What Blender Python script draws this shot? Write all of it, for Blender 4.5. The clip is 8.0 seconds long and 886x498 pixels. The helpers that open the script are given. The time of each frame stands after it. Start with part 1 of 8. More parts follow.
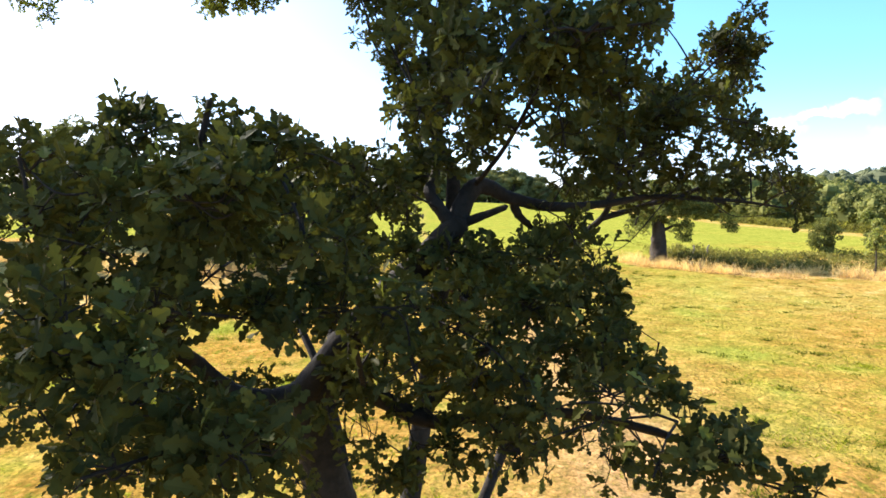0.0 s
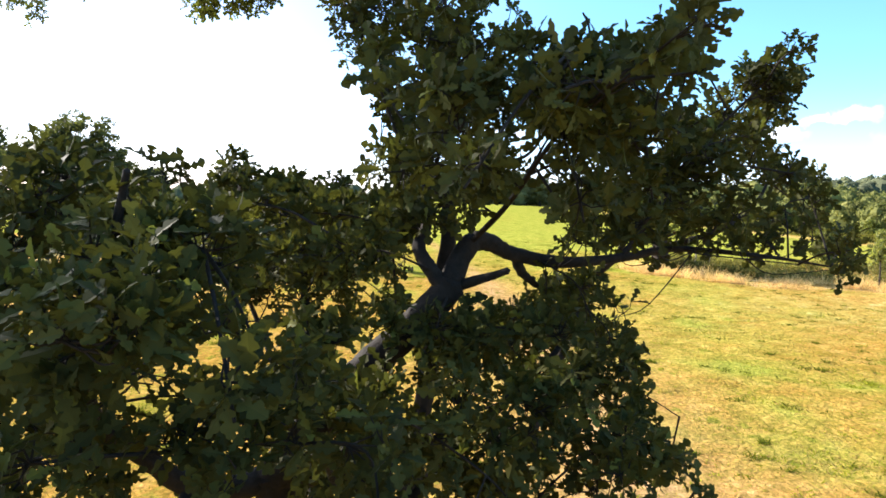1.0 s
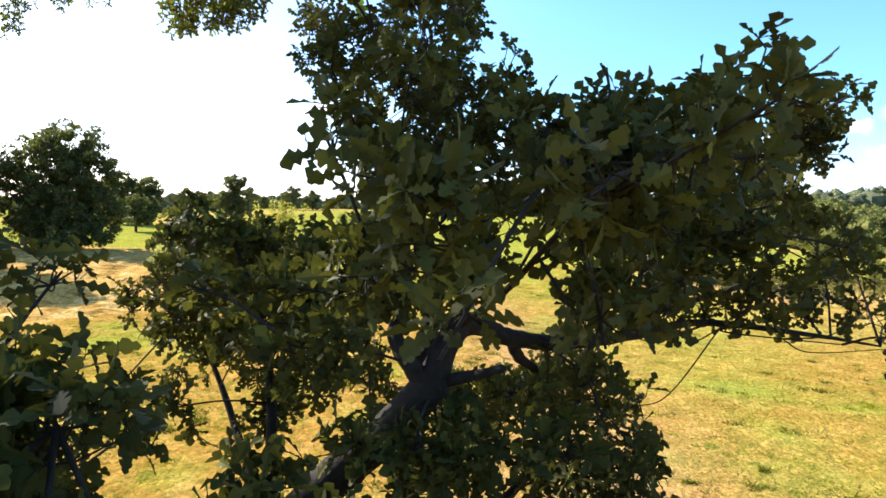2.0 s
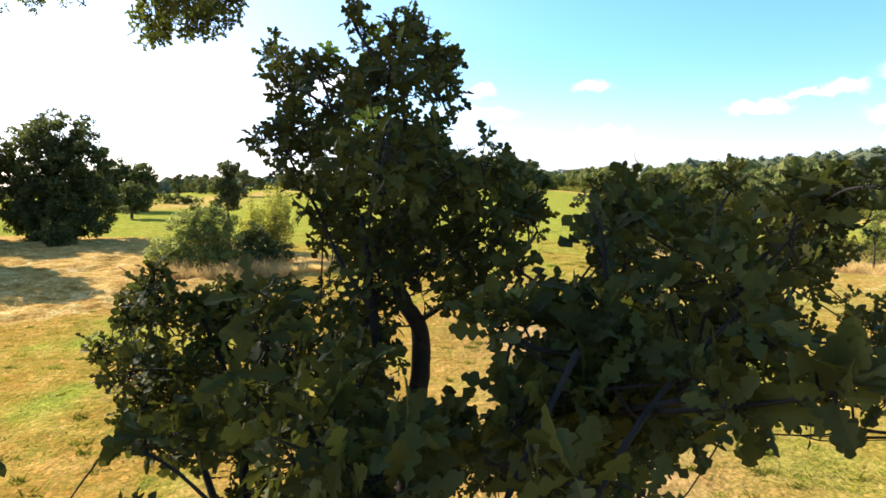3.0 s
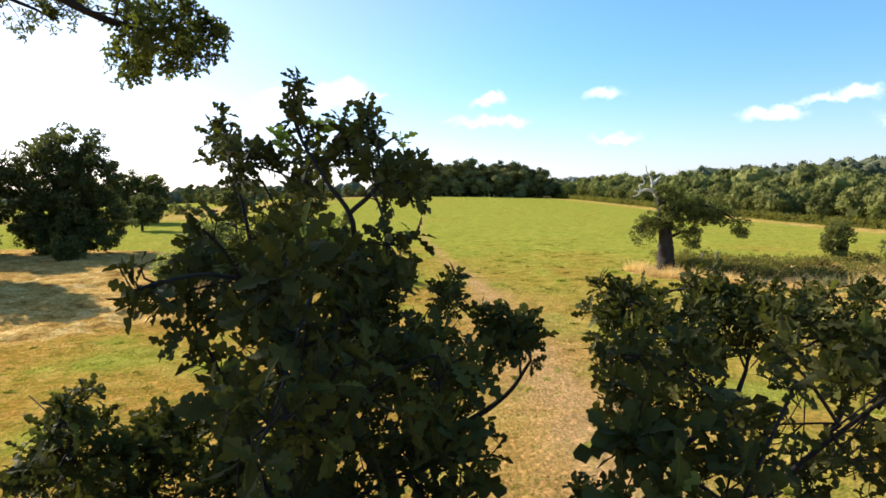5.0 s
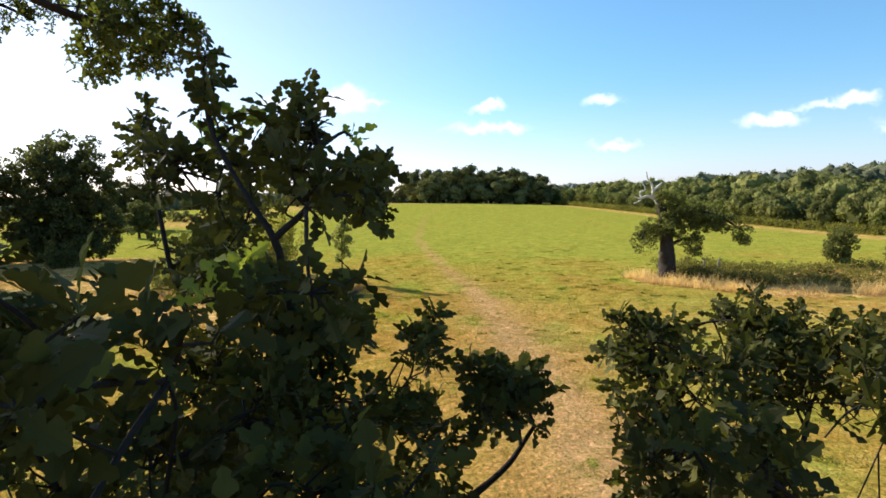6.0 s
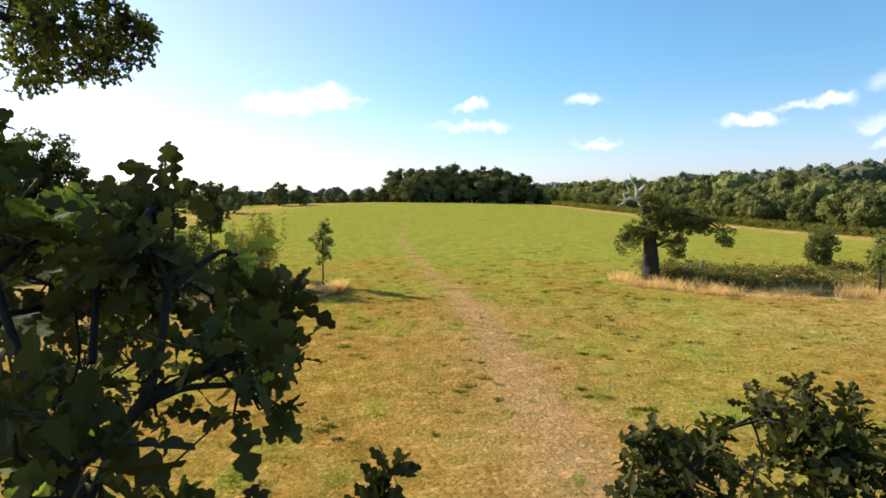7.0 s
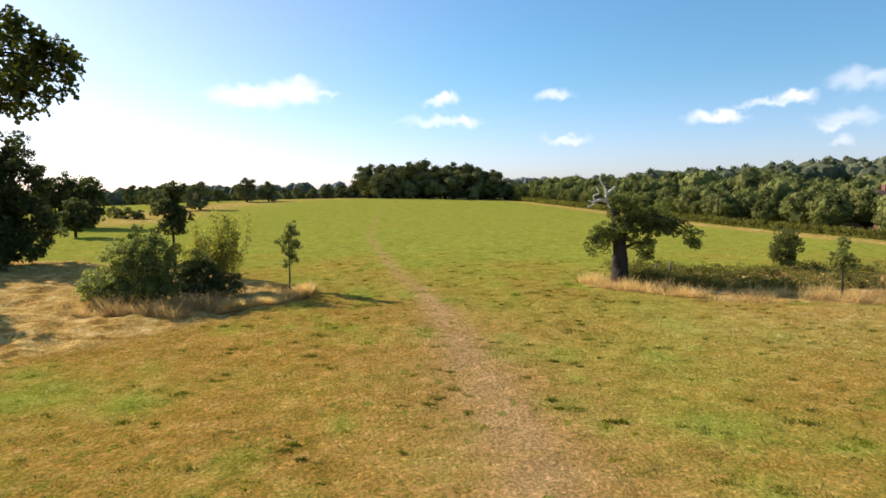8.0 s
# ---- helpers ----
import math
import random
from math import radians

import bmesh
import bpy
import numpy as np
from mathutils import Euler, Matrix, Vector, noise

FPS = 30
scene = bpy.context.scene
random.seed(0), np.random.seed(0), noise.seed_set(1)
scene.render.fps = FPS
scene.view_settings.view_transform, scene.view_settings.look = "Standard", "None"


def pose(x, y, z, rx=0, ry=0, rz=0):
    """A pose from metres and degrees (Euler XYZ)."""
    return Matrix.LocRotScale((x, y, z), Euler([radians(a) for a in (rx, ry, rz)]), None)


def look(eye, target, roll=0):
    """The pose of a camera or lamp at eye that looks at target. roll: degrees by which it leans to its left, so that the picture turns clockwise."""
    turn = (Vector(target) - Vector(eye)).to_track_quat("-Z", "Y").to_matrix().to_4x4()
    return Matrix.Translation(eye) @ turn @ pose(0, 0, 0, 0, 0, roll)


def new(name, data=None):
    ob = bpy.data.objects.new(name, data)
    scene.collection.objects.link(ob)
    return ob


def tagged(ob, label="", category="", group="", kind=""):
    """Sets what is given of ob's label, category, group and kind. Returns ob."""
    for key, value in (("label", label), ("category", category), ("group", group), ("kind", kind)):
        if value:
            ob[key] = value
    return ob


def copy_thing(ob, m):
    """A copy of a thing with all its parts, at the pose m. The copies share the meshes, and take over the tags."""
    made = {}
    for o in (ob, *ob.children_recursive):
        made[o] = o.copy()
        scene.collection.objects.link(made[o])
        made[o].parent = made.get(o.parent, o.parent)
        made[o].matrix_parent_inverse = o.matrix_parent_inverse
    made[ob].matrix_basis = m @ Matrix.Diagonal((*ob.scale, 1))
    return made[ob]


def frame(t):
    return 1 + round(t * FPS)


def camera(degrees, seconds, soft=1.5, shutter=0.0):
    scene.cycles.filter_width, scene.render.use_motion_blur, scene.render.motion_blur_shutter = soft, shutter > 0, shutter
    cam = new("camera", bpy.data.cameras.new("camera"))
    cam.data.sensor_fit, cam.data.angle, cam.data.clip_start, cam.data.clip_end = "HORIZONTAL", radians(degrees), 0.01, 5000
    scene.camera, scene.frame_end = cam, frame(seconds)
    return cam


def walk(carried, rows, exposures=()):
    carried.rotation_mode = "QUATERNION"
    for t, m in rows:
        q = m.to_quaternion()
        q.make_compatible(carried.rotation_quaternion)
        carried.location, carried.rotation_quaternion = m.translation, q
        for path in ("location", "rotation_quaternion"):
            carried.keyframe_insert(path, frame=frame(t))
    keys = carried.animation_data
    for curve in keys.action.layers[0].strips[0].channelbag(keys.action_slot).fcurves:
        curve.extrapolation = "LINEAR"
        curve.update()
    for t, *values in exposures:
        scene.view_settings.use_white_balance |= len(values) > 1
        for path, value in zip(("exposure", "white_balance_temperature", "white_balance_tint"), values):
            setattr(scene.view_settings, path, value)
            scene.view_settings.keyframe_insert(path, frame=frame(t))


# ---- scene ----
cam = camera(69.6, 8.0, 1.65)
PATH = [
    (0, (0.989, 0.954, 5.352), (0.987, 2.949, 5.211), 0.4),
    (0.5, (1.007, 1.158, 5.475), (1.001, 3.152, 5.329), 0.9),
    (1, (1.022, 1.401, 5.593), (1.019, 3.396, 5.451), 1.4),
    (1.5, (1.034, 1.657, 5.695), (1.04, 3.653, 5.575), 1.8),
    (1.7, (1.039, 1.744, 5.734), (1.052, 3.74, 5.624), 1.9),
    (2.8, (1.112, 2.126, 6.165), (1.135, 4.119, 5.994), 0.3),
    (3, (1.124, 2.164, 6.251), (1.146, 4.155, 6.058), -0.2),
    (3.5, (1.15, 2.336, 6.464), (1.174, 4.327, 6.275), -0.4),
    (4, (1.188, 2.487, 6.593), (1.205, 4.479, 6.416), -0.2),
    (4.5, (1.232, 2.593, 6.653), (1.23, 4.586, 6.483), -0.2),
    (4.7, (1.251, 2.643, 6.676), (1.245, 4.635, 6.504), -0.3),
    (5.8, (1.353, 3.229, 6.693), (1.331, 5.223, 6.544), -0.6),
    (6, (1.354, 3.355, 6.706), (1.344, 5.35, 6.558), -0.5),
    (6.5, (1.384, 3.698, 6.786), (1.394, 5.692, 6.64), -0.4),
    (7, (1.408, 3.976, 6.943), (1.45, 5.969, 6.79), -0.4),
    (7.5, (1.446, 4.258, 7.151), (1.531, 6.25, 6.99), -0.4),
    (8, (1.526, 4.558, 7.424), (1.659, 6.547, 7.254), -0.3),
]
walk(cam, [(t, look(eye, target, roll)) for t, eye, target, roll in PATH],
     exposures=[(0, 1.48, 6250, 14), (1.7, 1.43, 6250, 14), (2.8, 1.17, 6250, 14), (3.5, 1.02, 6250, 14), (4.5, 0.78, 6280, 14), (5.8, 0.63, 6350, 14), (7.0, 0.48, 6350, 14), (8.0, 0.32, 6380, 14)])

# ---- sky and sun ----
SUN = Vector((-0.83, 0.56, 0.0)).normalized() * math.cos(radians(29.5)) + Vector((0, 0, math.sin(radians(29.5))))
sun_data = bpy.data.lights.new("sun", "SUN")
sun_data.energy, sun_data.angle, sun_data.color = 5.7, radians(0.53), (1.0, 0.93, 0.82)
sun = new("sun", sun_data)
sun.matrix_world = look(SUN * 50, (0, 0, 0))

world = bpy.data.worlds.new("sky")
scene.world = world
world.use_nodes = True
wn, wl = world.node_tree.nodes, world.node_tree.links
back = wn["Background"]
sky = wn.new("ShaderNodeTexSky")
sky.sky_type, sky.sun_disc = "NISHITA", False
sky.sun_elevation, sky.sun_rotation = radians(29.5), math.atan2(SUN.x, SUN.y)
sky.air_density, sky.dust_density, sky.ozone_density, sky.altitude = 1.0, 0.9, 4.0, 50
back.inputs[1].default_value = 0.13

# fair-weather clouds: a middle direction, half width and half height of each, in parts of the distance
CLOUDS = [
    (-0.217, 0.144, 0.055, 0.0146, 0.85), (-0.158, 0.152, 0.044, 0.0149, 0.90), (-0.149, 0.165, 0.020, 0.0089, 0.60),
    (-0.113, 0.153, 0.022, 0.0040, 0.50), (0.072, 0.145, 0.014, 0.0082, 0.95), (0.059, 0.139, 0.026, 0.0051, 0.55),
    (0.062, 0.112, 0.054, 0.0071, 0.50), (0.099, 0.110, 0.022, 0.0071, 0.70), (0.233, 0.149, 0.028, 0.0066, 0.60),
    (0.448, 0.108, 0.033, 0.0084, 0.80), (0.461, 0.111, 0.017, 0.0084, 0.95), (0.533, 0.130, 0.023, 0.0080, 0.95),
    (0.511, 0.123, 0.043, 0.0054, 0.55), (0.584, 0.146, 0.027, 0.0129, 0.42), (0.605, 0.146, 0.022, 0.0109, 0.45),
    (0.584, 0.097, 0.035, 0.0095, 0.40), (0.574, 0.089, 0.021, 0.0052, 0.50), (0.253, 0.083, 0.030, 0.0062, 0.55),
    (0.581, 0.067, 0.014, 0.0060, 0.40),
]
coords = wn.new("ShaderNodeTexCoord")
puff = wn.new("ShaderNodeTexNoise")
puff.inputs["Scale"].default_value, puff.inputs["Detail"].default_value = 48.0, 9.0
wl.new(coords.outputs["Generated"], puff.inputs["Vector"])
shift = wn.new("ShaderNodeVectorMath")
shift.operation = "MULTIPLY_ADD"
wl.new(puff.outputs["Color"], shift.inputs[0])
shift.inputs[1].default_value, shift.inputs[2].default_value = (0.042, 0.0, 0.030), (-0.021, 0.0, -0.015)
place = wn.new("ShaderNodeVectorMath")
place.operation = "ADD"
wl.new(coords.outputs["Generated"], place.inputs[0])
wl.new(shift.outputs[0], place.inputs[1])
cover = None
for cx, cz, half_w, half_h, dense in CLOUDS:
    away = wn.new("ShaderNodeVectorMath")
    away.operation = "SUBTRACT"
    wl.new(place.outputs[0], away.inputs[0])
    away.inputs[1].default_value = (cx, math.sqrt(1 - cx * cx - cz * cz), cz)
    spread = wn.new("ShaderNodeVectorMath")
    spread.operation = "MULTIPLY"
    wl.new(away.outputs[0], spread.inputs[0])
    spread.inputs[1].default_value = (1 / half_w, 1 / half_w, 1 / half_h)
    size = wn.new("ShaderNodeVectorMath")
    size.operation = "LENGTH"
    wl.new(spread.outputs[0], size.inputs[0])
    edge = wn.new("ShaderNodeMapRange")
    edge.interpolation_type = "SMOOTHSTEP"
    edge.inputs["From Min"].default_value, edge.inputs["From Max"].default_value = 1.55, 0.2
    edge.inputs["To Min"].default_value, edge.inputs["To Max"].default_value = 0.0, dense
    wl.new(size.outputs["Value"], edge.inputs["Value"])
    if cover is None:
        cover = edge.outputs[0]
    else:
        most = wn.new("ShaderNodeMath")
        most.operation = "MAXIMUM"
        wl.new(cover, most.inputs[0])
        wl.new(edge.outputs[0], most.inputs[1])
        cover = most.outputs[0]
veil = wn.new("ShaderNodeMix")
veil.data_type = "RGBA"
wl.new(cover, veil.inputs["Factor"])
clear = wn.new("ShaderNodeMix")
clear.data_type, clear.blend_type = "RGBA", "MULTIPLY"
height = wn.new("ShaderNodeSeparateXYZ")
wl.new(coords.outputs["Generated"], height.inputs[0])
high = wn.new("ShaderNodeMapRange")
high.interpolation_type = "SMOOTHSTEP"
high.inputs["From Min"].default_value, high.inputs["From Max"].default_value = 0.02, 0.22
wl.new(height.outputs[2], high.inputs["Value"])
sunward = wn.new("ShaderNodeVectorMath")
sunward.operation = "DOT_PRODUCT"
wl.new(coords.outputs["Generated"], sunward.inputs[0])
sunward.inputs[1].default_value = SUN
glare = wn.new("ShaderNodeMapRange")
glare.interpolation_type = "SMOOTHSTEP"
glare.inputs["From Min"].default_value, glare.inputs["From Max"].default_value = 0.8, 0.42
wl.new(sunward.outputs["Value"], glare.inputs["Value"])
blue = wn.new("ShaderNodeMath")
blue.operation = "MULTIPLY"
wl.new(high.outputs[0], blue.inputs[0])
wl.new(glare.outputs[0], blue.inputs[1])
wl.new(blue.outputs[0], clear.inputs["Factor"])
wl.new(sky.outputs[0], clear.inputs["A"])
clear.inputs["B"].default_value = (0.74, 1.03, 1.05, 1)
milky = wn.new("ShaderNodeMix")
milky.data_type, milky.blend_type = "RGBA", "MULTIPLY"
low = wn.new("ShaderNodeMapRange")
low.inputs["From Min"].default_value, low.inputs["From Max"].default_value = 0.16, 0.0
wl.new(height.outputs[2], low.inputs["Value"])
wl.new(low.outputs[0], milky.inputs["Factor"])
wl.new(clear.outputs["Result"], milky.inputs["A"])
milky.inputs["B"].default_value = (1.17, 1.12, 1.33, 1)
wl.new(milky.outputs["Result"], veil.inputs["A"])
veil.inputs["B"].default_value = (7.6, 7.6, 7.7, 1)
wl.new(veil.outputs["Result"], back.inputs[0])

# ---- materials ----


def material(name, rough=0.8):
    m = bpy.data.materials.new(name)
    m.use_nodes = True
    b = m.node_tree.nodes["Principled BSDF"]
    b.inputs["Roughness"].default_value = rough
    b.inputs["Specular IOR Level"].default_value = 0.25
    return m, m.node_tree.nodes, m.node_tree.links, b


def noise_node(n, l, scale, detail=4.0, rough=0.55, coord="Object"):
    tc, tex = n.new("ShaderNodeTexCoord"), n.new("ShaderNodeTexNoise")
    tex.inputs["Scale"].default_value, tex.inputs["Detail"].default_value, tex.inputs["Roughness"].default_value = scale, detail, rough
    l.new(tc.outputs[coord], tex.inputs["Vector"])
    return tex


def ramp(n, l, source, stops):
    r = n.new("ShaderNodeValToRGB")
    while len(r.color_ramp.elements) < len(stops):
        r.color_ramp.elements.new(0.5)
    for e, (p, c) in zip(r.color_ramp.elements, stops):
        e.position, e.color = p, (*c, 1)
    l.new(source, r.inputs[0])
    return r


def mix(n, l, factor, a, b, blend="MIX"):
    m = n.new("ShaderNodeMix")
    m.data_type, m.blend_type = "RGBA", blend
    for value, socket in ((factor, m.inputs["Factor"]), (a, m.inputs["A"]), (b, m.inputs["B"])):
        if isinstance(value, (int, float)):
            socket.default_value = value
        elif isinstance(value, tuple):
            socket.default_value = (*value, 1)
        else:
            l.new(value, socket)
    return m.outputs["Result"]


def bump(n, l, b, height, strength, distance):
    node = n.new("ShaderNodeBump")
    node.inputs["Strength"].default_value, node.inputs["Distance"].default_value = strength, distance
    l.new(height, node.inputs["Height"])
    l.new(node.outputs[0], b.inputs["Normal"])


def attribute(n, name):
    a = n.new("ShaderNodeAttribute")
    a.attribute_name = name
    return a


def leaf_material(name, dark, light, rare, thin, rough=0.62, island=True, patches=1.3, uneven=0.25, gloss=0.12):
    """Leaves: two greens with a few yellowed ones, on oak and bush coloured as if sunlit; some light let through."""
    m, n, l, b = material(name, rough)
    b.inputs["Specular IOR Level"].default_value = gloss
    if island:
        source = n.new("ShaderNodeNewGeometry").outputs["Random Per Island"]
    else:
        source = n.new("ShaderNodeObjectInfo").outputs["Random"]
    col = ramp(n, l, source, [(0.0, dark), (0.62, light), (0.93, light), (1.0, rare)]).outputs[0]
    patch = noise_node(n, l, patches, 3.0)
    low, high = 1 - 1.15 * uneven, 1 + 0.75 * uneven
    col = mix(n, l, 1.0, col, ramp(n, l, patch.outputs["Fac"], [(0.3, (low, low, low)), (0.7, (1.05 * high, high, 0.9 * high))]).outputs[0], "MULTIPLY")
    l.new(col, b.inputs["Base Color"])
    shine = n.new("ShaderNodeBsdfTranslucent")
    glow = mix(n, l, 1.0, col, (1.45, 1.5, 0.8), "MULTIPLY")
    l.new(glow, shine.inputs[0])
    both = n.new("ShaderNodeMixShader")
    both.inputs[0].default_value = thin
    l.new(b.outputs[0], both.inputs[1])
    l.new(shine.outputs[0], both.inputs[2])
    l.new(both.outputs[0], n["Material Output"].inputs[0])
    return m


def bark_material(name, dark, light, scale):
    m, n, l, b = material(name, 0.9)
    grain = noise_node(n, l, scale, 8.0, 0.65)
    big = noise_node(n, l, scale * 0.15, 3.0)
    col = ramp(n, l, grain.outputs["Fac"], [(0.3, dark), (0.75, light)]).outputs[0]
    col = mix(n, l, 1.0, col, ramp(n, l, big.outputs["Fac"], [(0.3, (0.7, 0.7, 0.66)), (0.7, (1.15, 1.15, 1.1))]).outputs[0], "MULTIPLY")
    l.new(col, b.inputs["Base Color"])
    bump(n, l, b, grain.outputs["Fac"], 0.7, 0.4 / scale)
    return m


def plain_material(name, dark, light, scale, rough=0.85):
    m, n, l, b = material(name, rough)
    grain = noise_node(n, l, scale, 6.0)
    l.new(ramp(n, l, grain.outputs["Fac"], [(0.3, dark), (0.7, light)]).outputs[0], b.inputs["Base Color"])
    bump(n, l, b, grain.outputs["Fac"], 0.3, 0.2 / scale)
    return m


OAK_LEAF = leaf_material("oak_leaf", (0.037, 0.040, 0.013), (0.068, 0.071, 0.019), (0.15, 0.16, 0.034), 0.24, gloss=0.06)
# brighter copy of the oak leaf: sunlight on the hanging branch as colour
SUNLIT_TONE_LEAF = leaf_material("sunlit_tone_oak_leaf", (0.042, 0.050, 0.014), (0.09, 0.105, 0.024), (0.22, 0.25, 0.05), 0.4)
# much brighter oak leaf, its colour standing in for sun on single leaves
LIT_LEAF = leaf_material("lit_leaf", (0.16, 0.20, 0.04), (0.28, 0.33, 0.06), (0.36, 0.40, 0.08), 0.45, 0.6)
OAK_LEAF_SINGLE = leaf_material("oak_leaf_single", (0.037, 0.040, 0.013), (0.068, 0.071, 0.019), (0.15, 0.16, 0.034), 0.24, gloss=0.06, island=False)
VETERAN_LEAF = leaf_material("veteran_leaf", (0.080, 0.090, 0.03), (0.165, 0.18, 0.055), (0.27, 0.27, 0.08), 0.42, 0.7, patches=1.0, uneven=0.35)
FAR_LEAF = leaf_material("far_leaf", (0.050, 0.057, 0.021), (0.10, 0.112, 0.040), (0.17, 0.17, 0.055), 0.4, 0.6, gloss=0.18)
BUSH_LEAF = leaf_material("bush_leaf", (0.10, 0.118, 0.04), (0.25, 0.265, 0.085), (0.46, 0.42, 0.12), 0.5, 0.5, gloss=0.3)
PALE_LEAF = leaf_material("pale_leaf", (0.085, 0.105, 0.028), (0.15, 0.17, 0.045), (0.24, 0.22, 0.05), 0.3, 0.6)
CREST_LEAF = leaf_material("crest_leaf", (0.12, 0.126, 0.054), (0.185, 0.187, 0.078), (0.24, 0.235, 0.09), 0.2, 0.9, patches=0.15, uneven=0.35, gloss=0.0)
WOOD_LEAF = leaf_material("wood_leaf", (0.11, 0.125, 0.045), (0.205, 0.215, 0.075), (0.29, 0.28, 0.10), 0.3, 0.9, patches=0.13, uneven=0.6, gloss=0.0)
# far hills and ridge: distance haze put into greyer, bluer leaf colours
HAZED_HILL_LEAF = leaf_material("hazed_hill_leaf", (0.10, 0.115, 0.07), (0.14, 0.155, 0.09), (0.16, 0.17, 0.10), 0.15, 0.9, patches=0.03, uneven=0.4, gloss=0.0)
HAZED_RIDGE_LEAF = leaf_material("hazed_ridge_leaf", (0.14, 0.17, 0.15), (0.18, 0.205, 0.18), (0.2, 0.22, 0.19), 0.15, 0.8, patches=0.02, uneven=0.3)
HEDGE_LEAF = leaf_material("hedge_leaf", (0.125, 0.125, 0.030), (0.21, 0.205, 0.048), (0.30, 0.25, 0.07), 0.45, 0.6, patches=0.2, uneven=0.3)
BRAMBLE_LEAF = leaf_material("bramble_leaf", (0.09, 0.09, 0.024), (0.21, 0.19, 0.05), (0.36, 0.28, 0.09), 0.3, 0.7, patches=0.5, uneven=0.4)
WILLOW_LEAF = leaf_material("willow_leaf", (0.20, 0.205, 0.048), (0.33, 0.31, 0.075), (0.45, 0.37, 0.09), 0.5, 0.6)
PALE_STRAW = leaf_material("pale_straw", (0.50, 0.34, 0.18), (0.72, 0.52, 0.29), (0.84, 0.68, 0.44), 0.5, 0.7)
DRY_BLADE = leaf_material("dry_blade", (0.20, 0.135, 0.030), (0.34, 0.23, 0.060), (0.46, 0.34, 0.12), 0.2, 0.7)
WEED = leaf_material("weed", (0.075, 0.084, 0.012), (0.14, 0.15, 0.02), (0.22, 0.21, 0.035), 0.4, 0.8, gloss=0.0)
STRAW = leaf_material("straw", (0.34, 0.215, 0.125), (0.52, 0.355, 0.21), (0.70, 0.53, 0.35), 0.5, 0.8, patches=0.8, uneven=0.3)
TUFT = leaf_material("tuft", (0.15, 0.16, 0.016), (0.26, 0.265, 0.028), (0.36, 0.33, 0.06), 0.5, 0.8, gloss=0.0)
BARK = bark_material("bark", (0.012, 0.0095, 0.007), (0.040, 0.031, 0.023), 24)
BARK_FAR = bark_material("bark_far", (0.022, 0.017, 0.012), (0.075, 0.058, 0.042), 3)
DEADWOOD = bark_material("deadwood", (0.50, 0.45, 0.37), (0.82, 0.77, 0.68), 6)
ROTTEN = bark_material("rotten_wood", (0.12, 0.095, 0.07), (0.34, 0.29, 0.23), 5)


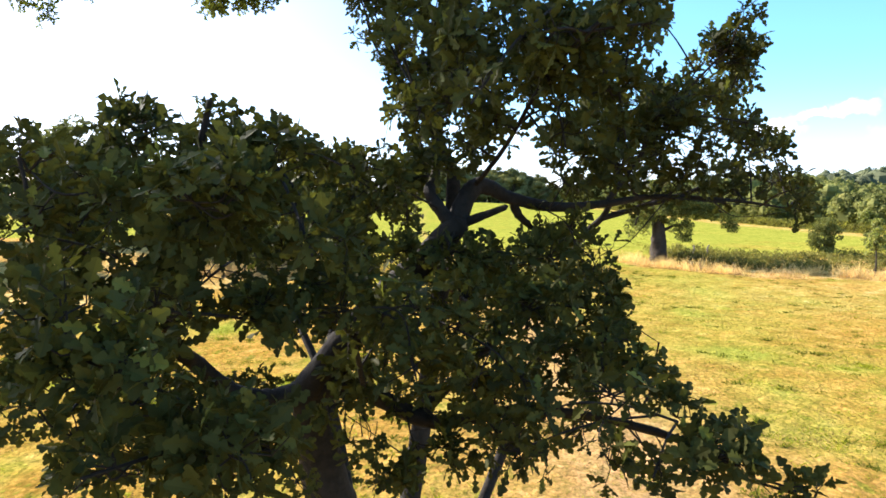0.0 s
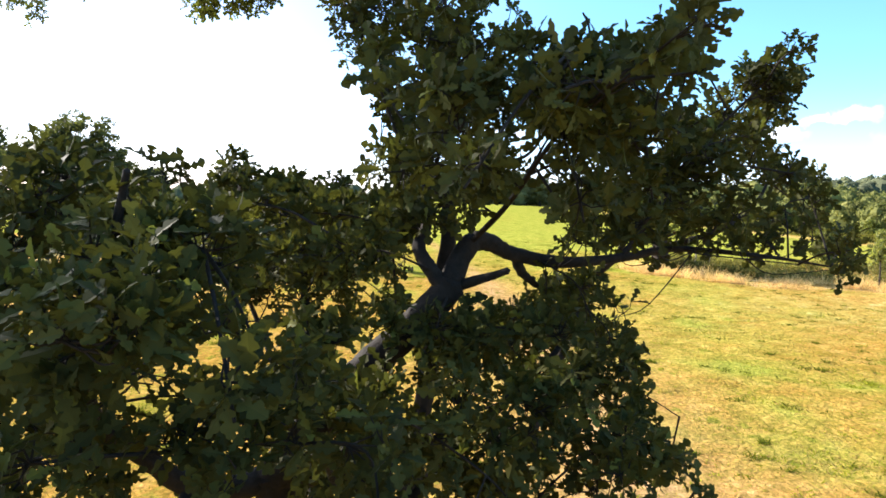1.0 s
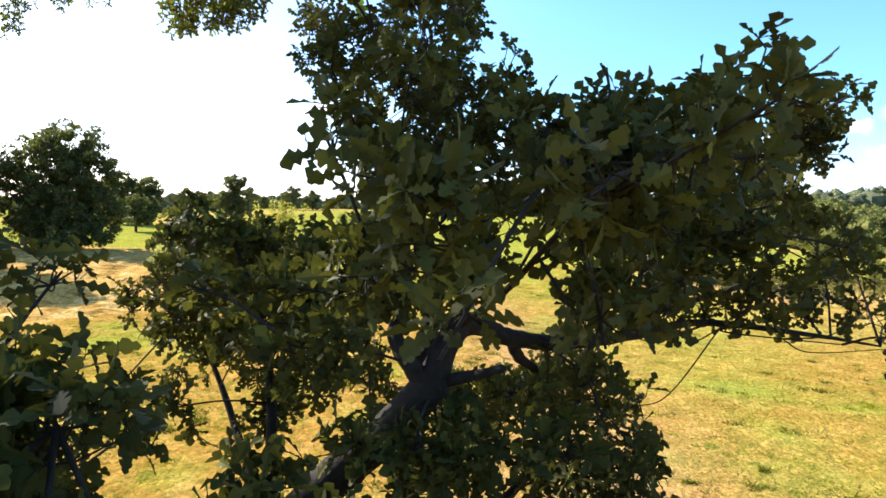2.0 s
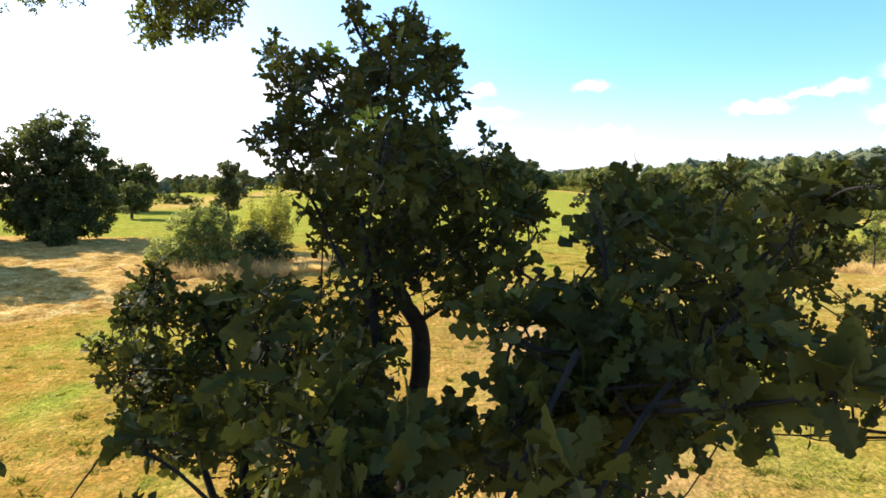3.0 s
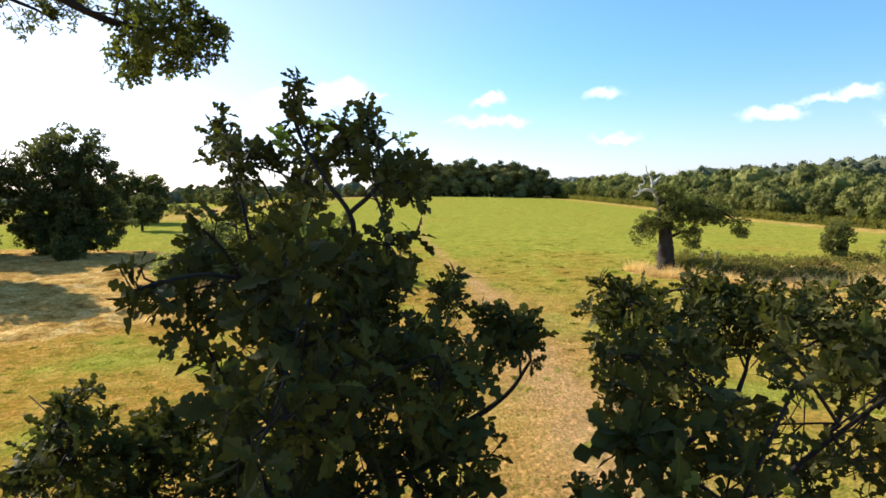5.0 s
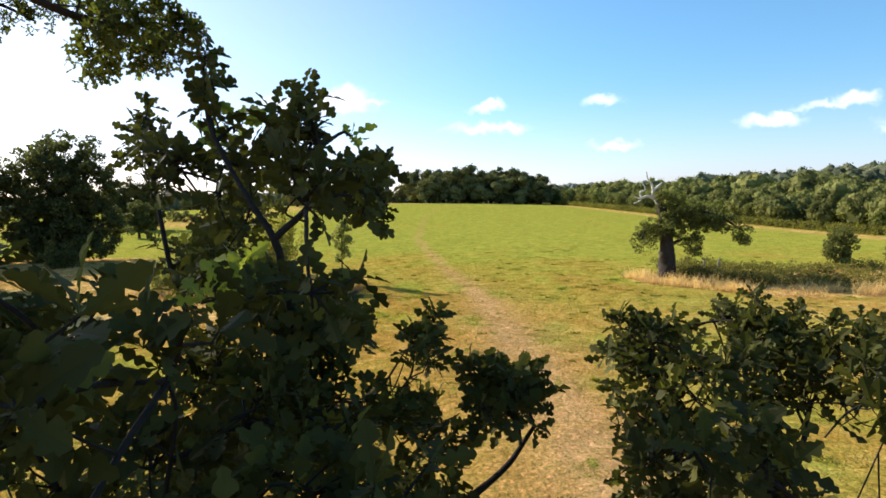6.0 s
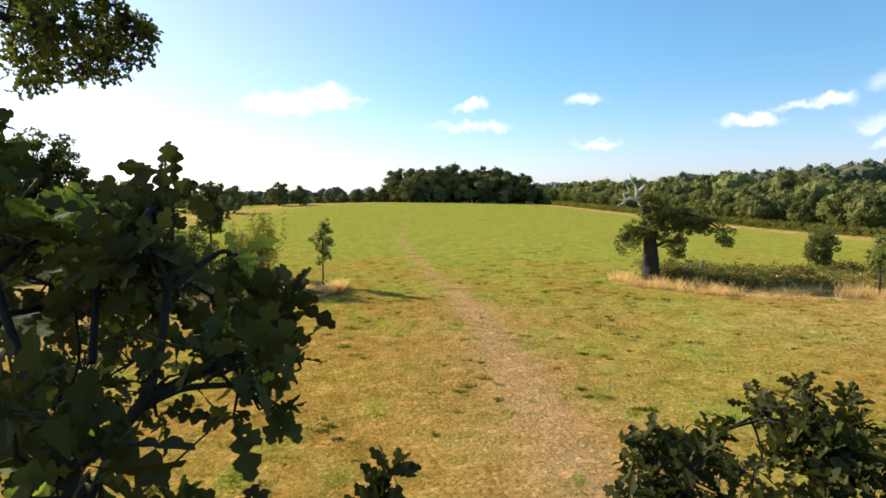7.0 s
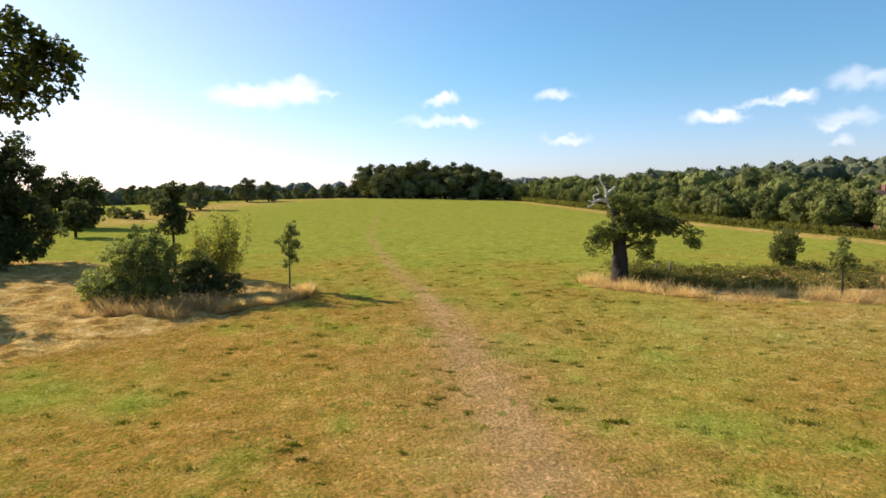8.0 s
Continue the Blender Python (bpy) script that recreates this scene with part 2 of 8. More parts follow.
def ground_material():
    m, n, l, b = material("grassland", 0.95)
    b.inputs["Specular IOR Level"].default_value = 0.0
    mask = attribute(n, "mask")
    part_of = n.new("ShaderNodeSeparateColor")
    l.new(mask.outputs["Color"], part_of.inputs[0])
    lush, worn, rough_grass = part_of.outputs
    fine = noise_node(n, l, 7.0, 6.0, 0.75)
    middle = noise_node(n, l, 0.9, 5.0, 0.66)
    broad = noise_node(n, l, 0.13, 4.0, 0.55)
    stretch = n.new("ShaderNodeMapping")
    stretch.inputs["Scale"].default_value = (1.1, 1.6, 1)
    tc = n.new("ShaderNodeTexCoord")
    l.new(tc.outputs["Object"], stretch.inputs[0])
    swath = n.new("ShaderNodeTexNoise")
    swath.inputs["Scale"].default_value, swath.inputs["Detail"].default_value, swath.inputs["Roughness"].default_value = 0.8, 6.0, 0.7
    l.new(stretch.outputs[0], swath.inputs["Vector"])
    def blade_noise(sx, sy, detail):
        grow = n.new("ShaderNodeMapping")
        grow.inputs["Scale"].default_value = (sx, sy, 1)
        l.new(tc.outputs["Object"], grow.inputs[0])
        tex = n.new("ShaderNodeTexNoise")
        tex.inputs["Scale"].default_value, tex.inputs["Detail"].default_value, tex.inputs["Roughness"].default_value = 1.0, detail, 0.72
        l.new(grow.outputs[0], tex.inputs["Vector"])
        return tex

    clods, fleck = blade_noise(5.2, 4.4, 5.0), blade_noise(13.0, 11.0, 4.0)
    dry = ramp(n, l, middle.outputs["Fac"], [(0.30, (0.25, 0.146, 0.025)), (0.5, (0.362, 0.205, 0.042)), (0.68, (0.465, 0.273, 0.074))]).outputs[0]
    green = ramp(n, l, middle.outputs["Fac"], [(0.3, (0.200, 0.213, 0.030)), (0.55, (0.292, 0.290, 0.044)), (0.75, (0.385, 0.33, 0.068))]).outputs[0]
    # how green: the mask, broken up by broad and streaky noise
    sway = n.new("ShaderNodeMath")
    sway.operation = "MULTIPLY_ADD"
    l.new(broad.outputs["Fac"], sway.inputs[0])
    sway.inputs[1].default_value = 1.4
    l.new(lush, sway.inputs[2])
    sway2 = n.new("ShaderNodeMath")
    sway2.operation = "MULTIPLY_ADD"
    l.new(swath.outputs["Fac"], sway2.inputs[0])
    sway2.inputs[1].default_value = 0.9
    l.new(sway.outputs[0], sway2.inputs[2])
    part_green = n.new("ShaderNodeMapRange")
    part_green.inputs["From Min"].default_value, part_green.inputs["From Max"].default_value = 1.27, 2.02
    l.new(sway2.outputs[0], part_green.inputs["Value"])
    col = mix(n, l, part_green.outputs[0], dry, green)
    straw = ramp(n, l, swath.outputs["Fac"], [(0.36, (0.25, 0.135, 0.035)), (0.47, (0.46, 0.275, 0.08)), (0.55, (0.52, 0.33, 0.105)), (0.64, (0.74, 0.52, 0.23))]).outputs[0]
    col = mix(n, l, rough_grass, col, straw)
    trod = ramp(n, l, middle.outputs["Fac"], [(0.3, (0.34, 0.2, 0.075)), (0.7, (0.49, 0.3, 0.125))]).outputs[0]
    col = mix(n, l, worn, col, trod)
    # dark olive ground wherever the mask's alpha marks no open land
    wood_floor = ramp(n, l, middle.outputs["Fac"], [(0.3, (0.035, 0.036, 0.016)), (0.7, (0.075, 0.075, 0.030))]).outputs[0]
    col = mix(n, l, mask.outputs["Alpha"], wood_floor, col)
    # single tufts of grass, each of its own tone, the shade between them put into the colour
    def tufts(sx, sy):
        grow = n.new("ShaderNodeMapping")
        grow.inputs["Scale"].default_value = (sx, sy, 1)
        l.new(tc.outputs["Object"], grow.inputs[0])
        stir = n.new("ShaderNodeTexNoise")
        stir.inputs["Scale"].default_value, stir.inputs["Detail"].default_value = 2.2, 3.0
        l.new(grow.outputs[0], stir.inputs["Vector"])
        moved = n.new("ShaderNodeVectorMath")
        moved.operation = "MULTIPLY_ADD"
        l.new(stir.outputs["Color"], moved.inputs[0])
        moved.inputs[1].default_value = (0.9, 0.9, 0)
        l.new(grow.outputs[0], moved.inputs[2])
        cell = n.new("ShaderNodeTexVoronoi")
        cell.inputs["Scale"].default_value = 1.0
        l.new(moved.outputs[0], cell.inputs["Vector"])
        tone = n.new("ShaderNodeSeparateColor")
        l.new(cell.outputs["Color"], tone.inputs[0])
        return cell.outputs["Distance"], tone.outputs[0]

    near_lawn = n.new("ShaderNodeMath")
    near_lawn.operation = "MULTIPLY_ADD"
    l.new(lush, near_lawn.inputs[0])
    near_lawn.inputs[1].default_value, near_lawn.inputs[2].default_value = -0.65, 1.0
    gap, tone = tufts(9.5, 8.5)
    col = mix(n, l, near_lawn.outputs[0], col, ramp(n, l, tone, [(0.0, (0.80, 0.87, 0.70)), (0.5, (1.0, 1.0, 1.0)), (1.0, (1.20, 1.13, 1.12))]).outputs[0], "MULTIPLY")
    col = mix(n, l, near_lawn.outputs[0], col, ramp(n, l, gap, [(0.0, (1.14, 1.14, 1.14)), (0.4, (1.04, 1.04, 1.04)), (0.7, (0.84, 0.84, 0.82))]).outputs[0], "MULTIPLY")
    gap, tone = tufts(1.5, 0.9)
    weed = n.new("ShaderNodeMath")
    weed.operation = "MULTIPLY"
    l.new(ramp(n, l, tone, [(0.72, (0.0, 0.0, 0.0)), (0.76, (0.75, 0.75, 0.75))]).outputs[0], weed.inputs[0])
    l.new(ramp(n, l, gap, [(0.16, (1.0, 1.0, 1.0)), (0.30, (0.0, 0.0, 0.0))]).outputs[0], weed.inputs[1])
    weed_green = ramp(n, l, fleck.outputs["Fac"], [(0.35, (0.085, 0.095, 0.012)), (0.6, (0.20, 0.21, 0.025))]).outputs[0]
    mown = n.new("ShaderNodeMath")
    mown.operation = "SUBTRACT"
    mown.use_clamp = True
    l.new(weed.outputs[0], mown.inputs[0])
    l.new(rough_grass, mown.inputs[1])
    col = mix(n, l, mown.outputs[0], col, weed_green)
    gap, tone = tufts(6.4, 5.0)
    blade_tuft = n.new("ShaderNodeMath")
    blade_tuft.operation = "MULTIPLY"
    l.new(ramp(n, l, tone, [(0.50, (0.0, 0.0, 0.0)), (0.60, (0.72, 0.72, 0.72))]).outputs[0], blade_tuft.inputs[0])
    l.new(ramp(n, l, gap, [(0.22, (1.0, 1.0, 1.0)), (0.42, (0.0, 0.0, 0.0))]).outputs[0], blade_tuft.inputs[1])
    grown = n.new("ShaderNodeMath")
    grown.operation = "SUBTRACT"
    grown.use_clamp = True
    l.new(blade_tuft.outputs[0], grown.inputs[0])
    bare = n.new("ShaderNodeMath")
    bare.operation = "MAXIMUM"
    l.new(rough_grass, bare.inputs[0])
    l.new(worn, bare.inputs[1])
    l.new(bare.outputs[0], grown.inputs[1])
    col = mix(n, l, grown.outputs[0], col, ramp(n, l, middle.outputs["Fac"], [(0.35, (0.19, 0.185, 0.022)), (0.65, (0.30, 0.27, 0.038))]).outputs[0])
    bleached = ramp(n, l, tone, [(0.14, (1.25, 1.2, 1.3)), (0.22, (1.0, 1.0, 1.0))]).outputs[0]
    col = mix(n, l, 1.0, col, bleached, "MULTIPLY")
    speck = ramp(n, l, fleck.outputs["Fac"], [(0.34, (0.52, 0.56, 0.45)), (0.47, (1.0, 1.0, 1.0)), (0.55, (1.0, 1.0, 1.0)), (0.68, (1.4, 1.33, 1.2))]).outputs[0]
    col = mix(n, l, 0.9, col, speck, "MULTIPLY")
    lumpy = ramp(n, l, clods.outputs["Fac"], [(0.34, (0.52, 0.62, 0.48)), (0.45, (0.95, 0.98, 0.95)), (0.56, (1.02, 1.0, 1.0)), (0.68, (1.34, 1.24, 1.12))]).outputs[0]
    col = mix(n, l, 0.9, col, lumpy, "MULTIPLY")
    l.new(col, b.inputs["Base Color"])
    relief = n.new("ShaderNodeMath")
    relief.operation = "MULTIPLY_ADD"
    l.new(gap, relief.inputs[0])
    relief.inputs[1].default_value = -0.45
    l.new(fine.outputs["Fac"], relief.inputs[2])
    bump(n, l, b, relief.outputs[0], 0.8, 0.11)
    return m


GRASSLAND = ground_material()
BRICK = plain_material("brick", (0.16, 0.06, 0.04), (0.30, 0.13, 0.09), 8)
RENDER = plain_material("render", (0.62, 0.58, 0.52), (0.74, 0.70, 0.64), 3)
ROOF = plain_material("roof_tiles", (0.10, 0.055, 0.04), (0.2, 0.11, 0.08), 5)
PANE = plain_material("window_glass", (0.03, 0.035, 0.04), (0.05, 0.055, 0.06), 2, 0.08)

# ---- lie of the land ----


def ease(a, b, v):
    t = np.clip((np.asarray(v, float) - a) / (b - a), 0, 1)
    return t * t * (3 - 2 * t)


def land(x, y):
    """The height of the ground: a lawn that climbs to a broad crest, a wooded rise beyond it."""
    x, y = np.asarray(x, float), np.asarray(y, float)
    z = 1.3 * ease(25, 62, y) + 5.0 * ease(60, 230, y) * np.exp(-(((x + 15) / 110) ** 2))
    z = z - 5.0 * ease(245, 420, y)
    z = z + 17 * ease(118, 360, 0.75 * x + 0.45 * y) + (4 + 24 * ease(-150, 700, x)) * ease(650, 1500, y + 0.25 * x)
    z = z + 0.05 * np.sin(x * 0.31 + 1.3) * np.sin(y * 0.23) + 0.03 * np.sin(x * 0.9 + y * 0.5)
    return z - 0.0


def on_land(x, y, up=0.0):
    return Vector((x, y, float(land(x, y)) + up))


def near_line(x, y, line):
    """Distance of each point to a line through the given corners."""
    best = np.full(np.shape(x), 1e9)
    for (ax, ay), (bx, by) in zip(line, line[1:]):
        t = np.clip(((x - ax) * (bx - ax) + (y - ay) * (by - ay)) / ((bx - ax) ** 2 + (by - ay) ** 2), 0, 1)
        best = np.minimum(best, np.hypot(x - ax - t * (bx - ax), y - ay - t * (by - ay)))
    return best


def inside(x, y, ring):
    """Which points lie in a ring of corners."""
    odd = np.zeros(np.shape(x), bool)
    for (ax, ay), (bx, by) in zip(ring, ring[1:] + ring[:1]):
        odd ^= ((ay > y) != (by > y)) & (x < (bx - ax) * (y - ay) / (by - ay + 1e-9) + ax)
    return odd


def soft_in(x, y, ring, width):
    d = near_line(x, y, ring + ring[:1])
    return np.clip(0.5 + np.where(inside(x, y, ring), d, -d) / width, 0, 1)


TRACK = [(6, 225), (-1, 170), (-3.2, 145), (-2.6, 91), (1.1, 56.5), (3.9, 42), (4.3, 35.8), (4.9, 28), (5.2, 22), (5.1, 18), (4.6, 8), (4, -10)]
ROUGH_LEFT = [(-24, 26), (-19, 30.5), (-12.5, 36.6), (-8, 41.5), (-4.2, 46.2), (-5.5, 50), (-10, 53), (-18, 60), (-30, 67), (-70, 72), (-70, 40)]
ROUGH_RIGHT = [(14.2, 50.5), (15.5, 47.5), (22.4, 42.8), (31.2, 41.6), (60, 40), (60, 50), (34, 53), (20, 54)]
EDGE = [(36, 235), (42.5, 187), (53.6, 111), (59.7, 77), (67, 48), (76, 10)]


def steps(lo, a, b, hi, fine, grow):
    """Grid lines: even between a and b, growing apart outwards."""
    mid = list(np.arange(a, b + fine / 2, fine))
    s, v = fine, mid[-1]
    while v < hi:
        s *= grow
        v += s
        mid.append(min(v, hi))
    s, v = fine, mid[0]
    while v > lo:
        s *= grow
        v -= s
        mid.insert(0, max(v, lo))
    return np.array(mid)


def quad_mesh(name, verts, quads, mat, smooth=False):
    """A mesh from an array of corners and an array of four-cornered faces."""
    me = bpy.data.meshes.new(name)
    verts, quads = np.asarray(verts, np.float32), np.asarray(quads, np.int32)
    me.vertices.add(len(verts))
    me.vertices.foreach_set("co", verts.ravel())
    me.loops.add(quads.size)
    me.loops.foreach_set("vertex_index", quads.ravel())
    me.polygons.add(len(quads))
    me.polygons.foreach_set("loop_start", np.arange(0, quads.size, 4, dtype=np.int32))
    me.polygons.foreach_set("use_smooth", np.full(len(quads), smooth))
    me.update(calc_edges=True)
    me.materials.append(mat)
    return me


def part(name, mesh, parent, label="", kind=""):
    ob = new(name, mesh)
    ob.parent = parent
    return tagged(ob, label, kind=kind)


spot_rnd = random.Random(12)
GREEN_SPOTS = [(spot_rnd.uniform(-20, 28), 12 + 42 * spot_rnd.random() ** 1.2, spot_rnd.uniform(0.3, 1.0)) for _ in range(90)]


def lumps(x, y, cell, seed):
    """Smooth random heights from -1 to 1, a new one in each cell."""
    table = np.random.RandomState(seed).uniform(-1, 1, (256, 256))
    u, v = x / cell, y / cell
    i, j = np.floor(u).astype(int), np.floor(v).astype(int)
    fu, fv = ease(0, 1, u - i), ease(0, 1, v - j)
    row = lambda k: table[i % 256, (j + k) % 256] * (1 - fu) + table[(i + 1) % 256, (j + k) % 256] * fu
    return row(0) * (1 - fv) + row(1) * fv


def build_ground():
    xs, ys = steps(-2400, -24, 36, 2400, 0.26, 1.1), steps(-400, 9, 56, 4200, 0.24, 1.07)
    gx, gy = np.meshgrid(xs, ys)
    gz = land(gx, gy)
    rnd = np.random.RandomState(4)
    gz = gz + 0.006 * rnd.normal(0, 1, gz.shape) + 0.034 * lumps(gx, gy, 0.47, 1) + 0.03 * lumps(gx, gy, 1.7, 2)
    coarse = soft_in(gx, gy, ROUGH_LEFT, 1.2)
    gz = gz + coarse * (0.16 * lumps(gx, gy, 1.5, 6) + 0.09 * lumps(gx, gy, 0.6, 7))
    nx = len(xs)
    i, j = np.meshgrid(np.arange(nx - 1), np.arange(len(ys) - 1))
    a = (j * nx + i).ravel()
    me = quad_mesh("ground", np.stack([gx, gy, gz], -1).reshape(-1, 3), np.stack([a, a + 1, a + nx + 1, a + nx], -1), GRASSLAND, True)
    lush = 0.15 + 0.82 * ease(30, 85, gy + 6 * np.sin(gx * 0.11) + 0.25 * np.abs(gx - 5))
    for px, py, r in ((5.9, 32.8, 1.3), (7.0, 26.4, 1.1), (-12.2, 28.8, 2.6), (9.6, 15.4, 1.8), (11.5, 23.5, 1.4), (-7.5, 27.5, 1.0)):
        lush = lush + 0.5 * np.exp(-((gx - px) ** 2 + (gy - py) ** 2) / r**2)
    for px, py, r in GREEN_SPOTS:
        lush = lush + 0.5 * np.exp(-(((gx - px) / r) ** 2) - ((gy - py) / (1.5 * r)) ** 2)
    lush = lush + 0.30 * np.exp(-(((gx - 16) / 9) ** 2) - ((gy - 30) / 13) ** 2)
    track = near_line(gx, gy, TRACK)
    width = 0.6 + 0.7 * ease(60, 20, gy)
    worn = 0.8 * np.exp(-((track / width) ** 2)) * (0.3 + 0.7 * ease(140, 50, gy)) * (0.8 + 0.35 * lumps(gx, gy, 1.1, 5)) + 0.42 * np.exp(-((track / (3.0 * width)) ** 2)) * ease(60, 30, gy)
    left, right = soft_in(gx, gy, ROUGH_LEFT, 1.2), soft_in(gx, gy, ROUGH_RIGHT, 0.8)
    strip = np.exp(-((near_line(gx, gy, EDGE) - 1.0) / 1.6) ** 2) * (gy < 240)
    far_left = np.exp(-((near_line(gx, gy, [(-75, 122), (-49, 126), (-50, 150), (-44, 178), (-36, 205), (-20, 228)]) / 10.0) ** 2)) * (0.95 + 0.3 * lumps(gx, gy, 9.0, 3))
    bleached = 0.46 * np.exp(-(((gx - 27) / 13) ** 2) - ((gy - 37) / 7) ** 2) * (1 + 0.4 * lumps(gx, gy, 2.6, 8))
    rough = np.clip(np.maximum.reduce([left, right, 0.85 * strip, 0.8 * far_left, bleached]), 0, 1)
    lush = np.clip(lush, 0, 1)
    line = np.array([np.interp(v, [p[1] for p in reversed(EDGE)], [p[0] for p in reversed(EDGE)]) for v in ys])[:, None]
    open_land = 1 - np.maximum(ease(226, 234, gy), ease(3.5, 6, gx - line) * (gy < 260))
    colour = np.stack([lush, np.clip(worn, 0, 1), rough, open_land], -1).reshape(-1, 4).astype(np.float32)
    layer = me.color_attributes.new("mask", "FLOAT_COLOR", "POINT")
    layer.data.foreach_set("color", colour.ravel())
    return tagged(new("ground", me), "sun-dried grass meadow rising to a broad green crest", "ground", kind="structure")


build_ground()

# ---- builders for branches, leaves and crowns ----
rng = np.random.RandomState(11)


def smooth_line(points, per):
    """Points along a curve through the given ones."""
    p = np.array(points, float)
    p = np.vstack([2 * p[0] - p[1], p, 2 * p[-1] - p[-2]])
    out = []
    for k in range(1, len(p) - 2):
        for t in np.arange(per) / per:
            a, b, c, d = p[k - 1 : k + 3]
            out.append(0.5 * (2 * b + (c - a) * t + (2 * a - 5 * b + 4 * c - d) * t * t + (3 * b - a - 3 * c + d) * t**3))
    return np.array(out + [p[-2]])


class Soup:
    """Collects corners and four-cornered faces for one mesh."""

    def __init__(self):
        self.verts, self.faces, self.count = [], [], 0

    def add(self, verts, faces):
        self.verts.append(np.asarray(verts, float).reshape(-1, 3))
        self.faces.append(np.asarray(faces, int).reshape(-1, 4) + self.count)
        self.count += len(self.verts[-1])

    def tube(self, line, r0, r1, sides=8, rough=0.0):
        line = np.asarray(line, float)
        n = len(line)
        ahead = np.gradient(line, axis=0)
        ahead /= np.linalg.norm(ahead, axis=1)[:, None] + 1e-9
        ref = np.array([0.3, 0.2, 1.0]) if abs(ahead[:, 2]).mean() < 0.8 else np.array([1.0, 0.3, 0.1])
        u = np.cross(ahead, ref)
        u /= np.linalg.norm(u, axis=1)[:, None] + 1e-9
        v = np.cross(ahead, u)
        ang = np.arange(sides) * 2 * np.pi / sides
        rad = np.linspace(r0, r1, n)[:, None] * (1 + rough * rng.normal(0, 1, (n, sides)))
        ring = line[:, None] + rad[..., None] * (np.cos(ang)[None, :, None] * u[:, None] + np.sin(ang)[None, :, None] * v[:, None])
        k, s = np.meshgrid(np.arange(n - 1), np.arange(sides), indexing="ij")
        t = (s + 1) % sides
        faces = np.stack([k * sides + s, k * sides + t, (k + 1) * sides + t, (k + 1) * sides + s], -1).reshape(-1, 4)
        self.add(ring.reshape(-1, 3), faces)
        tip = np.vstack([ring[-1], line[-1:] + ahead[-1:] * r1])
        self.add(tip, [[s, (s + 1) % sides, (s + 2) % sides, sides] for s in range(0, sides, 2)])

    def mesh(self, name, mat, smooth=False):
        return quad_mesh(name, np.concatenate(self.verts), np.concatenate(self.faces), mat, smooth)


def frames(ahead, up, roll):
    """Turns with x across, y along the given ways and z near up, rolled by angles."""
    y = ahead / (np.linalg.norm(ahead, axis=1)[:, None] + 1e-9)
    x = np.cross(y, up)
    x /= np.linalg.norm(x, axis=1)[:, None] + 1e-9
    z = np.cross(x, y)
    c, s = np.cos(roll)[:, None], np.sin(roll)[:, None]
    return np.stack([c * x + s * z, y, c * z - s * x], -1)


# the lobed outline of an oak leaf of length 1, folded along the midrib and drooping to the tip
LOBES = [(0.0, 0.012), (0.12, 0.025), (0.22, 0.115), (0.33, 0.045), (0.43, 0.19), (0.52, 0.175), (0.59, 0.07), (0.69, 0.23), (0.80, 0.20), (0.86, 0.11), (0.94, 0.13), (1.0, 0.03)]
FAR_LOBES = [(0.0, 0.012), (0.2, 0.12), (0.34, 0.05), (0.5, 0.21), (0.62, 0.08), (0.8, 0.24), (1.0, 0.07)]


def oak_leaf_shape(lobes):
    rows = [[(-w, u, 0.26 * w - 0.18 * u * u), (0, u, -0.18 * u * u), (w, u, 0.26 * w - 0.18 * u * u)] for u, w in lobes]
    faces = []
    for k in range(len(rows) - 1):
        a, b = 3 * k, 3 * k + 3
        faces += [(a, a + 1, b + 1, b), (a + 1, a + 2, b + 2, b + 1)]
    return np.array(rows, float).reshape(-1, 3), np.array(faces)


LEAF_V, LEAF_F = oak_leaf_shape(LOBES)
FAR_V, FAR_F = oak_leaf_shape(FAR_LOBES)


def clump_leaves(centre, radius, root, wood, twiglets):
    """One spray: twiglets from the branch end, each ending in a whorl of leaves. Returns leaf places, turns and sizes."""
    out_way = centre - root
    out_way = out_way / (np.linalg.norm(out_way) + 1e-6)
    start = centre - out_way * radius * 0.3
    places, ways, ups = [], [], []
    for _ in range(twiglets):
        d = rng.normal(0, 1, 3)
        d /= np.linalg.norm(d)
        d = d + 0.4 * out_way + np.array([0, 0, 0.2])
        d /= np.linalg.norm(d)
        tip = start + d * radius * rng.uniform(0.35, 1.0)
        bend = (start + tip) / 2 + rng.normal(0, 0.012, 3)
        wood.tube(np.array([start, bend, tip]), 0.0032, 0.0016, 3)
        axis = d + np.array([0, 0, 0.45]) + rng.normal(0, 0.25, 3)
        axis /= np.linalg.norm(axis)
        side = np.cross(axis, rng.normal(0, 1, 3))
        side /= np.linalg.norm(side) + 1e-9
        other = np.cross(axis, side)
        count = rng.randint(5, 8)
        for k in range(count):
            spin = 2 * np.pi * k / count + rng.normal(0, 0.3)
            open_by = rng.uniform(0.45, 1.6)
            ways.append(np.cos(open_by) * axis + np.sin(open_by) * (np.cos(spin) * side + np.sin(spin) * other))
            places.append(start + (tip - start) * (1.0 if k < count - 1 else rng.uniform(0.5, 0.95)))
            ups.append(axis + rng.normal(0, 0.5, 3))
    turn = frames(np.array(ways), np.array(ups), rng.normal(0, 0.5, len(ways)))
    size = rng.uniform(0.048, 0.085, len(ways))
    return np.array(places), turn, size


def leaf_array(places, turn, size, far=False):
    shape, faces = (1.08 * FAR_V, FAR_F) if far else (LEAF_V, LEAF_F)
    v = np.einsum("nij,kj->nki", turn, shape) * size[:, None, None] + places[:, None]
    f = faces[None] + (np.arange(len(places)) * len(shape))[:, None, None]
    return v.reshape(-1, 3), f.reshape(-1, 4)


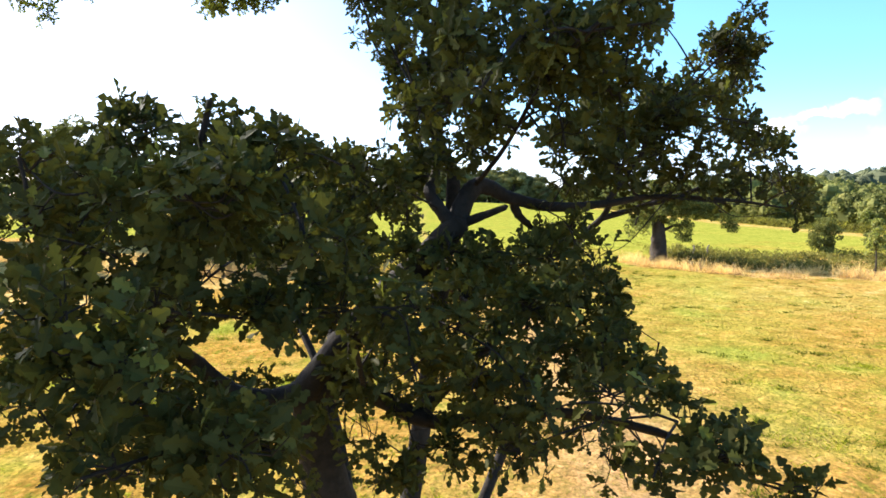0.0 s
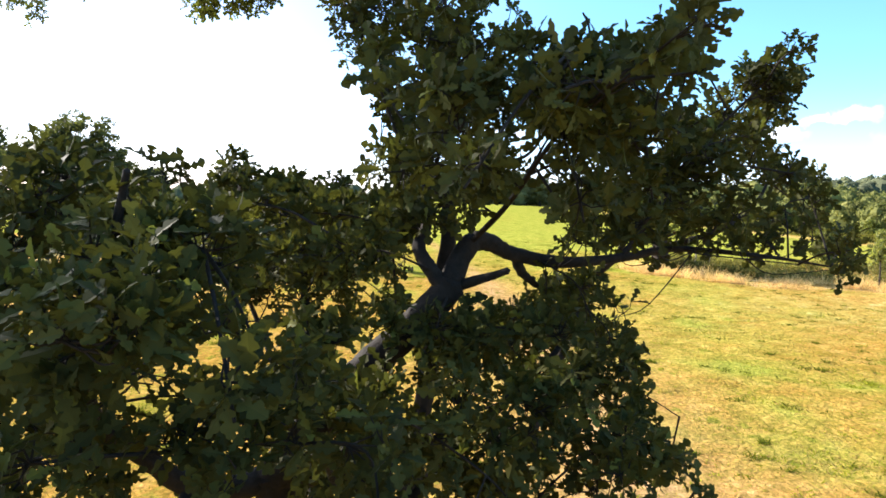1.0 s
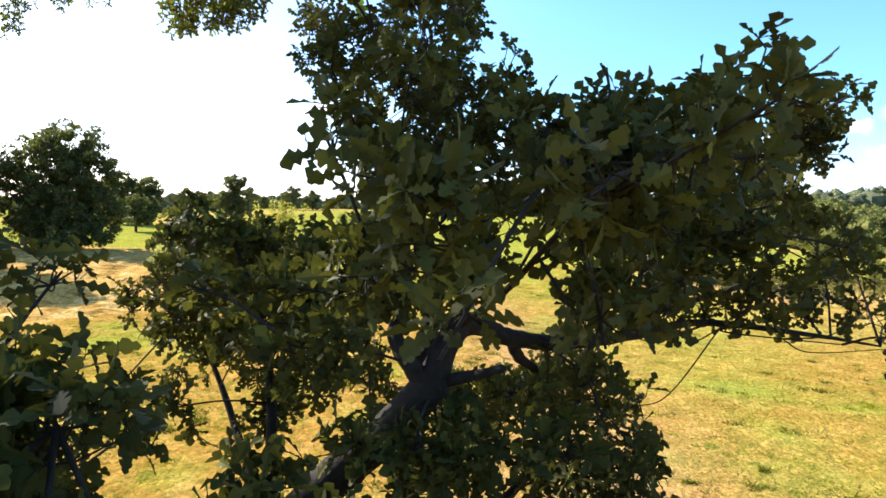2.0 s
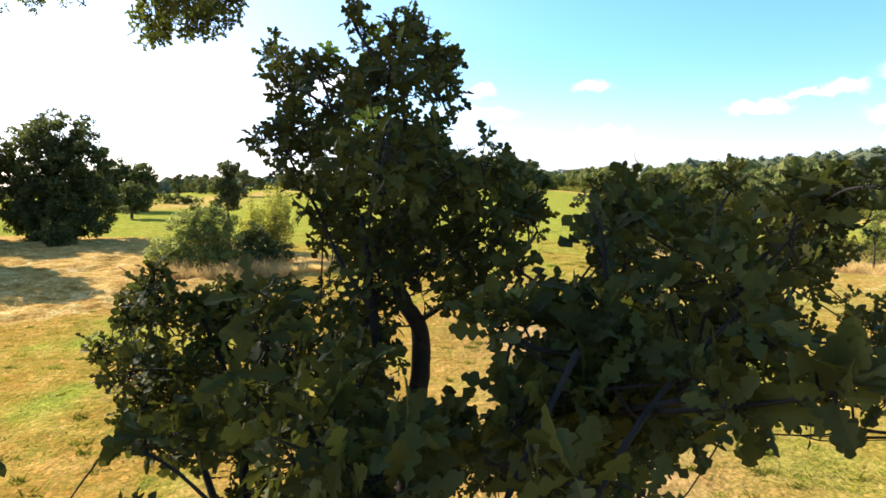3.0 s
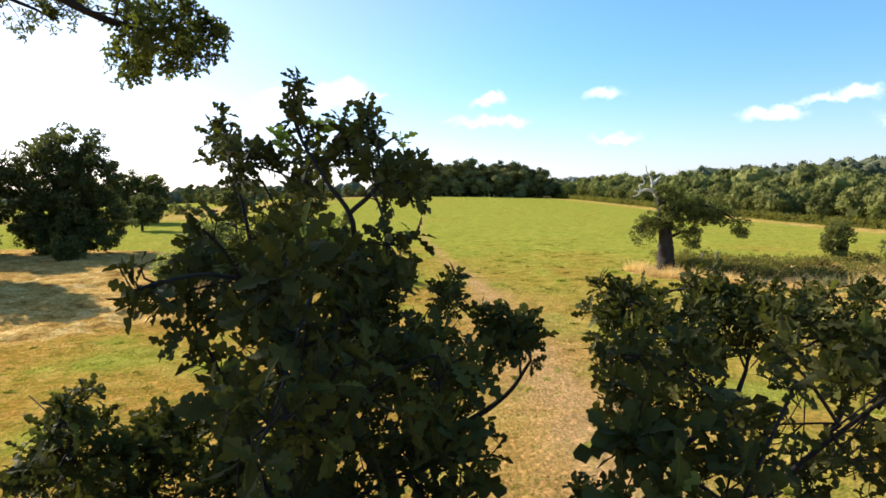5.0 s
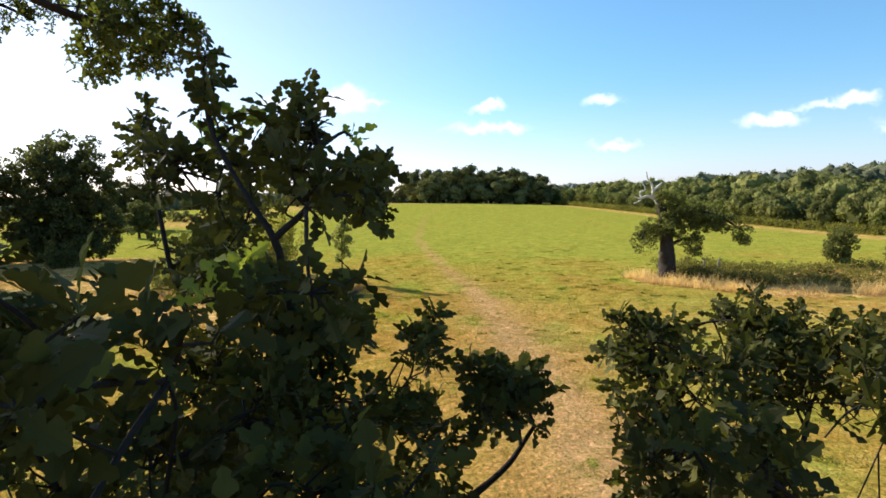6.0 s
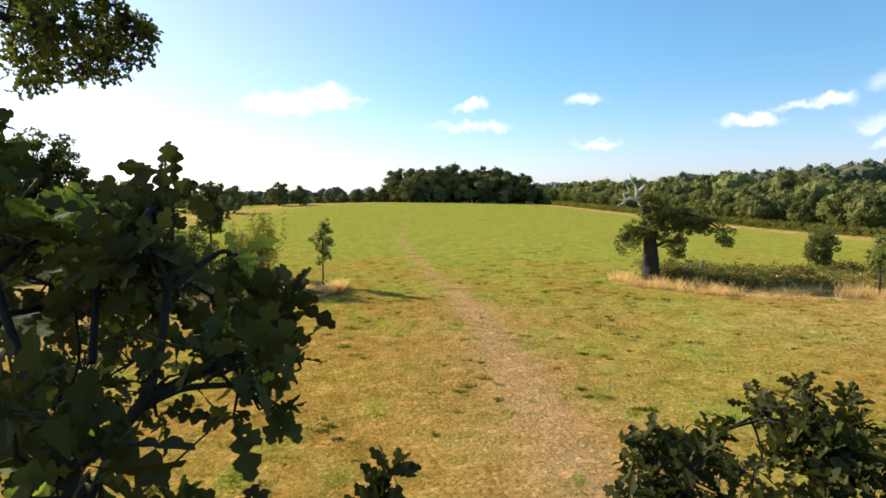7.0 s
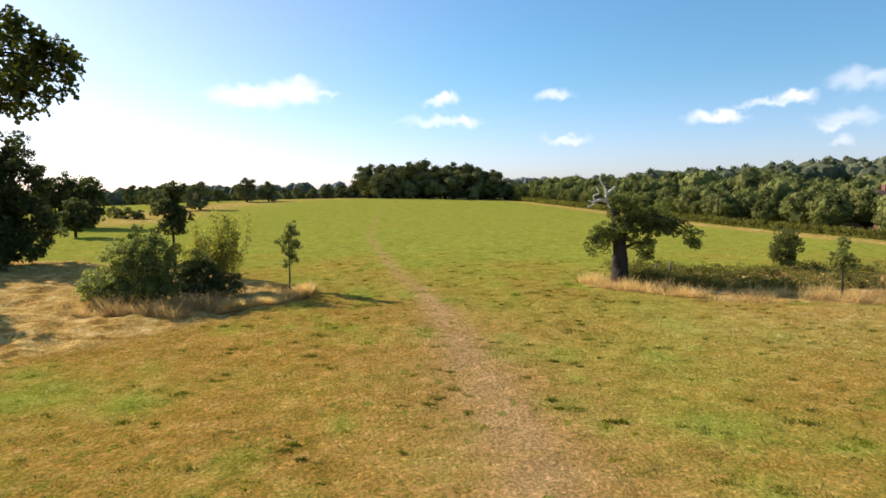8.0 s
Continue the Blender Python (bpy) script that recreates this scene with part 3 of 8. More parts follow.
def leaf_cloud(centres, radii, per, size, seed, flat=0.75, up_bias=0.3, loose=0.5, shell=0.55, spike=1.0):
    """Small folded leaf blades over many clumps: corners and faces."""
    r = np.random.RandomState(seed)
    n = len(centres) * per
    c, rad = np.repeat(np.asarray(centres, float), per, 0), np.repeat(np.asarray(radii, float), per)
    d = r.normal(0, 1, (n, 3))
    d /= np.linalg.norm(d, axis=1)[:, None]
    d[:, 2] *= flat
    p = c + d * (rad * r.uniform(shell, 1.12, n))[:, None]
    way = spike * d + r.normal(0, 0.8, (n, 3))
    if spike == 0:
        way -= (way * d).sum(1)[:, None] * d * 0.6
    turn = frames(way, d + r.normal(0, loose, (n, 3)) + np.array([0, 0, up_bias]), r.normal(0, 0.5 if spike else 0.2, n))
    s = size * r.uniform(0.6, 1.35, n)
    shape = np.array([(0, -0.5, 0), (0.42, 0.05, 0.07), (0, 0.55, -0.06), (-0.42, 0.05, 0.07)])
    v = np.einsum("nij,kj->nki", turn, shape) * s[:, None, None] + p[:, None]
    return v.reshape(-1, 3), np.arange(4 * n).reshape(-1, 4)


def cores(centres, radii, seed, flat=0.9, fill=(0.5, 0.72)):
    """Rough round bodies of dense inner foliage, one in each lobe."""
    r = np.random.RandomState(seed)
    c, rad = np.asarray(centres, float), np.asarray(radii, float)
    th, ph = np.meshgrid(np.linspace(0.2, np.pi - 0.2, 5), np.arange(8) * np.pi / 4, indexing="ij")
    ball = np.stack([np.sin(th) * np.cos(ph), np.sin(th) * np.sin(ph), flat * np.cos(th)], -1).reshape(-1, 3)
    v = c[:, None] + ball[None] * (rad[:, None] * r.uniform(*fill, (len(c), 40)))[:, :, None]
    k, q = np.meshgrid(np.arange(4), np.arange(8), indexing="ij")
    f = np.stack([k * 8 + q, k * 8 + (q + 1) % 8, (k + 1) * 8 + (q + 1) % 8, (k + 1) * 8 + q], -1).reshape(-1, 4)
    return v.reshape(-1, 3), (f[None] + 40 * np.arange(len(c))[:, None, None]).reshape(-1, 4)


def joined(a, b):
    return np.concatenate([a[0], b[0]]), np.concatenate([a[1], b[1] + len(a[0])])


def blob_clumps(blobs, clumps, spread, seed):
    """Clump middles strewn over the skins of egg shapes (x, y, z, across, deep, high)."""
    r = np.random.RandomState(seed)
    out, rad = [], []
    area = np.array([b[3] * b[5] for b in blobs])
    for b, k in zip(blobs, np.maximum(2, (clumps * area / area.sum()).astype(int))):
        d = r.normal(0, 1, (k, 3))
        d /= np.linalg.norm(d, axis=1)[:, None]
        out.append(np.array(b[:3]) + d * np.array(b[3:6]) * r.uniform(0.45, 1.05, k)[:, None])
        rad.append(spread * r.uniform(0.7, 1.35, k))
    return np.concatenate(out), np.concatenate(rad)


def crown_mesh(name, blobs, clumps, spread, per, size, seed, mat, spike=0.7):
    c, r = blob_clumps(blobs, clumps, spread, seed)
    if spike == 0:
        c, r = blob_clumps([(*b[:3], 0.82 * b[3], 0.82 * b[4], 0.82 * b[5]) for b in blobs], clumps, spread, seed)
        return quad_mesh(name, *joined(leaf_cloud(c, r, per, size, seed + 1, loose=0.45, shell=0.75, spike=0), cores(c, r, seed, 0.9, (0.55, 0.8))), mat)
    return quad_mesh(name, *leaf_cloud(c, r, per, size, seed + 1, spike=spike), mat)


def thing(name, at, label, category, group=""):
    ob = new(name)
    ob.location = at
    return tagged(ob, label, category, group)


def tree(name, at, height, trunk_r, blobs, label, clumps=90, spread=0.7, per=45, size=0.3, seed=1, mat=None, wood=None, group="", lean=0.0, trunk_to=0.75, spike=0.7):
    """A tree with a tapered trunk, limbs into each blob of its crown, and the crown."""
    top = thing(name, at, label, "tree", group)
    trunk = Soup()
    trunk.tube(smooth_line([(0, 0, -0.3), (0.02, 0, 0.25 * height), (lean * 0.5, 0.03, 0.5 * height), (lean, 0, trunk_to * height)], 5), trunk_r * 1.25, trunk_r * 0.35, 10, 0.05)
    part("trunk", trunk.mesh("trunk", wood or BARK_FAR, True), top)
    for k, b in enumerate(blobs):
        start = np.array((lean * 0.3, 0, height * (0.3 + 0.2 * (k % 3) / 2)))
        end = np.array(b[:3])
        if np.linalg.norm(end - start) < 0.5:
            continue
        limb = Soup()
        limb.tube(smooth_line([start, start * 0.45 + end * 0.55 + np.array((0, 0, 0.06 * height)), end], 5), trunk_r * 0.45, trunk_r * 0.1, 7, 0.06)
        part("limb", limb.mesh("limb", wood or BARK_FAR, True), top)
    part("crown", crown_mesh("crown", blobs, clumps, spread, per, size, seed, mat or FAR_LEAF, spike), top)
    return top


def bush(name, at, blobs, label, clumps=60, spread=0.35, per=45, size=0.14, seed=1, mat=None, group=""):
    top = thing(name, at, label, "bush", group)
    for k in range(5):
        stem = Soup()
        b = blobs[k % len(blobs)]
        stem.tube(smooth_line([(b[0] * 0.4 + 0.1 * k - 0.2, b[1] * 0.4, -0.15), (b[0] * 0.7, b[1] * 0.7, b[2] * 0.5), (b[0], b[1], b[2])], 4), 0.05, 0.02, 6, 0.05)
        part("stem", stem.mesh("stem", BARK_FAR, True), top)
    part("foliage", crown_mesh("foliage", blobs, clumps, spread, per, size, seed, mat or BUSH_LEAF), top)
    return top


# ---- the oak that the camera climbs through ----
oak = thing("oak_tree", (0, 0, 0), "young oak tree with sinuous dark limbs and dense lobed leaves", "tree")
bole = Soup()
bole.tube(smooth_line([(0.75, 4.6, -0.3), (0.72, 4.56, 1.2), (0.62, 4.4, 2.4), (0.5, 4.2, 3.4), (0.4, 4.05, 4.0), (0.33, 3.95, 4.48)], 6), 0.26, 0.075, 14, 0.05)
part("trunk", bole.mesh("trunk", BARK, True), oak)
rising = Soup()
rising.tube(smooth_line([(0.33, 3.95, 4.44), (0.59, 3.95, 4.78), (0.75, 3.95, 4.95), (0.9, 3.95, 5.09), (1.06, 3.95, 5.27)], 6), 0.075, 0.062, 12, 0.05)
part("limb", rising.mesh("limb", BARK, True), oak)
for stub in ([(1.33, 4.15, 5.39), (1.36, 4.19, 5.31), (1.4, 4.24, 5.27), (1.45, 4.3, 5.23)], [(1.07, 3.97, 5.26), (1.17, 3.9, 5.3), (1.27, 3.85, 5.34)]):
    snag = Soup()
    snag.tube(smooth_line(stub, 4), 0.026, 0.014, 8, 0.06)
    part("broken_branch", snag.mesh("broken_branch", BARK, True), oak)
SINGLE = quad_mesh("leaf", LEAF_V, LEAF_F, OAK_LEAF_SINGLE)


def nearest_on(line, p):
    k = np.argmin(np.linalg.norm(line - p, axis=1))
    return max(0, k - 3)


def limb(r0, r1, line):
    """A bare limb of the oak."""
    wood = Soup()
    wood.tube(smooth_line(line, 7), r0, r1, 9, 0.05)
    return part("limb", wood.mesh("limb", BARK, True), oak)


def twig(line, sprays, reach=0.1, twiglets=10, leaf_scale=1.0, close=False, leaf=None):
    """A side twig from a limb, with sprays of leaves round it; where the camera passes close they are single leaves."""
    curve = smooth_line(line, 6)
    wood = Soup()
    wood.tube(curve, 0.0055, 0.0025, 5, 0.05)
    places, turns, sizes = [], [], []
    for p in sprays:
        p = np.array(p)
        root = curve[nearest_on(curve, p)]
        gap = np.linalg.norm(p - root)
        p = p - (p - root) * min(0.08, 0.35 * gap) / (gap + 1e-6)
        if gap > 0.04:
            middle = 0.5 * (root + p) + rng.normal(0, 0.09 * gap, 3) + np.array([0, 0, -0.1 * gap])
            wood.tube(smooth_line([root, middle, p], 5), min(0.0036, 0.002 + 0.004 * gap), 0.0015, 5, 0.04)
        a, b, c = clump_leaves(p, reach * rng.uniform(0.85, 1.2), root, wood, twiglets)
        places.append(a), turns.append(b), sizes.append(c * leaf_scale)
    ob = part("twig", wood.mesh("twig", BARK, True), oak)
    places, turns, sizes = np.concatenate(places), np.concatenate(turns), np.concatenate(sizes)
    near = np.flatnonzero(places[:, 1] < 2.78)[:60] if close else np.array([], int)
    for k in near:
        one = part("leaf", SINGLE, ob)
        one.matrix_local = Matrix.Translation(places[k]) @ Matrix(turns[k].tolist()).to_4x4() @ Matrix.Scale(sizes[k], 4)
    rest = np.setdiff1d(np.arange(len(places)), near)
    part("leaves", quad_mesh("leaves", *leaf_array(places[rest], turns[rest], sizes[rest], not leaf and line[-1][1] > 3.2 and line[-1][2] < 6.2), leaf or OAK_LEAF), ob, "bright yellow-green oak leaves with sunlight put into their colour" if leaf else "dark green lobed oak leaves", "stuff")


limb(0.04, 0.01, [(1.05, 3.95, 5.24), (0.99, 3.95, 5.3), (0.92, 4.0, 5.41), (0.95, 4.1, 5.53), (0.92, 4.2, 5.85), (0.87, 4.35, 6.15)])
twig([(0.92, 4.21, 5.86), (0.95, 4.25, 5.88), (0.98, 4.29, 5.88), (0.99, 4.48, 6.04)], [
    (0.91, 4.2, 5.62), (0.87, 4.2, 5.77), (0.95, 4.12, 5.97), (0.88, 4.47, 6.07), (0.89, 4.4, 6.1), (1, 4.6, 6.15),
], 0.095, 7, 0.92)
twig([(0.92, 4.21, 5.87), (1.08, 4.19, 5.99), (1.24, 4.18, 6.07), (1.33, 4.07, 6.12)], [
    (1.12, 4.2, 5.95), (1.29, 4.2, 5.98), (1.2, 4.15, 6.05), (1.36, 4.1, 6.08), (1.24, 4.18, 6.11), (1.07, 4.4, 6.15), (1.31, 4.15, 6.19),
], 0.095, 7, 0.92)
twig([(0.89, 4.3, 6.04), (1.06, 4.23, 6.2), (1.23, 4.16, 6.32), (1.31, 4.12, 6.32)], [
    (0.98, 4.23, 6.08), (1.29, 4.3, 6.22), (1.26, 3.98, 6.26), (1.34, 4.2, 6.29), (1.22, 4.31, 6.33), (1.08, 4.16, 6.36),
], 0.095, 7, 0.92)
twig([(0.89, 4.3, 6.04), (0.92, 4.29, 6.24), (0.95, 4.28, 6.39), (0.98, 4.19, 6.47)], [
    (0.99, 4.4, 6.27), (0.84, 4.4, 6.33), (0.86, 4.27, 6.4), (1.11, 4.4, 6.41),
], 0.095, 7, 0.92)
twig([(0.94, 4.06, 5.48), (0.88, 4.12, 5.49), (0.83, 4.19, 5.49), (0.79, 4.31, 5.35)], [
    (0.77, 4.4, 5.25), (0.77, 4.1, 5.48), (0.82, 4.3, 5.5), (0.69, 4.3, 5.52), (0.91, 4.3, 5.54), (0.99, 3.9, 5.56), (0.87, 4, 5.57),
], 0.095, 8, 0.98)
twig([(0.98, 3.96, 5.32), (0.83, 3.79, 5.4), (0.68, 3.62, 5.44), (0.62, 3.61, 5.48)], [
    (0.65, 3.65, 5.26), (0.73, 3.65, 5.35), (0.62, 3.6, 5.39), (0.78, 3.6, 5.51),
], 0.095, 7, 0.92)
twig([(1.05, 3.95, 5.24), (1.07, 3.95, 5.12), (1.1, 3.95, 4.98), (1.07, 3.86, 4.91)], [
    (0.89, 3.9, 4.94), (1.24, 3.9, 4.97), (1.11, 3.87, 5.01), (0.97, 4.1, 5.01), (1.3, 4, 5.01), (1.13, 4, 5.09),
], 0.095, 8, 0.94)
twig([(1.05, 3.95, 5.24), (1.02, 3.81, 5.19), (0.98, 3.67, 5.11), (0.84, 3.66, 5.16)], [
    (1.16, 3.63, 5.02), (1.01, 3.8, 5.02), (0.84, 3.65, 5.11), (0.98, 3.65, 5.11), (0.75, 3.65, 5.19),
], 0.095, 8, 0.94)
limb(0.056, 0.004, [(1.05, 3.95, 5.24), (1.06, 3.97, 5.3), (1.13, 4.05, 5.43), (1.22, 4.1, 5.43), (1.33, 4.15, 5.38), (1.58, 4.3, 5.34), (1.86, 4.4, 5.36), (2.16, 4.5, 5.4), (2.55, 4.4, 5.38), (2.85, 4.4, 5.34)])
twig([(2.19, 4.49, 5.4), (2.2, 4.41, 5.4), (2.21, 4.32, 5.39), (2.67, 4.36, 5.35)], [
    (1.78, 4.3, 5.04), (2.98, 4.39, 5.33), (1.94, 4.5, 5.36), (1.74, 4.5, 5.41), (2.63, 4.7, 5.44), (2.2, 4.6, 5.46), (2.42, 4.46, 5.47), (2.85, 4.4, 5.51), (2.28, 4.36, 5.52), (2.2, 4.1, 5.54), (1.76, 3.95, 5.55), (2.29, 4.05, 5.64),
], 0.1, 5, 1)
twig([(1.43, 4.21, 5.36), (1.51, 4.16, 5.32), (1.6, 4.1, 5.25), (1.66, 3.98, 5.06)], [
    (1.7, 3.9, 4.93), (1.49, 4.1, 4.99), (1.69, 4.4, 5.11), (1.47, 4.3, 5.12), (1.66, 4.1, 5.2), (1.58, 3.9, 5.52), (1.7, 4, 5.67), (1.59, 4, 5.75),
], 0.1, 7, 1)
limb(0.013, 0.004, [(1.13, 4.05, 5.43), (1.25, 3.7, 5.6), (1.35, 3.35, 5.8), (1.45, 3.1, 5.92)])
twig([(1.37, 3.3, 5.83), (1.37, 3.29, 5.88), (1.37, 3.29, 5.93), (1.34, 3.12, 6)], [
    (1.55, 3.28, 5.79), (1.34, 3.35, 5.81), (1.23, 3.16, 5.83), (1.45, 3.2, 5.84), (1.29, 3.1, 5.85), (1.41, 3.3, 5.88), (1.54, 3.2, 5.89), (1.32, 3.3, 5.92), (1.36, 3.17, 5.97), (1.38, 3.5, 5.99), (1.43, 3.26, 6.01), (1.54, 3.19, 6.02), (1.43, 3.32, 6.07),
], 0.075, 6, 1)
twig([(1.28, 3.6, 5.66), (1.13, 3.52, 5.73), (0.97, 3.44, 5.77), (0.86, 3.37, 5.72)], [
    (1.08, 3.6, 5.63), (1.04, 3.1, 5.68), (0.78, 3.32, 5.68), (1.16, 3.47, 5.69), (1.11, 3.5, 5.75), (0.88, 3.72, 5.8),
], 0.075, 6, 1)
twig([(1.29, 3.54, 5.69), (1.44, 3.55, 5.76), (1.59, 3.55, 5.8), (1.71, 3.58, 5.83)], [
    (1.59, 3.55, 5.57), (1.48, 3.5, 5.7), (1.55, 3.5, 5.83), (1.68, 3.6, 5.85), (1.79, 3.6, 5.85), (1.45, 3.5, 5.88), (1.58, 3.6, 5.95),
], 0.075, 6, 1)
twig([(1.26, 3.68, 5.61), (1.38, 3.74, 5.82), (1.49, 3.81, 5.99), (1.6, 3.81, 6.14)], [
    (1.39, 4, 5.94), (1.69, 3.8, 6.03), (1.5, 3.5, 6.12), (1.67, 3.8, 6.24),
], 0.075, 6, 1)
limb(0.06, 0.008, [(0.33, 3.95, 4.46), (0.21, 3.9, 4.43), (0.05, 3.8, 4.48), (-0.08, 3.7, 4.64), (-0.1, 3.5, 4.79), (0, 3.2, 5.05), (0.2, 2.95, 5.4), (0.3, 2.85, 5.65)])
twig([(0.12, 3.05, 5.27), (0.14, 3.07, 5.3), (0.16, 3.1, 5.33), (0.18, 3.1, 5.49)], [
    (0.29, 3, 5.02), (0.19, 3, 5.21), (0.38, 3.2, 5.21), (0.06, 3.1, 5.27), (-0.06, 3.2, 5.34), (0.2, 3, 5.36), (0.14, 3.1, 5.45), (0.31, 3.14, 5.47), (0.02, 3.17, 5.51), (0.2, 3.1, 5.59),
], 0.1, 7, 1)
twig([(0.21, 2.94, 5.42), (0.3, 2.9, 5.42), (0.4, 2.87, 5.4), (0.48, 2.83, 5.48)], [
    (0.32, 3, 5.15), (0.35, 2.8, 5.19), (0.37, 2.9, 5.23), (0.35, 3.05, 5.35), (0.33, 2.91, 5.39), (0.51, 2.75, 5.41), (0.16, 2.85, 5.48), (0.37, 2.9, 5.5), (0.29, 2.87, 5.5), (0.36, 2.81, 5.51), (0.54, 2.8, 5.53), (0.44, 2.85, 5.59), (0.33, 2.9, 5.66),
], 0.1, 7, 1, close=True)
twig([(-0.04, 3.33, 4.94), (-0.08, 3.19, 4.88), (-0.12, 3.04, 4.79), (-0.1, 2.96, 4.77)], [
    (-0.18, 3, 4.64), (-0.24, 3.1, 4.68), (-0.09, 2.9, 4.75), (-0.15, 3.1, 4.79), (0.02, 2.9, 4.84), (-0.15, 3.2, 4.88), (-0.04, 3.1, 4.89), (-0.17, 3.1, 4.96),
], 0.1, 7, 1)
twig([(0.04, 3.15, 5.12), (0.04, 3.09, 5.11), (0.05, 3.04, 5.09), (0.13, 2.95, 4.97)], [
    (0.18, 2.9, 4.89), (0.08, 3, 5.02), (0.24, 2.9, 5.03), (-0.15, 3.2, 5.08), (0.05, 3.1, 5.08), (0.1, 3, 5.13), (-0.02, 3.1, 5.19), (-0.08, 3.1, 5.29),
], 0.1, 7, 1)
limb(0.025, 0.007, [(0.05, 3.8, 4.46), (0.15, 3.3, 4.35), (0.35, 2.85, 4.45)])
twig([(0.18, 3.22, 4.37), (0.11, 3.15, 4.44), (0.04, 3.07, 4.49), (-0.22, 3.03, 4.46)], [
    (0.45, 3.6, 4.15), (0.41, 3.6, 4.29), (-0.08, 2.8, 4.56), (-0.22, 2.9, 4.6), (0.06, 2.7, 4.65), (0.08, 2.9, 4.7),
], 0.1, 7, 1, close=True)
twig([(0.3, 2.95, 4.43), (0.37, 2.79, 4.57), (0.43, 2.62, 4.67), (0.5, 2.61, 4.72)], [
    (0.24, 2.97, 4.48), (0.26, 2.6, 4.6), (0.53, 2.6, 4.6), (0.42, 2.6, 4.66), (0.61, 2.65, 4.67), (0.22, 2.7, 4.72), (0.54, 2.6, 4.75), (0.44, 2.63, 4.78), (0.42, 2.47, 4.83),
], 0.1, 7, 1, close=True)
limb(0.055, 0.008, [(0.33, 3.95, 4.46), (0.6, 3.95, 4.46), (0.87, 3.95, 4.33), (1.03, 3.9, 4.33), (1.4, 3.7, 4.45), (1.8, 3.3, 4.5), (2.0, 3.0, 4.45)])
twig([(0.82, 3.95, 4.35), (0.84, 3.81, 4.31), (0.87, 3.68, 4.23), (0.55, 3.84, 4.37)], [
    (0.69, 3.6, 4.1), (0.78, 3.7, 4.16), (1.13, 3.65, 4.18), (0.84, 3.5, 4.19), (1.1, 3.6, 4.3), (1.08, 3.75, 4.34), (0.75, 3.97, 4.45),
], 0.1, 7, 1)
twig([(1.23, 3.79, 4.39), (1.22, 3.75, 4.47), (1.22, 3.7, 4.53), (1.19, 3.64, 4.72)], [
    (1.27, 3.6, 4.2), (1.43, 3.7, 4.26), (1.23, 3.7, 4.36), (1.08, 3.8, 4.48), (1.24, 3.8, 4.51), (1.13, 3.75, 4.57), (1.27, 3.6, 4.64), (1.03, 3.7, 4.7), (1.21, 3.8, 4.79), (1.18, 3.6, 4.84),
], 0.1, 8, 1.02)
twig([(1.54, 3.56, 4.47), (1.57, 3.56, 4.53), (1.6, 3.56, 4.58), (1.82, 3.16, 4.59)], [
    (1.66, 3.85, 4.31), (1.5, 2.9, 4.49), (1.96, 2.9, 4.59), (1.55, 3.68, 4.63), (1.57, 3.23, 4.64), (1.7, 3.7, 4.72), (1.59, 3.8, 4.74), (1.38, 3.7, 4.77), (1.67, 3.43, 4.78), (1.68, 3.48, 4.91),
], 0.1, 8, 1.02)
twig([(1.34, 3.73, 4.43), (1.51, 3.83, 4.55), (1.68, 3.93, 4.63), (1.88, 3.97, 4.61)], [
    (1.86, 4, 4.48), (1.43, 3.9, 4.51), (1.69, 4, 4.54), (2, 3.99, 4.54), (1.97, 3.86, 4.55), (1.3, 3.9, 4.67), (1.75, 3.9, 4.77), (1.89, 3.9, 4.81), (1.54, 3.9, 4.82),
], 0.1, 8, 1.02)
limb(0.016, 0.006, [(0.6, 3.95, 4.46), (0.65, 3.6, 4.6), (0.65, 3.3, 4.85), (0.6, 3.05, 5.0)])
twig([(0.64, 3.24, 4.89), (0.63, 3.25, 4.97), (0.61, 3.25, 5.04), (0.61, 3.37, 5.16)], [
    (0.72, 3.2, 4.85), (0.62, 3.15, 4.95), (0.35, 3.1, 4.97), (0.54, 3.3, 5.02), (0.68, 3.25, 5.1), (0.64, 3.39, 5.13), (0.75, 3.4, 5.2), (0.6, 3.45, 5.25),
], 0.1, 7, 1)
twig([(0.62, 3.14, 4.94), (0.56, 3, 4.99), (0.5, 2.86, 5), (0.4, 2.82, 5.01)], [
    (0.47, 2.8, 5), (0.6, 2.7, 5), (0.33, 2.8, 5.02), (0.5, 3, 5.05), (0.44, 2.8, 5.12), (0.59, 2.84, 5.19),
], 0.1, 7, 1, close=True)
twig([(0.63, 3.75, 4.54), (0.62, 3.73, 4.54), (0.61, 3.72, 4.53), (0.65, 3.59, 4.37)], [
    (0.68, 3.5, 4.27), (0.45, 3.6, 4.44), (0.63, 3.75, 4.5), (0.71, 3.9, 4.61), (0.49, 3.8, 4.64), (0.71, 3.6, 4.67), (0.61, 3.9, 4.83),
], 0.1, 7, 1)
twig([(0.65, 3.51, 4.68), (0.72, 3.52, 4.79), (0.78, 3.54, 4.87), (0.79, 3.39, 4.95)], [
    (0.8, 3.2, 4.75), (0.85, 3.8, 4.77), (0.65, 3.7, 4.8), (0.72, 3.8, 4.87), (0.9, 3.4, 4.9), (0.8, 3.3, 5), (0.75, 3.55, 5.01), (0.86, 3.46, 5.05),
], 0.1, 7, 1)
limb(0.02, 0.006, [(-0.08, 3.7, 4.64), (-0.3, 3.4, 4.95), (-0.45, 3.25, 5.2), (-0.5, 3.2, 5.5)])
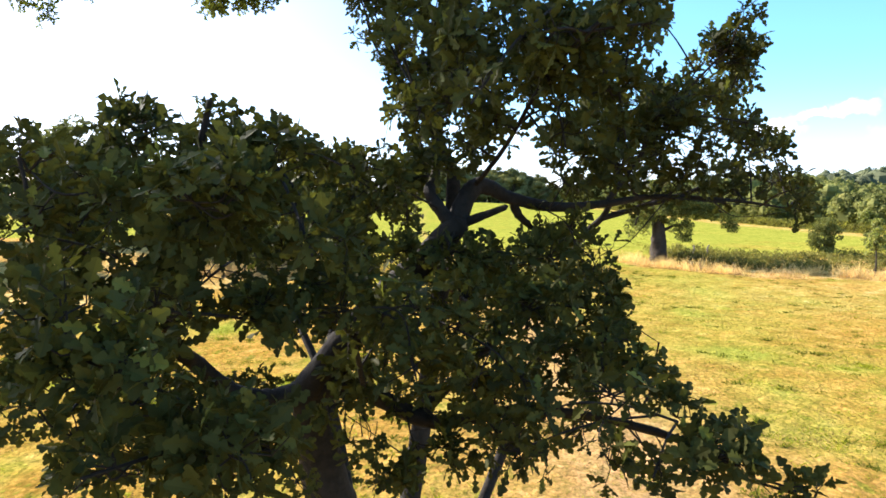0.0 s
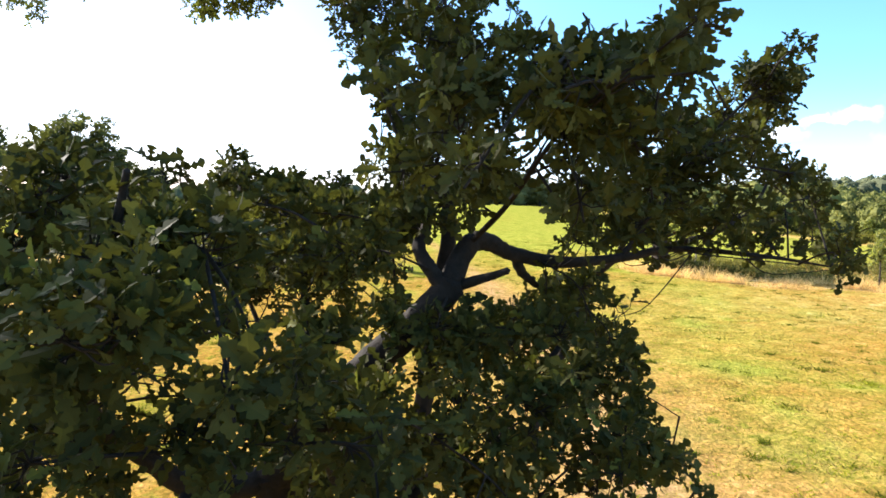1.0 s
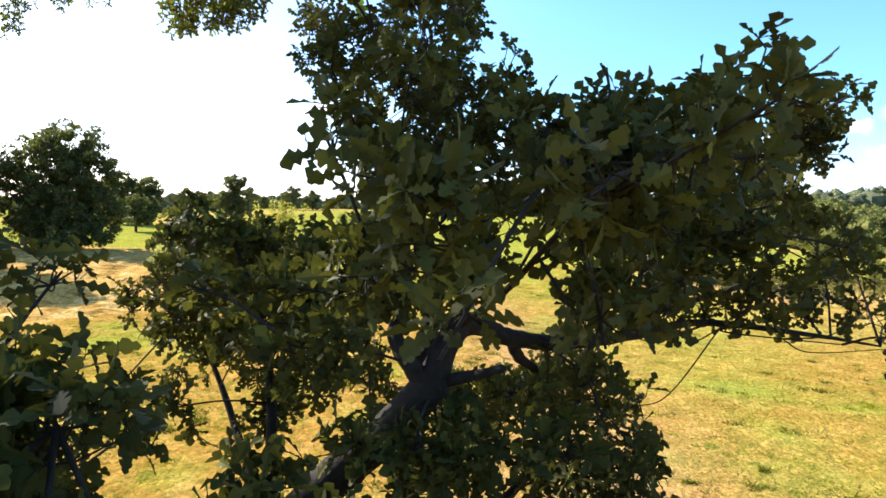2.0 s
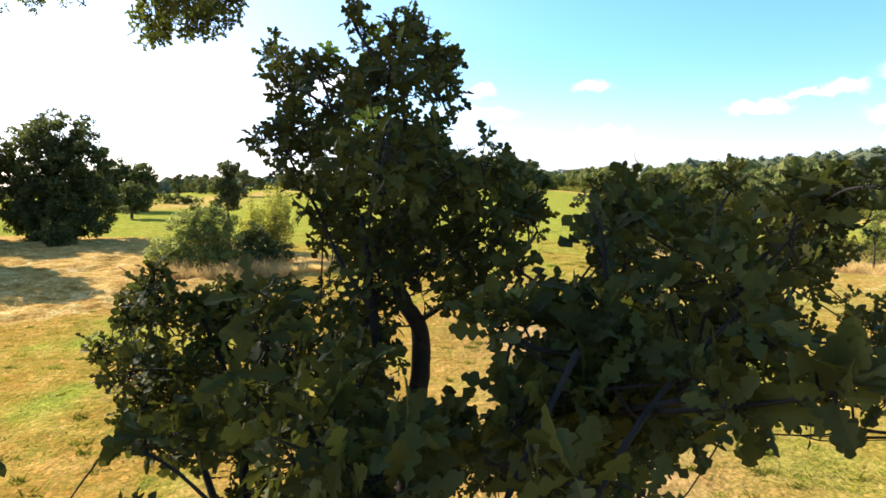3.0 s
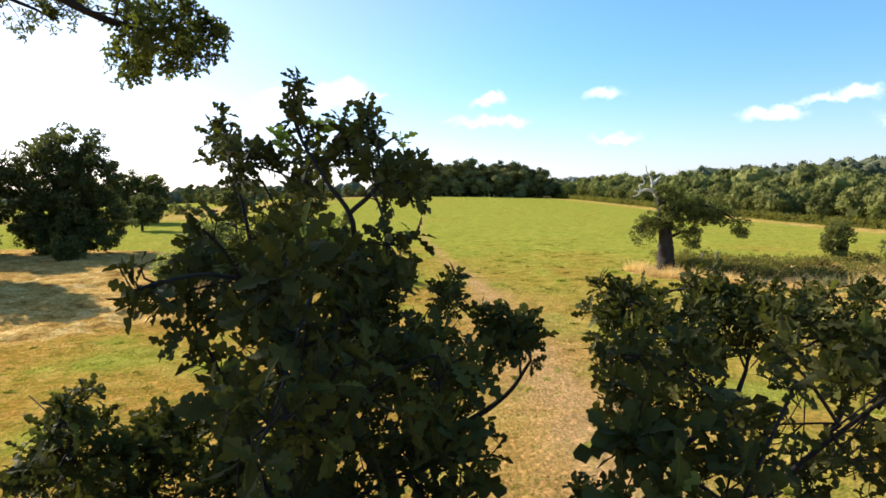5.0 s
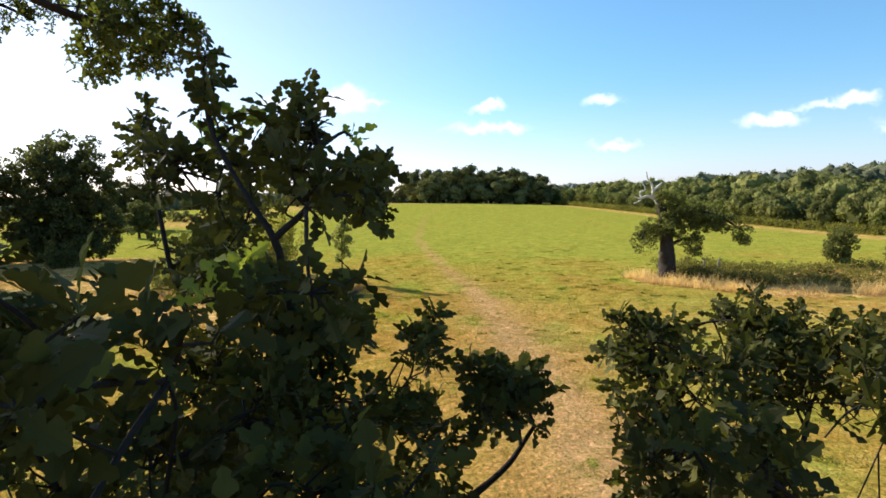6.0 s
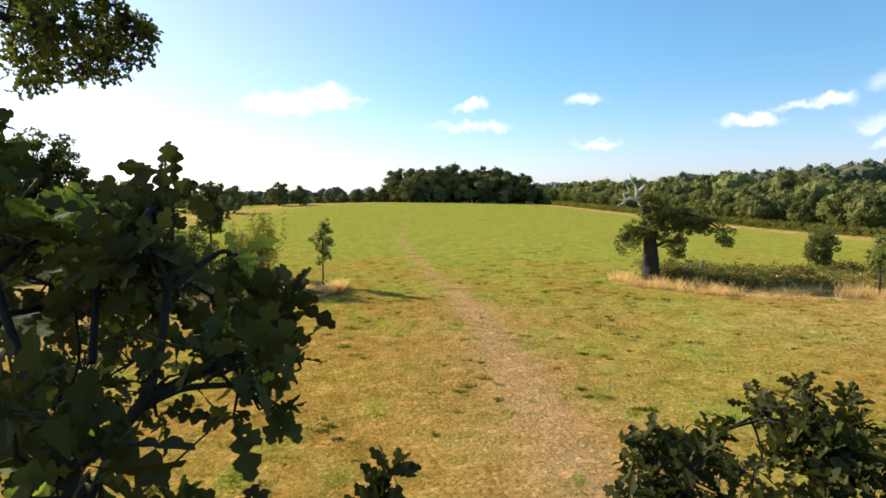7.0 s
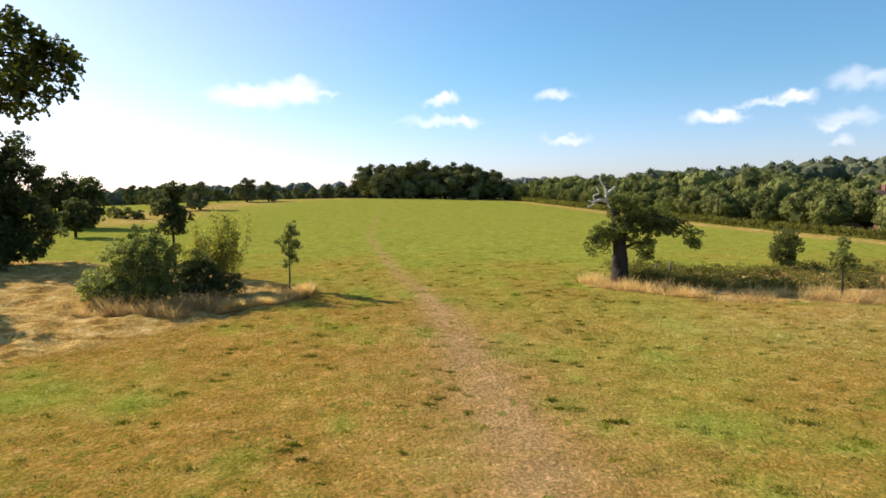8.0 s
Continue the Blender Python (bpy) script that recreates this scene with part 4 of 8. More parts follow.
twig([(-0.41, 3.29, 5.13), (-0.39, 3.32, 5.2), (-0.38, 3.35, 5.26), (-0.23, 3.32, 5.45)], [
    (-0.22, 3.2, 4.98), (-0.4, 3.3, 5.01), (-0.66, 3.4, 5.08), (-0.33, 3.3, 5.14), (-0.21, 3.2, 5.18), (-0.51, 3.4, 5.21), (-0.44, 3.4, 5.33), (-0.22, 3.3, 5.43), (-0.61, 3.5, 5.45), (-0.46, 3.5, 5.45), (-0.31, 3.39, 5.52), (-0.13, 3.3, 5.58),
], 0.1, 7, 1)
twig([(-0.27, 3.44, 4.91), (-0.39, 3.32, 4.87), (-0.5, 3.21, 4.79), (-0.44, 3.08, 4.68)], [
    (-0.39, 3, 4.6), (-0.63, 3.3, 4.62), (-0.49, 3.1, 4.69), (-0.36, 3.2, 4.74), (-0.48, 3.2, 4.78), (-0.62, 3.3, 4.8), (-0.39, 3.2, 4.86), (-0.54, 3.3, 4.88), (-0.51, 3.2, 4.94), (-0.64, 3.3, 4.97),
], 0.1, 7, 1)
limb(0.03, 0.008, [(0.87, 3.95, 4.33), (1.2, 4.2, 4.6), (1.6, 4.6, 4.85), (1.8, 4.85, 5.1)])
twig([(1, 4.05, 4.43), (1.03, 3.99, 4.58), (1.06, 3.92, 4.69), (1.25, 3.91, 4.8)], [
    (0.93, 3.9, 4.45), (0.93, 3.8, 4.59), (1.09, 3.9, 4.62), (0.87, 3.9, 4.67), (0.98, 3.8, 4.69), (1.21, 4.2, 4.78), (1.07, 4, 4.85), (1.38, 3.9, 4.88),
], 0.1, 7, 1)
twig([(1.35, 4.35, 4.69), (1.44, 4.3, 4.78), (1.54, 4.25, 4.83), (1.75, 4.1, 4.83)], [
    (1.53, 4, 4.65), (1.76, 4.2, 4.66), (1.47, 4.4, 4.81), (1.89, 4, 4.82), (1.47, 4.2, 4.85), (1.67, 4.1, 4.91), (1.36, 4.6, 4.97), (1.15, 4.5, 4.99),
], 0.1, 8, 1.02)
twig([(1.72, 4.75, 5), (1.73, 4.79, 4.99), (1.74, 4.83, 4.98), (1.48, 4.8, 4.99)], [
    (1.85, 5.03, 4.85), (1.86, 4.5, 4.86), (1.53, 4.66, 4.91), (1.89, 4.9, 4.93), (1.73, 4.9, 4.99), (1.31, 4.78, 5), (1.51, 4.77, 5.02), (1.82, 4.9, 5.12),
], 0.1, 7, 1)
twig([(1.51, 4.51, 4.79), (1.71, 4.41, 4.8), (1.91, 4.31, 4.76), (2.16, 4.37, 4.61)], [
    (1.91, 4.2, 4.61), (1.65, 4.4, 4.75), (1.93, 4.3, 4.76), (1.73, 4.3, 4.83), (1.9, 4.2, 4.89), (1.96, 4.4, 4.93),
], 0.1, 8, 1.02)
limb(0.035, 0.008, [(0.4, 4.05, 4.0), (0.33, 4.7, 4.8), (0.15, 5.1, 5.3), (-0.05, 5.25, 5.7)])
twig([(-0.01, 5.22, 5.62), (-0.13, 5.23, 5.71), (-0.24, 5.23, 5.77), (-0.47, 5.36, 5.86)], [
    (-0.25, 5.2, 5.63), (-0.11, 5.2, 5.67), (-0.27, 5.25, 5.67), (0.03, 5.1, 5.7), (-0.29, 5.14, 5.84),
], 0.1, 8, 1.06)
twig([(0.11, 5.13, 5.37), (-0.02, 5.15, 5.37), (-0.16, 5.17, 5.35), (-0.28, 5.13, 5.21)], [
    (-0.35, 5.1, 5.12), (-0.13, 5.1, 5.17), (-0.27, 5.04, 5.2), (-0.13, 5.1, 5.28), (-0.04, 5.3, 5.29), (-0.21, 5.2, 5.33), (-0.04, 4.98, 5.44), (-0.3, 5.2, 5.47), (-0.08, 5.3, 5.5),
], 0.1, 8, 1.06)
twig([(0.1, 5.14, 5.4), (0.21, 5.27, 5.5), (0.32, 5.39, 5.55), (0.35, 5.49, 5.66)], [
    (0.34, 5.58, 5.31), (0.39, 5.55, 5.47), (0.17, 5.3, 5.51), (0.44, 5.27, 5.55), (0.45, 5.33, 5.6), (0.16, 5.3, 5.64), (0.39, 5.2, 5.65), (0.37, 5.55, 5.73),
], 0.1, 8, 1.06)
twig([(0.01, 5.21, 5.58), (0.02, 5.34, 5.61), (0.03, 5.48, 5.62), (0.09, 5.58, 5.55)], [
    (-0.08, 5.55, 5.5), (0.13, 5.65, 5.5), (0.04, 5.38, 5.58), (0.19, 5.64, 5.67), (0.03, 5.3, 5.67), (-0.07, 5.55, 5.71), (0.1, 5.47, 5.75),
], 0.1, 8, 1.06)
twig([(0.18, 5.03, 5.21), (0.27, 5.16, 5.27), (0.36, 5.3, 5.3), (0.47, 5.3, 5.38)], [
    (0.36, 5.3, 5.2), (0.44, 5.2, 5.21), (0.19, 5.3, 5.26), (0.22, 5.4, 5.29), (0.45, 5.3, 5.3), (0.32, 5.3, 5.42), (0.55, 5.3, 5.43),
], 0.1, 8, 1.06)
twig([(0.19, 5.01, 5.18), (0.24, 5.21, 5.14), (0.29, 5.41, 5.06), (0.41, 5.46, 5.02)], [
    (0.49, 5.3, 4.85), (0.18, 5.3, 5), (0.49, 5.49, 5), (0.22, 5.4, 5.08), (0.36, 5.4, 5.08), (0.08, 5.4, 5.15), (0.23, 5.55, 5.23),
], 0.1, 8, 1.06)
twig([(0.25, 4.89, 5.04), (0.31, 4.87, 5.16), (0.37, 4.85, 5.27), (0.54, 4.7, 5.32)], [
    (0.22, 4.8, 5.08), (0.44, 5.15, 5.11), (0.51, 4.6, 5.21), (0.4, 5.02, 5.21), (0.11, 5, 5.26), (0.65, 4.6, 5.35), (0.42, 4.8, 5.38), (0.22, 5, 5.47),
], 0.1, 8, 1.06)
twig([(0.29, 4.79, 4.92), (0.28, 4.87, 4.9), (0.26, 4.95, 4.88), (0.41, 5.1, 4.9)], [
    (0.21, 4.8, 4.75), (0.32, 4.8, 4.78), (0.39, 5, 4.88), (0.51, 5.2, 4.91),
], 0.1, 8, 1.06)
limb(0.07, 0.012, [(0.62, 4.4, 2.4), (0.85, 4.9, 3.9), (1.0, 5.15, 5.0), (1.05, 5.2, 5.5), (0.98, 5.15, 5.7), (0.9, 5.1, 5.87), (0.83, 5.1, 5.99), (0.72, 5.1, 6.05)])
twig([(1.02, 5.18, 5.59), (0.88, 5.13, 5.59), (0.74, 5.08, 5.57), (0.74, 5.03, 5.92)], [
    (0.65, 5, 5.25), (0.73, 4.95, 5.31), (0.61, 5.1, 5.42), (0.66, 5.2, 5.45), (0.61, 5.45, 5.47), (0.77, 4.9, 5.55), (0.56, 5.12, 5.55), (0.81, 4.92, 6.04), (0.74, 5, 6.15),
], 0.1, 8, 1.06)
limb(0.012, 0.004, [(0.96, 5.15, 5.74), (1.0, 4.95, 6.15), (1.0, 4.75, 6.52), (0.99, 4.7, 6.63), (0.92, 4.75, 6.72), (0.81, 4.85, 6.88), (0.76, 4.95, 7.02)])
twig([(0.99, 5, 6.05), (0.98, 4.99, 6.05), (0.98, 4.98, 6.05), (0.87, 5.14, 5.82)], [
    (0.8, 5.25, 5.66), (1.02, 5.2, 5.89), (1.19, 4.75, 5.98), (1.03, 4.83, 6.07), (1.1, 4.9, 6.13), (0.93, 5, 6.14),
    (1.12, 5, 6.17), (0.76, 4.9, 6.21), (0.84, 5.01, 6.22),
], 0.065, 6, 0.9)
twig([(1, 4.94, 6.17), (1.08, 4.91, 6.21), (1.17, 4.88, 6.23), (1.24, 5.07, 6.3)], [
    (1.31, 4.9, 6.09), (1.17, 4.7, 6.13), (1.22, 4.9, 6.17), (0.88, 4.7, 6.24), (1.02, 4.7, 6.24), (1.1, 4.8, 6.26),
    (1.32, 5, 6.26), (1.28, 5.2, 6.35),
], 0.065, 6, 0.9)
twig([(0.86, 4.8, 6.8), (0.86, 4.92, 6.79), (0.86, 5.05, 6.76), (0.83, 5.2, 6.84)], [
    (0.75, 5, 6.5), (0.83, 4.8, 6.66), (0.82, 5.08, 6.77), (0.91, 5.03, 6.85), (0.85, 4.95, 6.86),
], 0.065, 4, 0.9)
twig([(1, 4.84, 6.35), (1.02, 4.86, 6.38), (1.04, 4.88, 6.41), (1.17, 5.01, 6.4)], [
    (0.99, 4.9, 6.32), (0.87, 4.9, 6.35), (1.17, 4.9, 6.36), (1.08, 4.96, 6.38), (1.03, 4.7, 6.39), (1.19, 4.75, 6.39),
    (0.84, 5, 6.41), (0.99, 4.9, 6.5),
], 0.065, 6, 0.9)
limb(0.008, 0.003, [(0.99, 4.7, 6.63), (1.08, 4.7, 6.72), (1.07, 4.8, 6.83), (1.04, 4.9, 6.93)])
twig([(1.06, 4.7, 6.7), (1.11, 4.73, 6.72), (1.17, 4.75, 6.72), (1.19, 4.82, 6.72)], [
    (1.14, 4.89, 6.65), (1.08, 4.75, 6.74), (1.2, 4.7, 6.76), (1.13, 4.8, 6.77),
], 0.05, 3, 0.85)
twig([(1.06, 4.82, 6.86), (1.04, 4.89, 6.85), (1.02, 4.96, 6.83), (1.08, 5.1, 6.74)], [
    (1.13, 5.04, 6.66), (1.12, 5.2, 6.67), (1.13, 5.11, 6.74), (1, 4.9, 6.74), (0.95, 5, 6.81), (0.95, 4.9, 6.87),
    (1.04, 4.74, 6.87), (0.98, 4.88, 6.91),
], 0.05, 3, 0.85)
limb(0.011, 0.006, [(0.9, 5.1, 5.87), (0.65, 5.25, 6.2), (0.5, 5.35, 6.45), (0.44, 5.39, 6.67), (0.3, 5.6, 6.95)])
twig([(0.38, 5.47, 6.78), (0.42, 5.49, 6.81), (0.45, 5.51, 6.84), (0.18, 6.01, 6.96)], [
    (0.51, 5.3, 6.69), (0.44, 5.38, 6.79), (0.32, 5.77, 6.81), (0.58, 5.47, 6.83), (0.54, 5.3, 6.85), (0.37, 5.47, 6.86), (0.24, 5.72, 6.89), (0.48, 5.48, 6.9), (0.33, 5.5, 6.92),
], 0.08, 4, 0.95)
twig([(0.67, 5.24, 6.18), (0.66, 5.23, 6.19), (0.65, 5.22, 6.2), (0.91, 5.39, 6.43)], [
    (0.54, 5.55, 5.67), (0.84, 5.2, 5.94), (0.68, 5.1, 6.23), (0.73, 5.09, 6.3), (0.64, 5.1, 6.36), (0.62, 5.2, 6.55),
], 0.08, 6, 0.95)
limb(0.016, 0.006, [(1.02, 5.18, 5.6), (1.31, 5.1, 5.8), (1.51, 5.2, 5.9), (1.61, 5.2, 6.04)])
twig([(1.57, 5.2, 5.98), (1.56, 5.17, 6.08), (1.54, 5.14, 6.15), (1.5, 5.1, 6.2)], [
    (1.47, 5.1, 6.1), (1.52, 5.2, 6.1), (1.4, 5, 6.11), (1.62, 5.24, 6.13), (1.55, 5.27, 6.16), (1.45, 5.1, 6.22), (1.62, 5.23, 6.22), (1.4, 5.1, 6.23),
], 0.08, 6, 1)
twig([(1.25, 5.12, 5.76), (1.26, 5.14, 5.79), (1.27, 5.17, 5.82), (0.95, 5.37, 5.69)], [
    (1.22, 5.1, 5.7), (1.14, 5.04, 5.72), (1.17, 5.41, 5.8), (1.41, 5.12, 5.92), (1.27, 5.1, 5.93), (1.35, 5.1, 6.13),
], 0.08, 6, 1)
limb(0.045, 0.008, [(0.65, 4.45, 2.2), (1.4, 5.3, 3.6), (1.82, 5.6, 4.6), (1.95, 5.5, 5.08), (2.12, 5.42, 5.3), (2.17, 5.35, 5.6), (2.05, 5.6, 6.15)])
twig([(2.06, 5.59, 6.12), (2.08, 5.59, 6.17), (2.1, 5.59, 6.2), (2.2, 5.34, 6.2)], [
    (2.11, 5.54, 5.98), (2, 5.61, 6), (2.07, 5.66, 6.07), (2.33, 5.7, 6.09), (2.21, 5.31, 6.1), (2.07, 5.5, 6.12), (2.35, 5.29, 6.14), (1.91, 5.5, 6.16), (2.27, 5.17, 6.2), (2.19, 5.7, 6.22), (2.02, 5.6, 6.23), (1.97, 5.7, 6.28),
], 0.085, 6, 1)
twig([(2.16, 5.37, 5.65), (2.11, 5.39, 5.66), (2.05, 5.41, 5.66), (1.91, 5.44, 4.87)], [
    (1.82, 5.45, 4.35), (1.96, 5.3, 5.63), (2.22, 5.2, 5.67), (1.98, 5.57, 5.7), (1.91, 5.3, 5.73), (2.08, 5.3, 5.73), (2, 5.5, 5.88), (2.18, 5.4, 5.88), (2.21, 5.5, 5.99), (1.99, 5.5, 6.01),
], 0.085, 6, 1)
limb(0.022, 0.008, [(2.1, 5.43, 5.26), (2.42, 5.4, 5.36), (2.73, 5.4, 5.46), (2.91, 5.5, 5.55), (3.08, 5.6, 5.68), (3.19, 5.7, 5.82)])
twig([(3.16, 5.67, 5.78), (3.13, 5.72, 5.84), (3.09, 5.76, 5.88), (2.74, 5.48, 5.63)], [
    (2.51, 5.3, 5.47), (3.19, 5.71, 5.86), (3.44, 5.8, 5.91), (3.07, 5.79, 5.98), (3.35, 5.9, 6.01), (3.06, 5.8, 6.03), (3.22, 6, 6.24),
], 0.085, 6, 1)
limb(0.016, 0.006, [(2.17, 5.35, 5.55), (2.46, 5.4, 5.77), (2.58, 5.5, 5.88), (2.65, 5.6, 5.98)])
twig([(2.38, 5.39, 5.71), (2.4, 5.36, 5.7), (2.43, 5.34, 5.69), (2.39, 5.18, 5.61)], [
    (2.27, 5.2, 5.47), (2.36, 5.07, 5.56), (2.49, 5.4, 5.64), (2.56, 5.43, 5.76), (2.32, 5.3, 5.83), (2.38, 5.5, 5.88),
], 0.08, 6, 1)
twig([(2.62, 5.56, 5.94), (2.61, 5.56, 5.96), (2.61, 5.55, 5.99), (2.76, 5.35, 6.05)], [
    (2.37, 5.6, 5.94), (2.9, 5.24, 5.99), (2.49, 5.6, 5.99), (2.51, 5.7, 6.05), (2.86, 5.22, 6.09), (2.69, 5.54, 6.17), (2.79, 5.26, 6.21), (2.77, 5.34, 6.21),
], 0.08, 6, 1)
twig([(2.6, 5.53, 5.91), (2.72, 5.67, 6.01), (2.84, 5.81, 6.07), (2.89, 5.87, 6.14)], [
    (2.7, 5.7, 5.97), (2.84, 5.71, 5.99), (2.84, 5.97, 6), (2.88, 5.9, 6.09), (2.99, 5.71, 6.17), (2.84, 5.7, 6.18), (2.93, 5.9, 6.19),
], 0.08, 6, 1)
twig([(2.6, 5.53, 5.91), (2.6, 5.74, 6.08), (2.6, 5.95, 6.19), (2.52, 6.12, 6.18)], [
    (2.71, 5.96, 6.07), (2.62, 5.9, 6.13), (2.72, 5.9, 6.14), (2.76, 6.03, 6.15), (2.55, 6.03, 6.15), (2.44, 5.7, 6.16), (2.62, 5.97, 6.18), (2.58, 5.9, 6.18), (2.69, 5.7, 6.19), (2.68, 5.8, 6.23),
], 0.08, 6, 1)
limb(0.016, 0.005, [(1.86, 4.4, 5.36), (2.05, 4.48, 5.6), (2.2, 4.5, 5.85), (2.5, 4.4, 6.2)])
twig([(2.03, 4.47, 5.58), (1.99, 4.45, 5.65), (1.95, 4.42, 5.72), (1.87, 4.2, 5.73)], [
    (1.99, 4.6, 5.51), (1.75, 4.7, 5.54), (1.86, 4.6, 5.61), (1.82, 4.05, 5.74), (2.36, 4.2, 5.75), (2.05, 4.6, 5.76), (1.94, 4.1, 5.8), (1.89, 4.42, 5.82), (2.09, 4.2, 5.87),
], 0.1, 5, 1)
twig([(2.06, 4.48, 5.61), (2.03, 4.26, 5.74), (2.01, 4.04, 5.82), (1.88, 4.02, 6.03)], [
    (1.93, 4, 5.56), (2.07, 4.05, 5.65), (2.1, 4, 5.66), (1.9, 4, 5.67), (2.03, 4.05, 5.72), (2.25, 4.1, 5.72), (2.14, 4.6, 5.75), (2.14, 4.1, 5.78), (2.1, 3.87, 5.82), (1.97, 4.09, 6), (1.79, 4, 6.17), (1.9, 4.2, 6.2),
], 0.1, 5, 1)
twig([(2.34, 4.45, 6.01), (2.32, 4.44, 6.04), (2.31, 4.42, 6.07), (2.17, 4.7, 5.96)], [
    (2.5, 4.5, 5.88), (2.12, 4.58, 5.93), (2.52, 4.4, 6.25), (2.52, 4.33, 6.33),
], 0.1, 7, 1)
twig([(2.43, 4.42, 6.11), (2.56, 4.53, 6.16), (2.69, 4.64, 6.18), (2.78, 4.73, 6.26)], [
    (2.63, 4.44, 6.12), (2.45, 4.64, 6.15), (2.7, 4.74, 6.15), (2.7, 4.5, 6.17), (2.72, 4.65, 6.22), (2.6, 4.5, 6.23), (2.64, 4.8, 6.25), (2.49, 4.56, 6.29), (2.83, 4.8, 6.32),
], 0.1, 7, 1)
limb(0.006, 0.003, [(1.4, 3.25, 5.85), (1.47, 3.42, 6.0), (1.47, 3.45, 6.07), (1.46, 3.45, 6.16), (1.44, 3.45, 6.2)])
limb(0.009, 0.004, [(0.92, 4.2, 5.85), (0.8, 4.32, 6.0), (0.72, 4.4, 6.15), (0.6, 4.42, 6.38)])
twig([(0.62, 4.42, 6.35), (0.62, 4.4, 6.4), (0.62, 4.38, 6.44), (0.79, 4.27, 6.49)], [
    (0.62, 4.3, 6.34), (0.78, 4.27, 6.42), (0.53, 4.38, 6.43), (0.65, 4.4, 6.5), (0.58, 4.5, 6.53), (0.9, 4.2, 6.53),
], 0.085, 6, 0.9)
twig([(0.75, 4.37, 6.1), (0.73, 4.41, 6.1), (0.72, 4.45, 6.09), (0.71, 4.42, 5.84)], [
    (0.77, 4.5, 6.06), (0.7, 4.4, 6.21), (0.64, 4.42, 6.32),
], 0.085, 6, 0.9)
limb(0.05, 0.008, [(0.6, 4.4, 2.6), (0.3, 5.0, 3.9), (-0.1, 5.5, 4.6), (-0.4, 5.75, 5.1)])
twig([(-0.34, 5.7, 5.01), (-0.42, 5.8, 5.2), (-0.5, 5.91, 5.35), (-0.01, 6.22, 5.44)], [
    (-0.34, 5.59, 4.93), (-0.43, 6.14, 4.96), (-0.58, 5.89, 5.18), (-0.36, 5.85, 5.18), (-0.58, 5.85, 5.25), (-0.38, 5.64, 5.4), (0.01, 6.29, 5.46), (-0.72, 5.85, 5.48), (-0.22, 6.09, 5.5), (0.32, 6.42, 5.51), (-0.56, 5.85, 5.64),
], 0.1, 8, 1.06)
twig([(-0.2, 5.58, 4.77), (-0.14, 5.57, 4.89), (-0.08, 5.56, 5), (0.19, 6.01, 5.15)], [
    (0.15, 5.4, 4.82), (-0.23, 5.51, 4.98), (-0.29, 5.65, 5.01), (-0.06, 5.53, 5.07), (-0.4, 5.4, 5.1), (-0.18, 5.4, 5.17), (0, 5.55, 5.23), (0.36, 6.31, 5.25),
], 0.1, 8, 1.06)
twig([(0.99, 5.01, 6.04), (1.01, 5.01, 6.02), (1.03, 5, 6.01), (1.03, 5, 6.01)], [
    (1.03, 5, 6.01),
], 0.1, 7, 1)
twig([(1, 4.83, 6.38), (1.01, 4.8, 6.37), (1.01, 4.78, 6.35), (1.06, 4.69, 6.24)], [
    (1.08, 4.65, 6.19), (1.02, 4.88, 6.38), (1.05, 4.85, 6.38), (0.89, 4.75, 6.47),
], 0.1, 7, 1)
twig([(0.49, 5.36, 6.48), (0.56, 5.38, 6.51), (0.64, 5.4, 6.53), (0.67, 5.56, 6.55)], [
    (0.55, 5.38, 6.4), (0.65, 5.33, 6.5), (0.68, 5.63, 6.56), (0.6, 5.3, 6.57), (0.71, 5.34, 6.63),
], 0.1, 5, 1)
twig([(0.95, 5.07, 4.59), (0.96, 5.04, 4.6), (0.97, 5, 4.61), (0.97, 5, 4.61)], [
    (0.97, 5, 4.61),
], 0.1, 8, 1.02)
twig([(0.93, 4.18, 5.8), (0.93, 4.23, 5.79), (0.93, 4.27, 5.77), (0.93, 4.27, 5.77)], [
    (0.93, 4.27, 5.77),
], 0.06, 4, 0.97)
twig([(1, 4.75, 6.52), (1.05, 4.69, 6.5), (1.09, 4.64, 6.47), (1.12, 4.61, 6.46)], [
    (1.13, 4.6, 6.46), (1.05, 4.67, 6.49),
], 0.06, 4, 0.97)
twig([(1.35, 3.15, 5.99), (1.33, 3.14, 5.96), (1.32, 3.14, 5.93), (1.51, 3.15, 5.94)], [
    (1.19, 3.04, 5.86), (1.33, 3.12, 5.88), (1.59, 3.15, 5.94), (1.16, 3.24, 6.06),
], 0.06, 4, 0.97)
twig([(0.48, 5.36, 6.51), (0.49, 5.46, 6.51), (0.5, 5.56, 6.5), (0.36, 5.64, 6.54)], [
    (0.73, 5.54, 6.43), (0.46, 5.47, 6.52), (0.3, 5.67, 6.55),
], 0.06, 4, 0.97)
twig([(1.47, 3.43, 6.01), (1.57, 3.38, 6.04), (1.67, 3.34, 6.04), (1.74, 3.26, 6.16)], [
    (1.58, 3.34, 5.74), (1.59, 3.43, 6.03), (1.71, 3.31, 6.1), (1.69, 3.38, 6.13), (1.77, 3.23, 6.21),
], 0.06, 4, 0.97)
twig([(-0.11, 3.66, 4.68), (-0.13, 3.63, 4.64), (-0.15, 3.59, 4.58), (-0.15, 3.59, 4.58)], [
    (-0.15, 3.59, 4.58),
], 0.06, 4, 0.97)
twig([(2, 3, 4.45), (2.06, 2.96, 4.46), (2.11, 2.92, 4.45), (2.11, 2.92, 4.45)], [
    (2.11, 2.92, 4.45),
], 0.06, 4, 0.97)
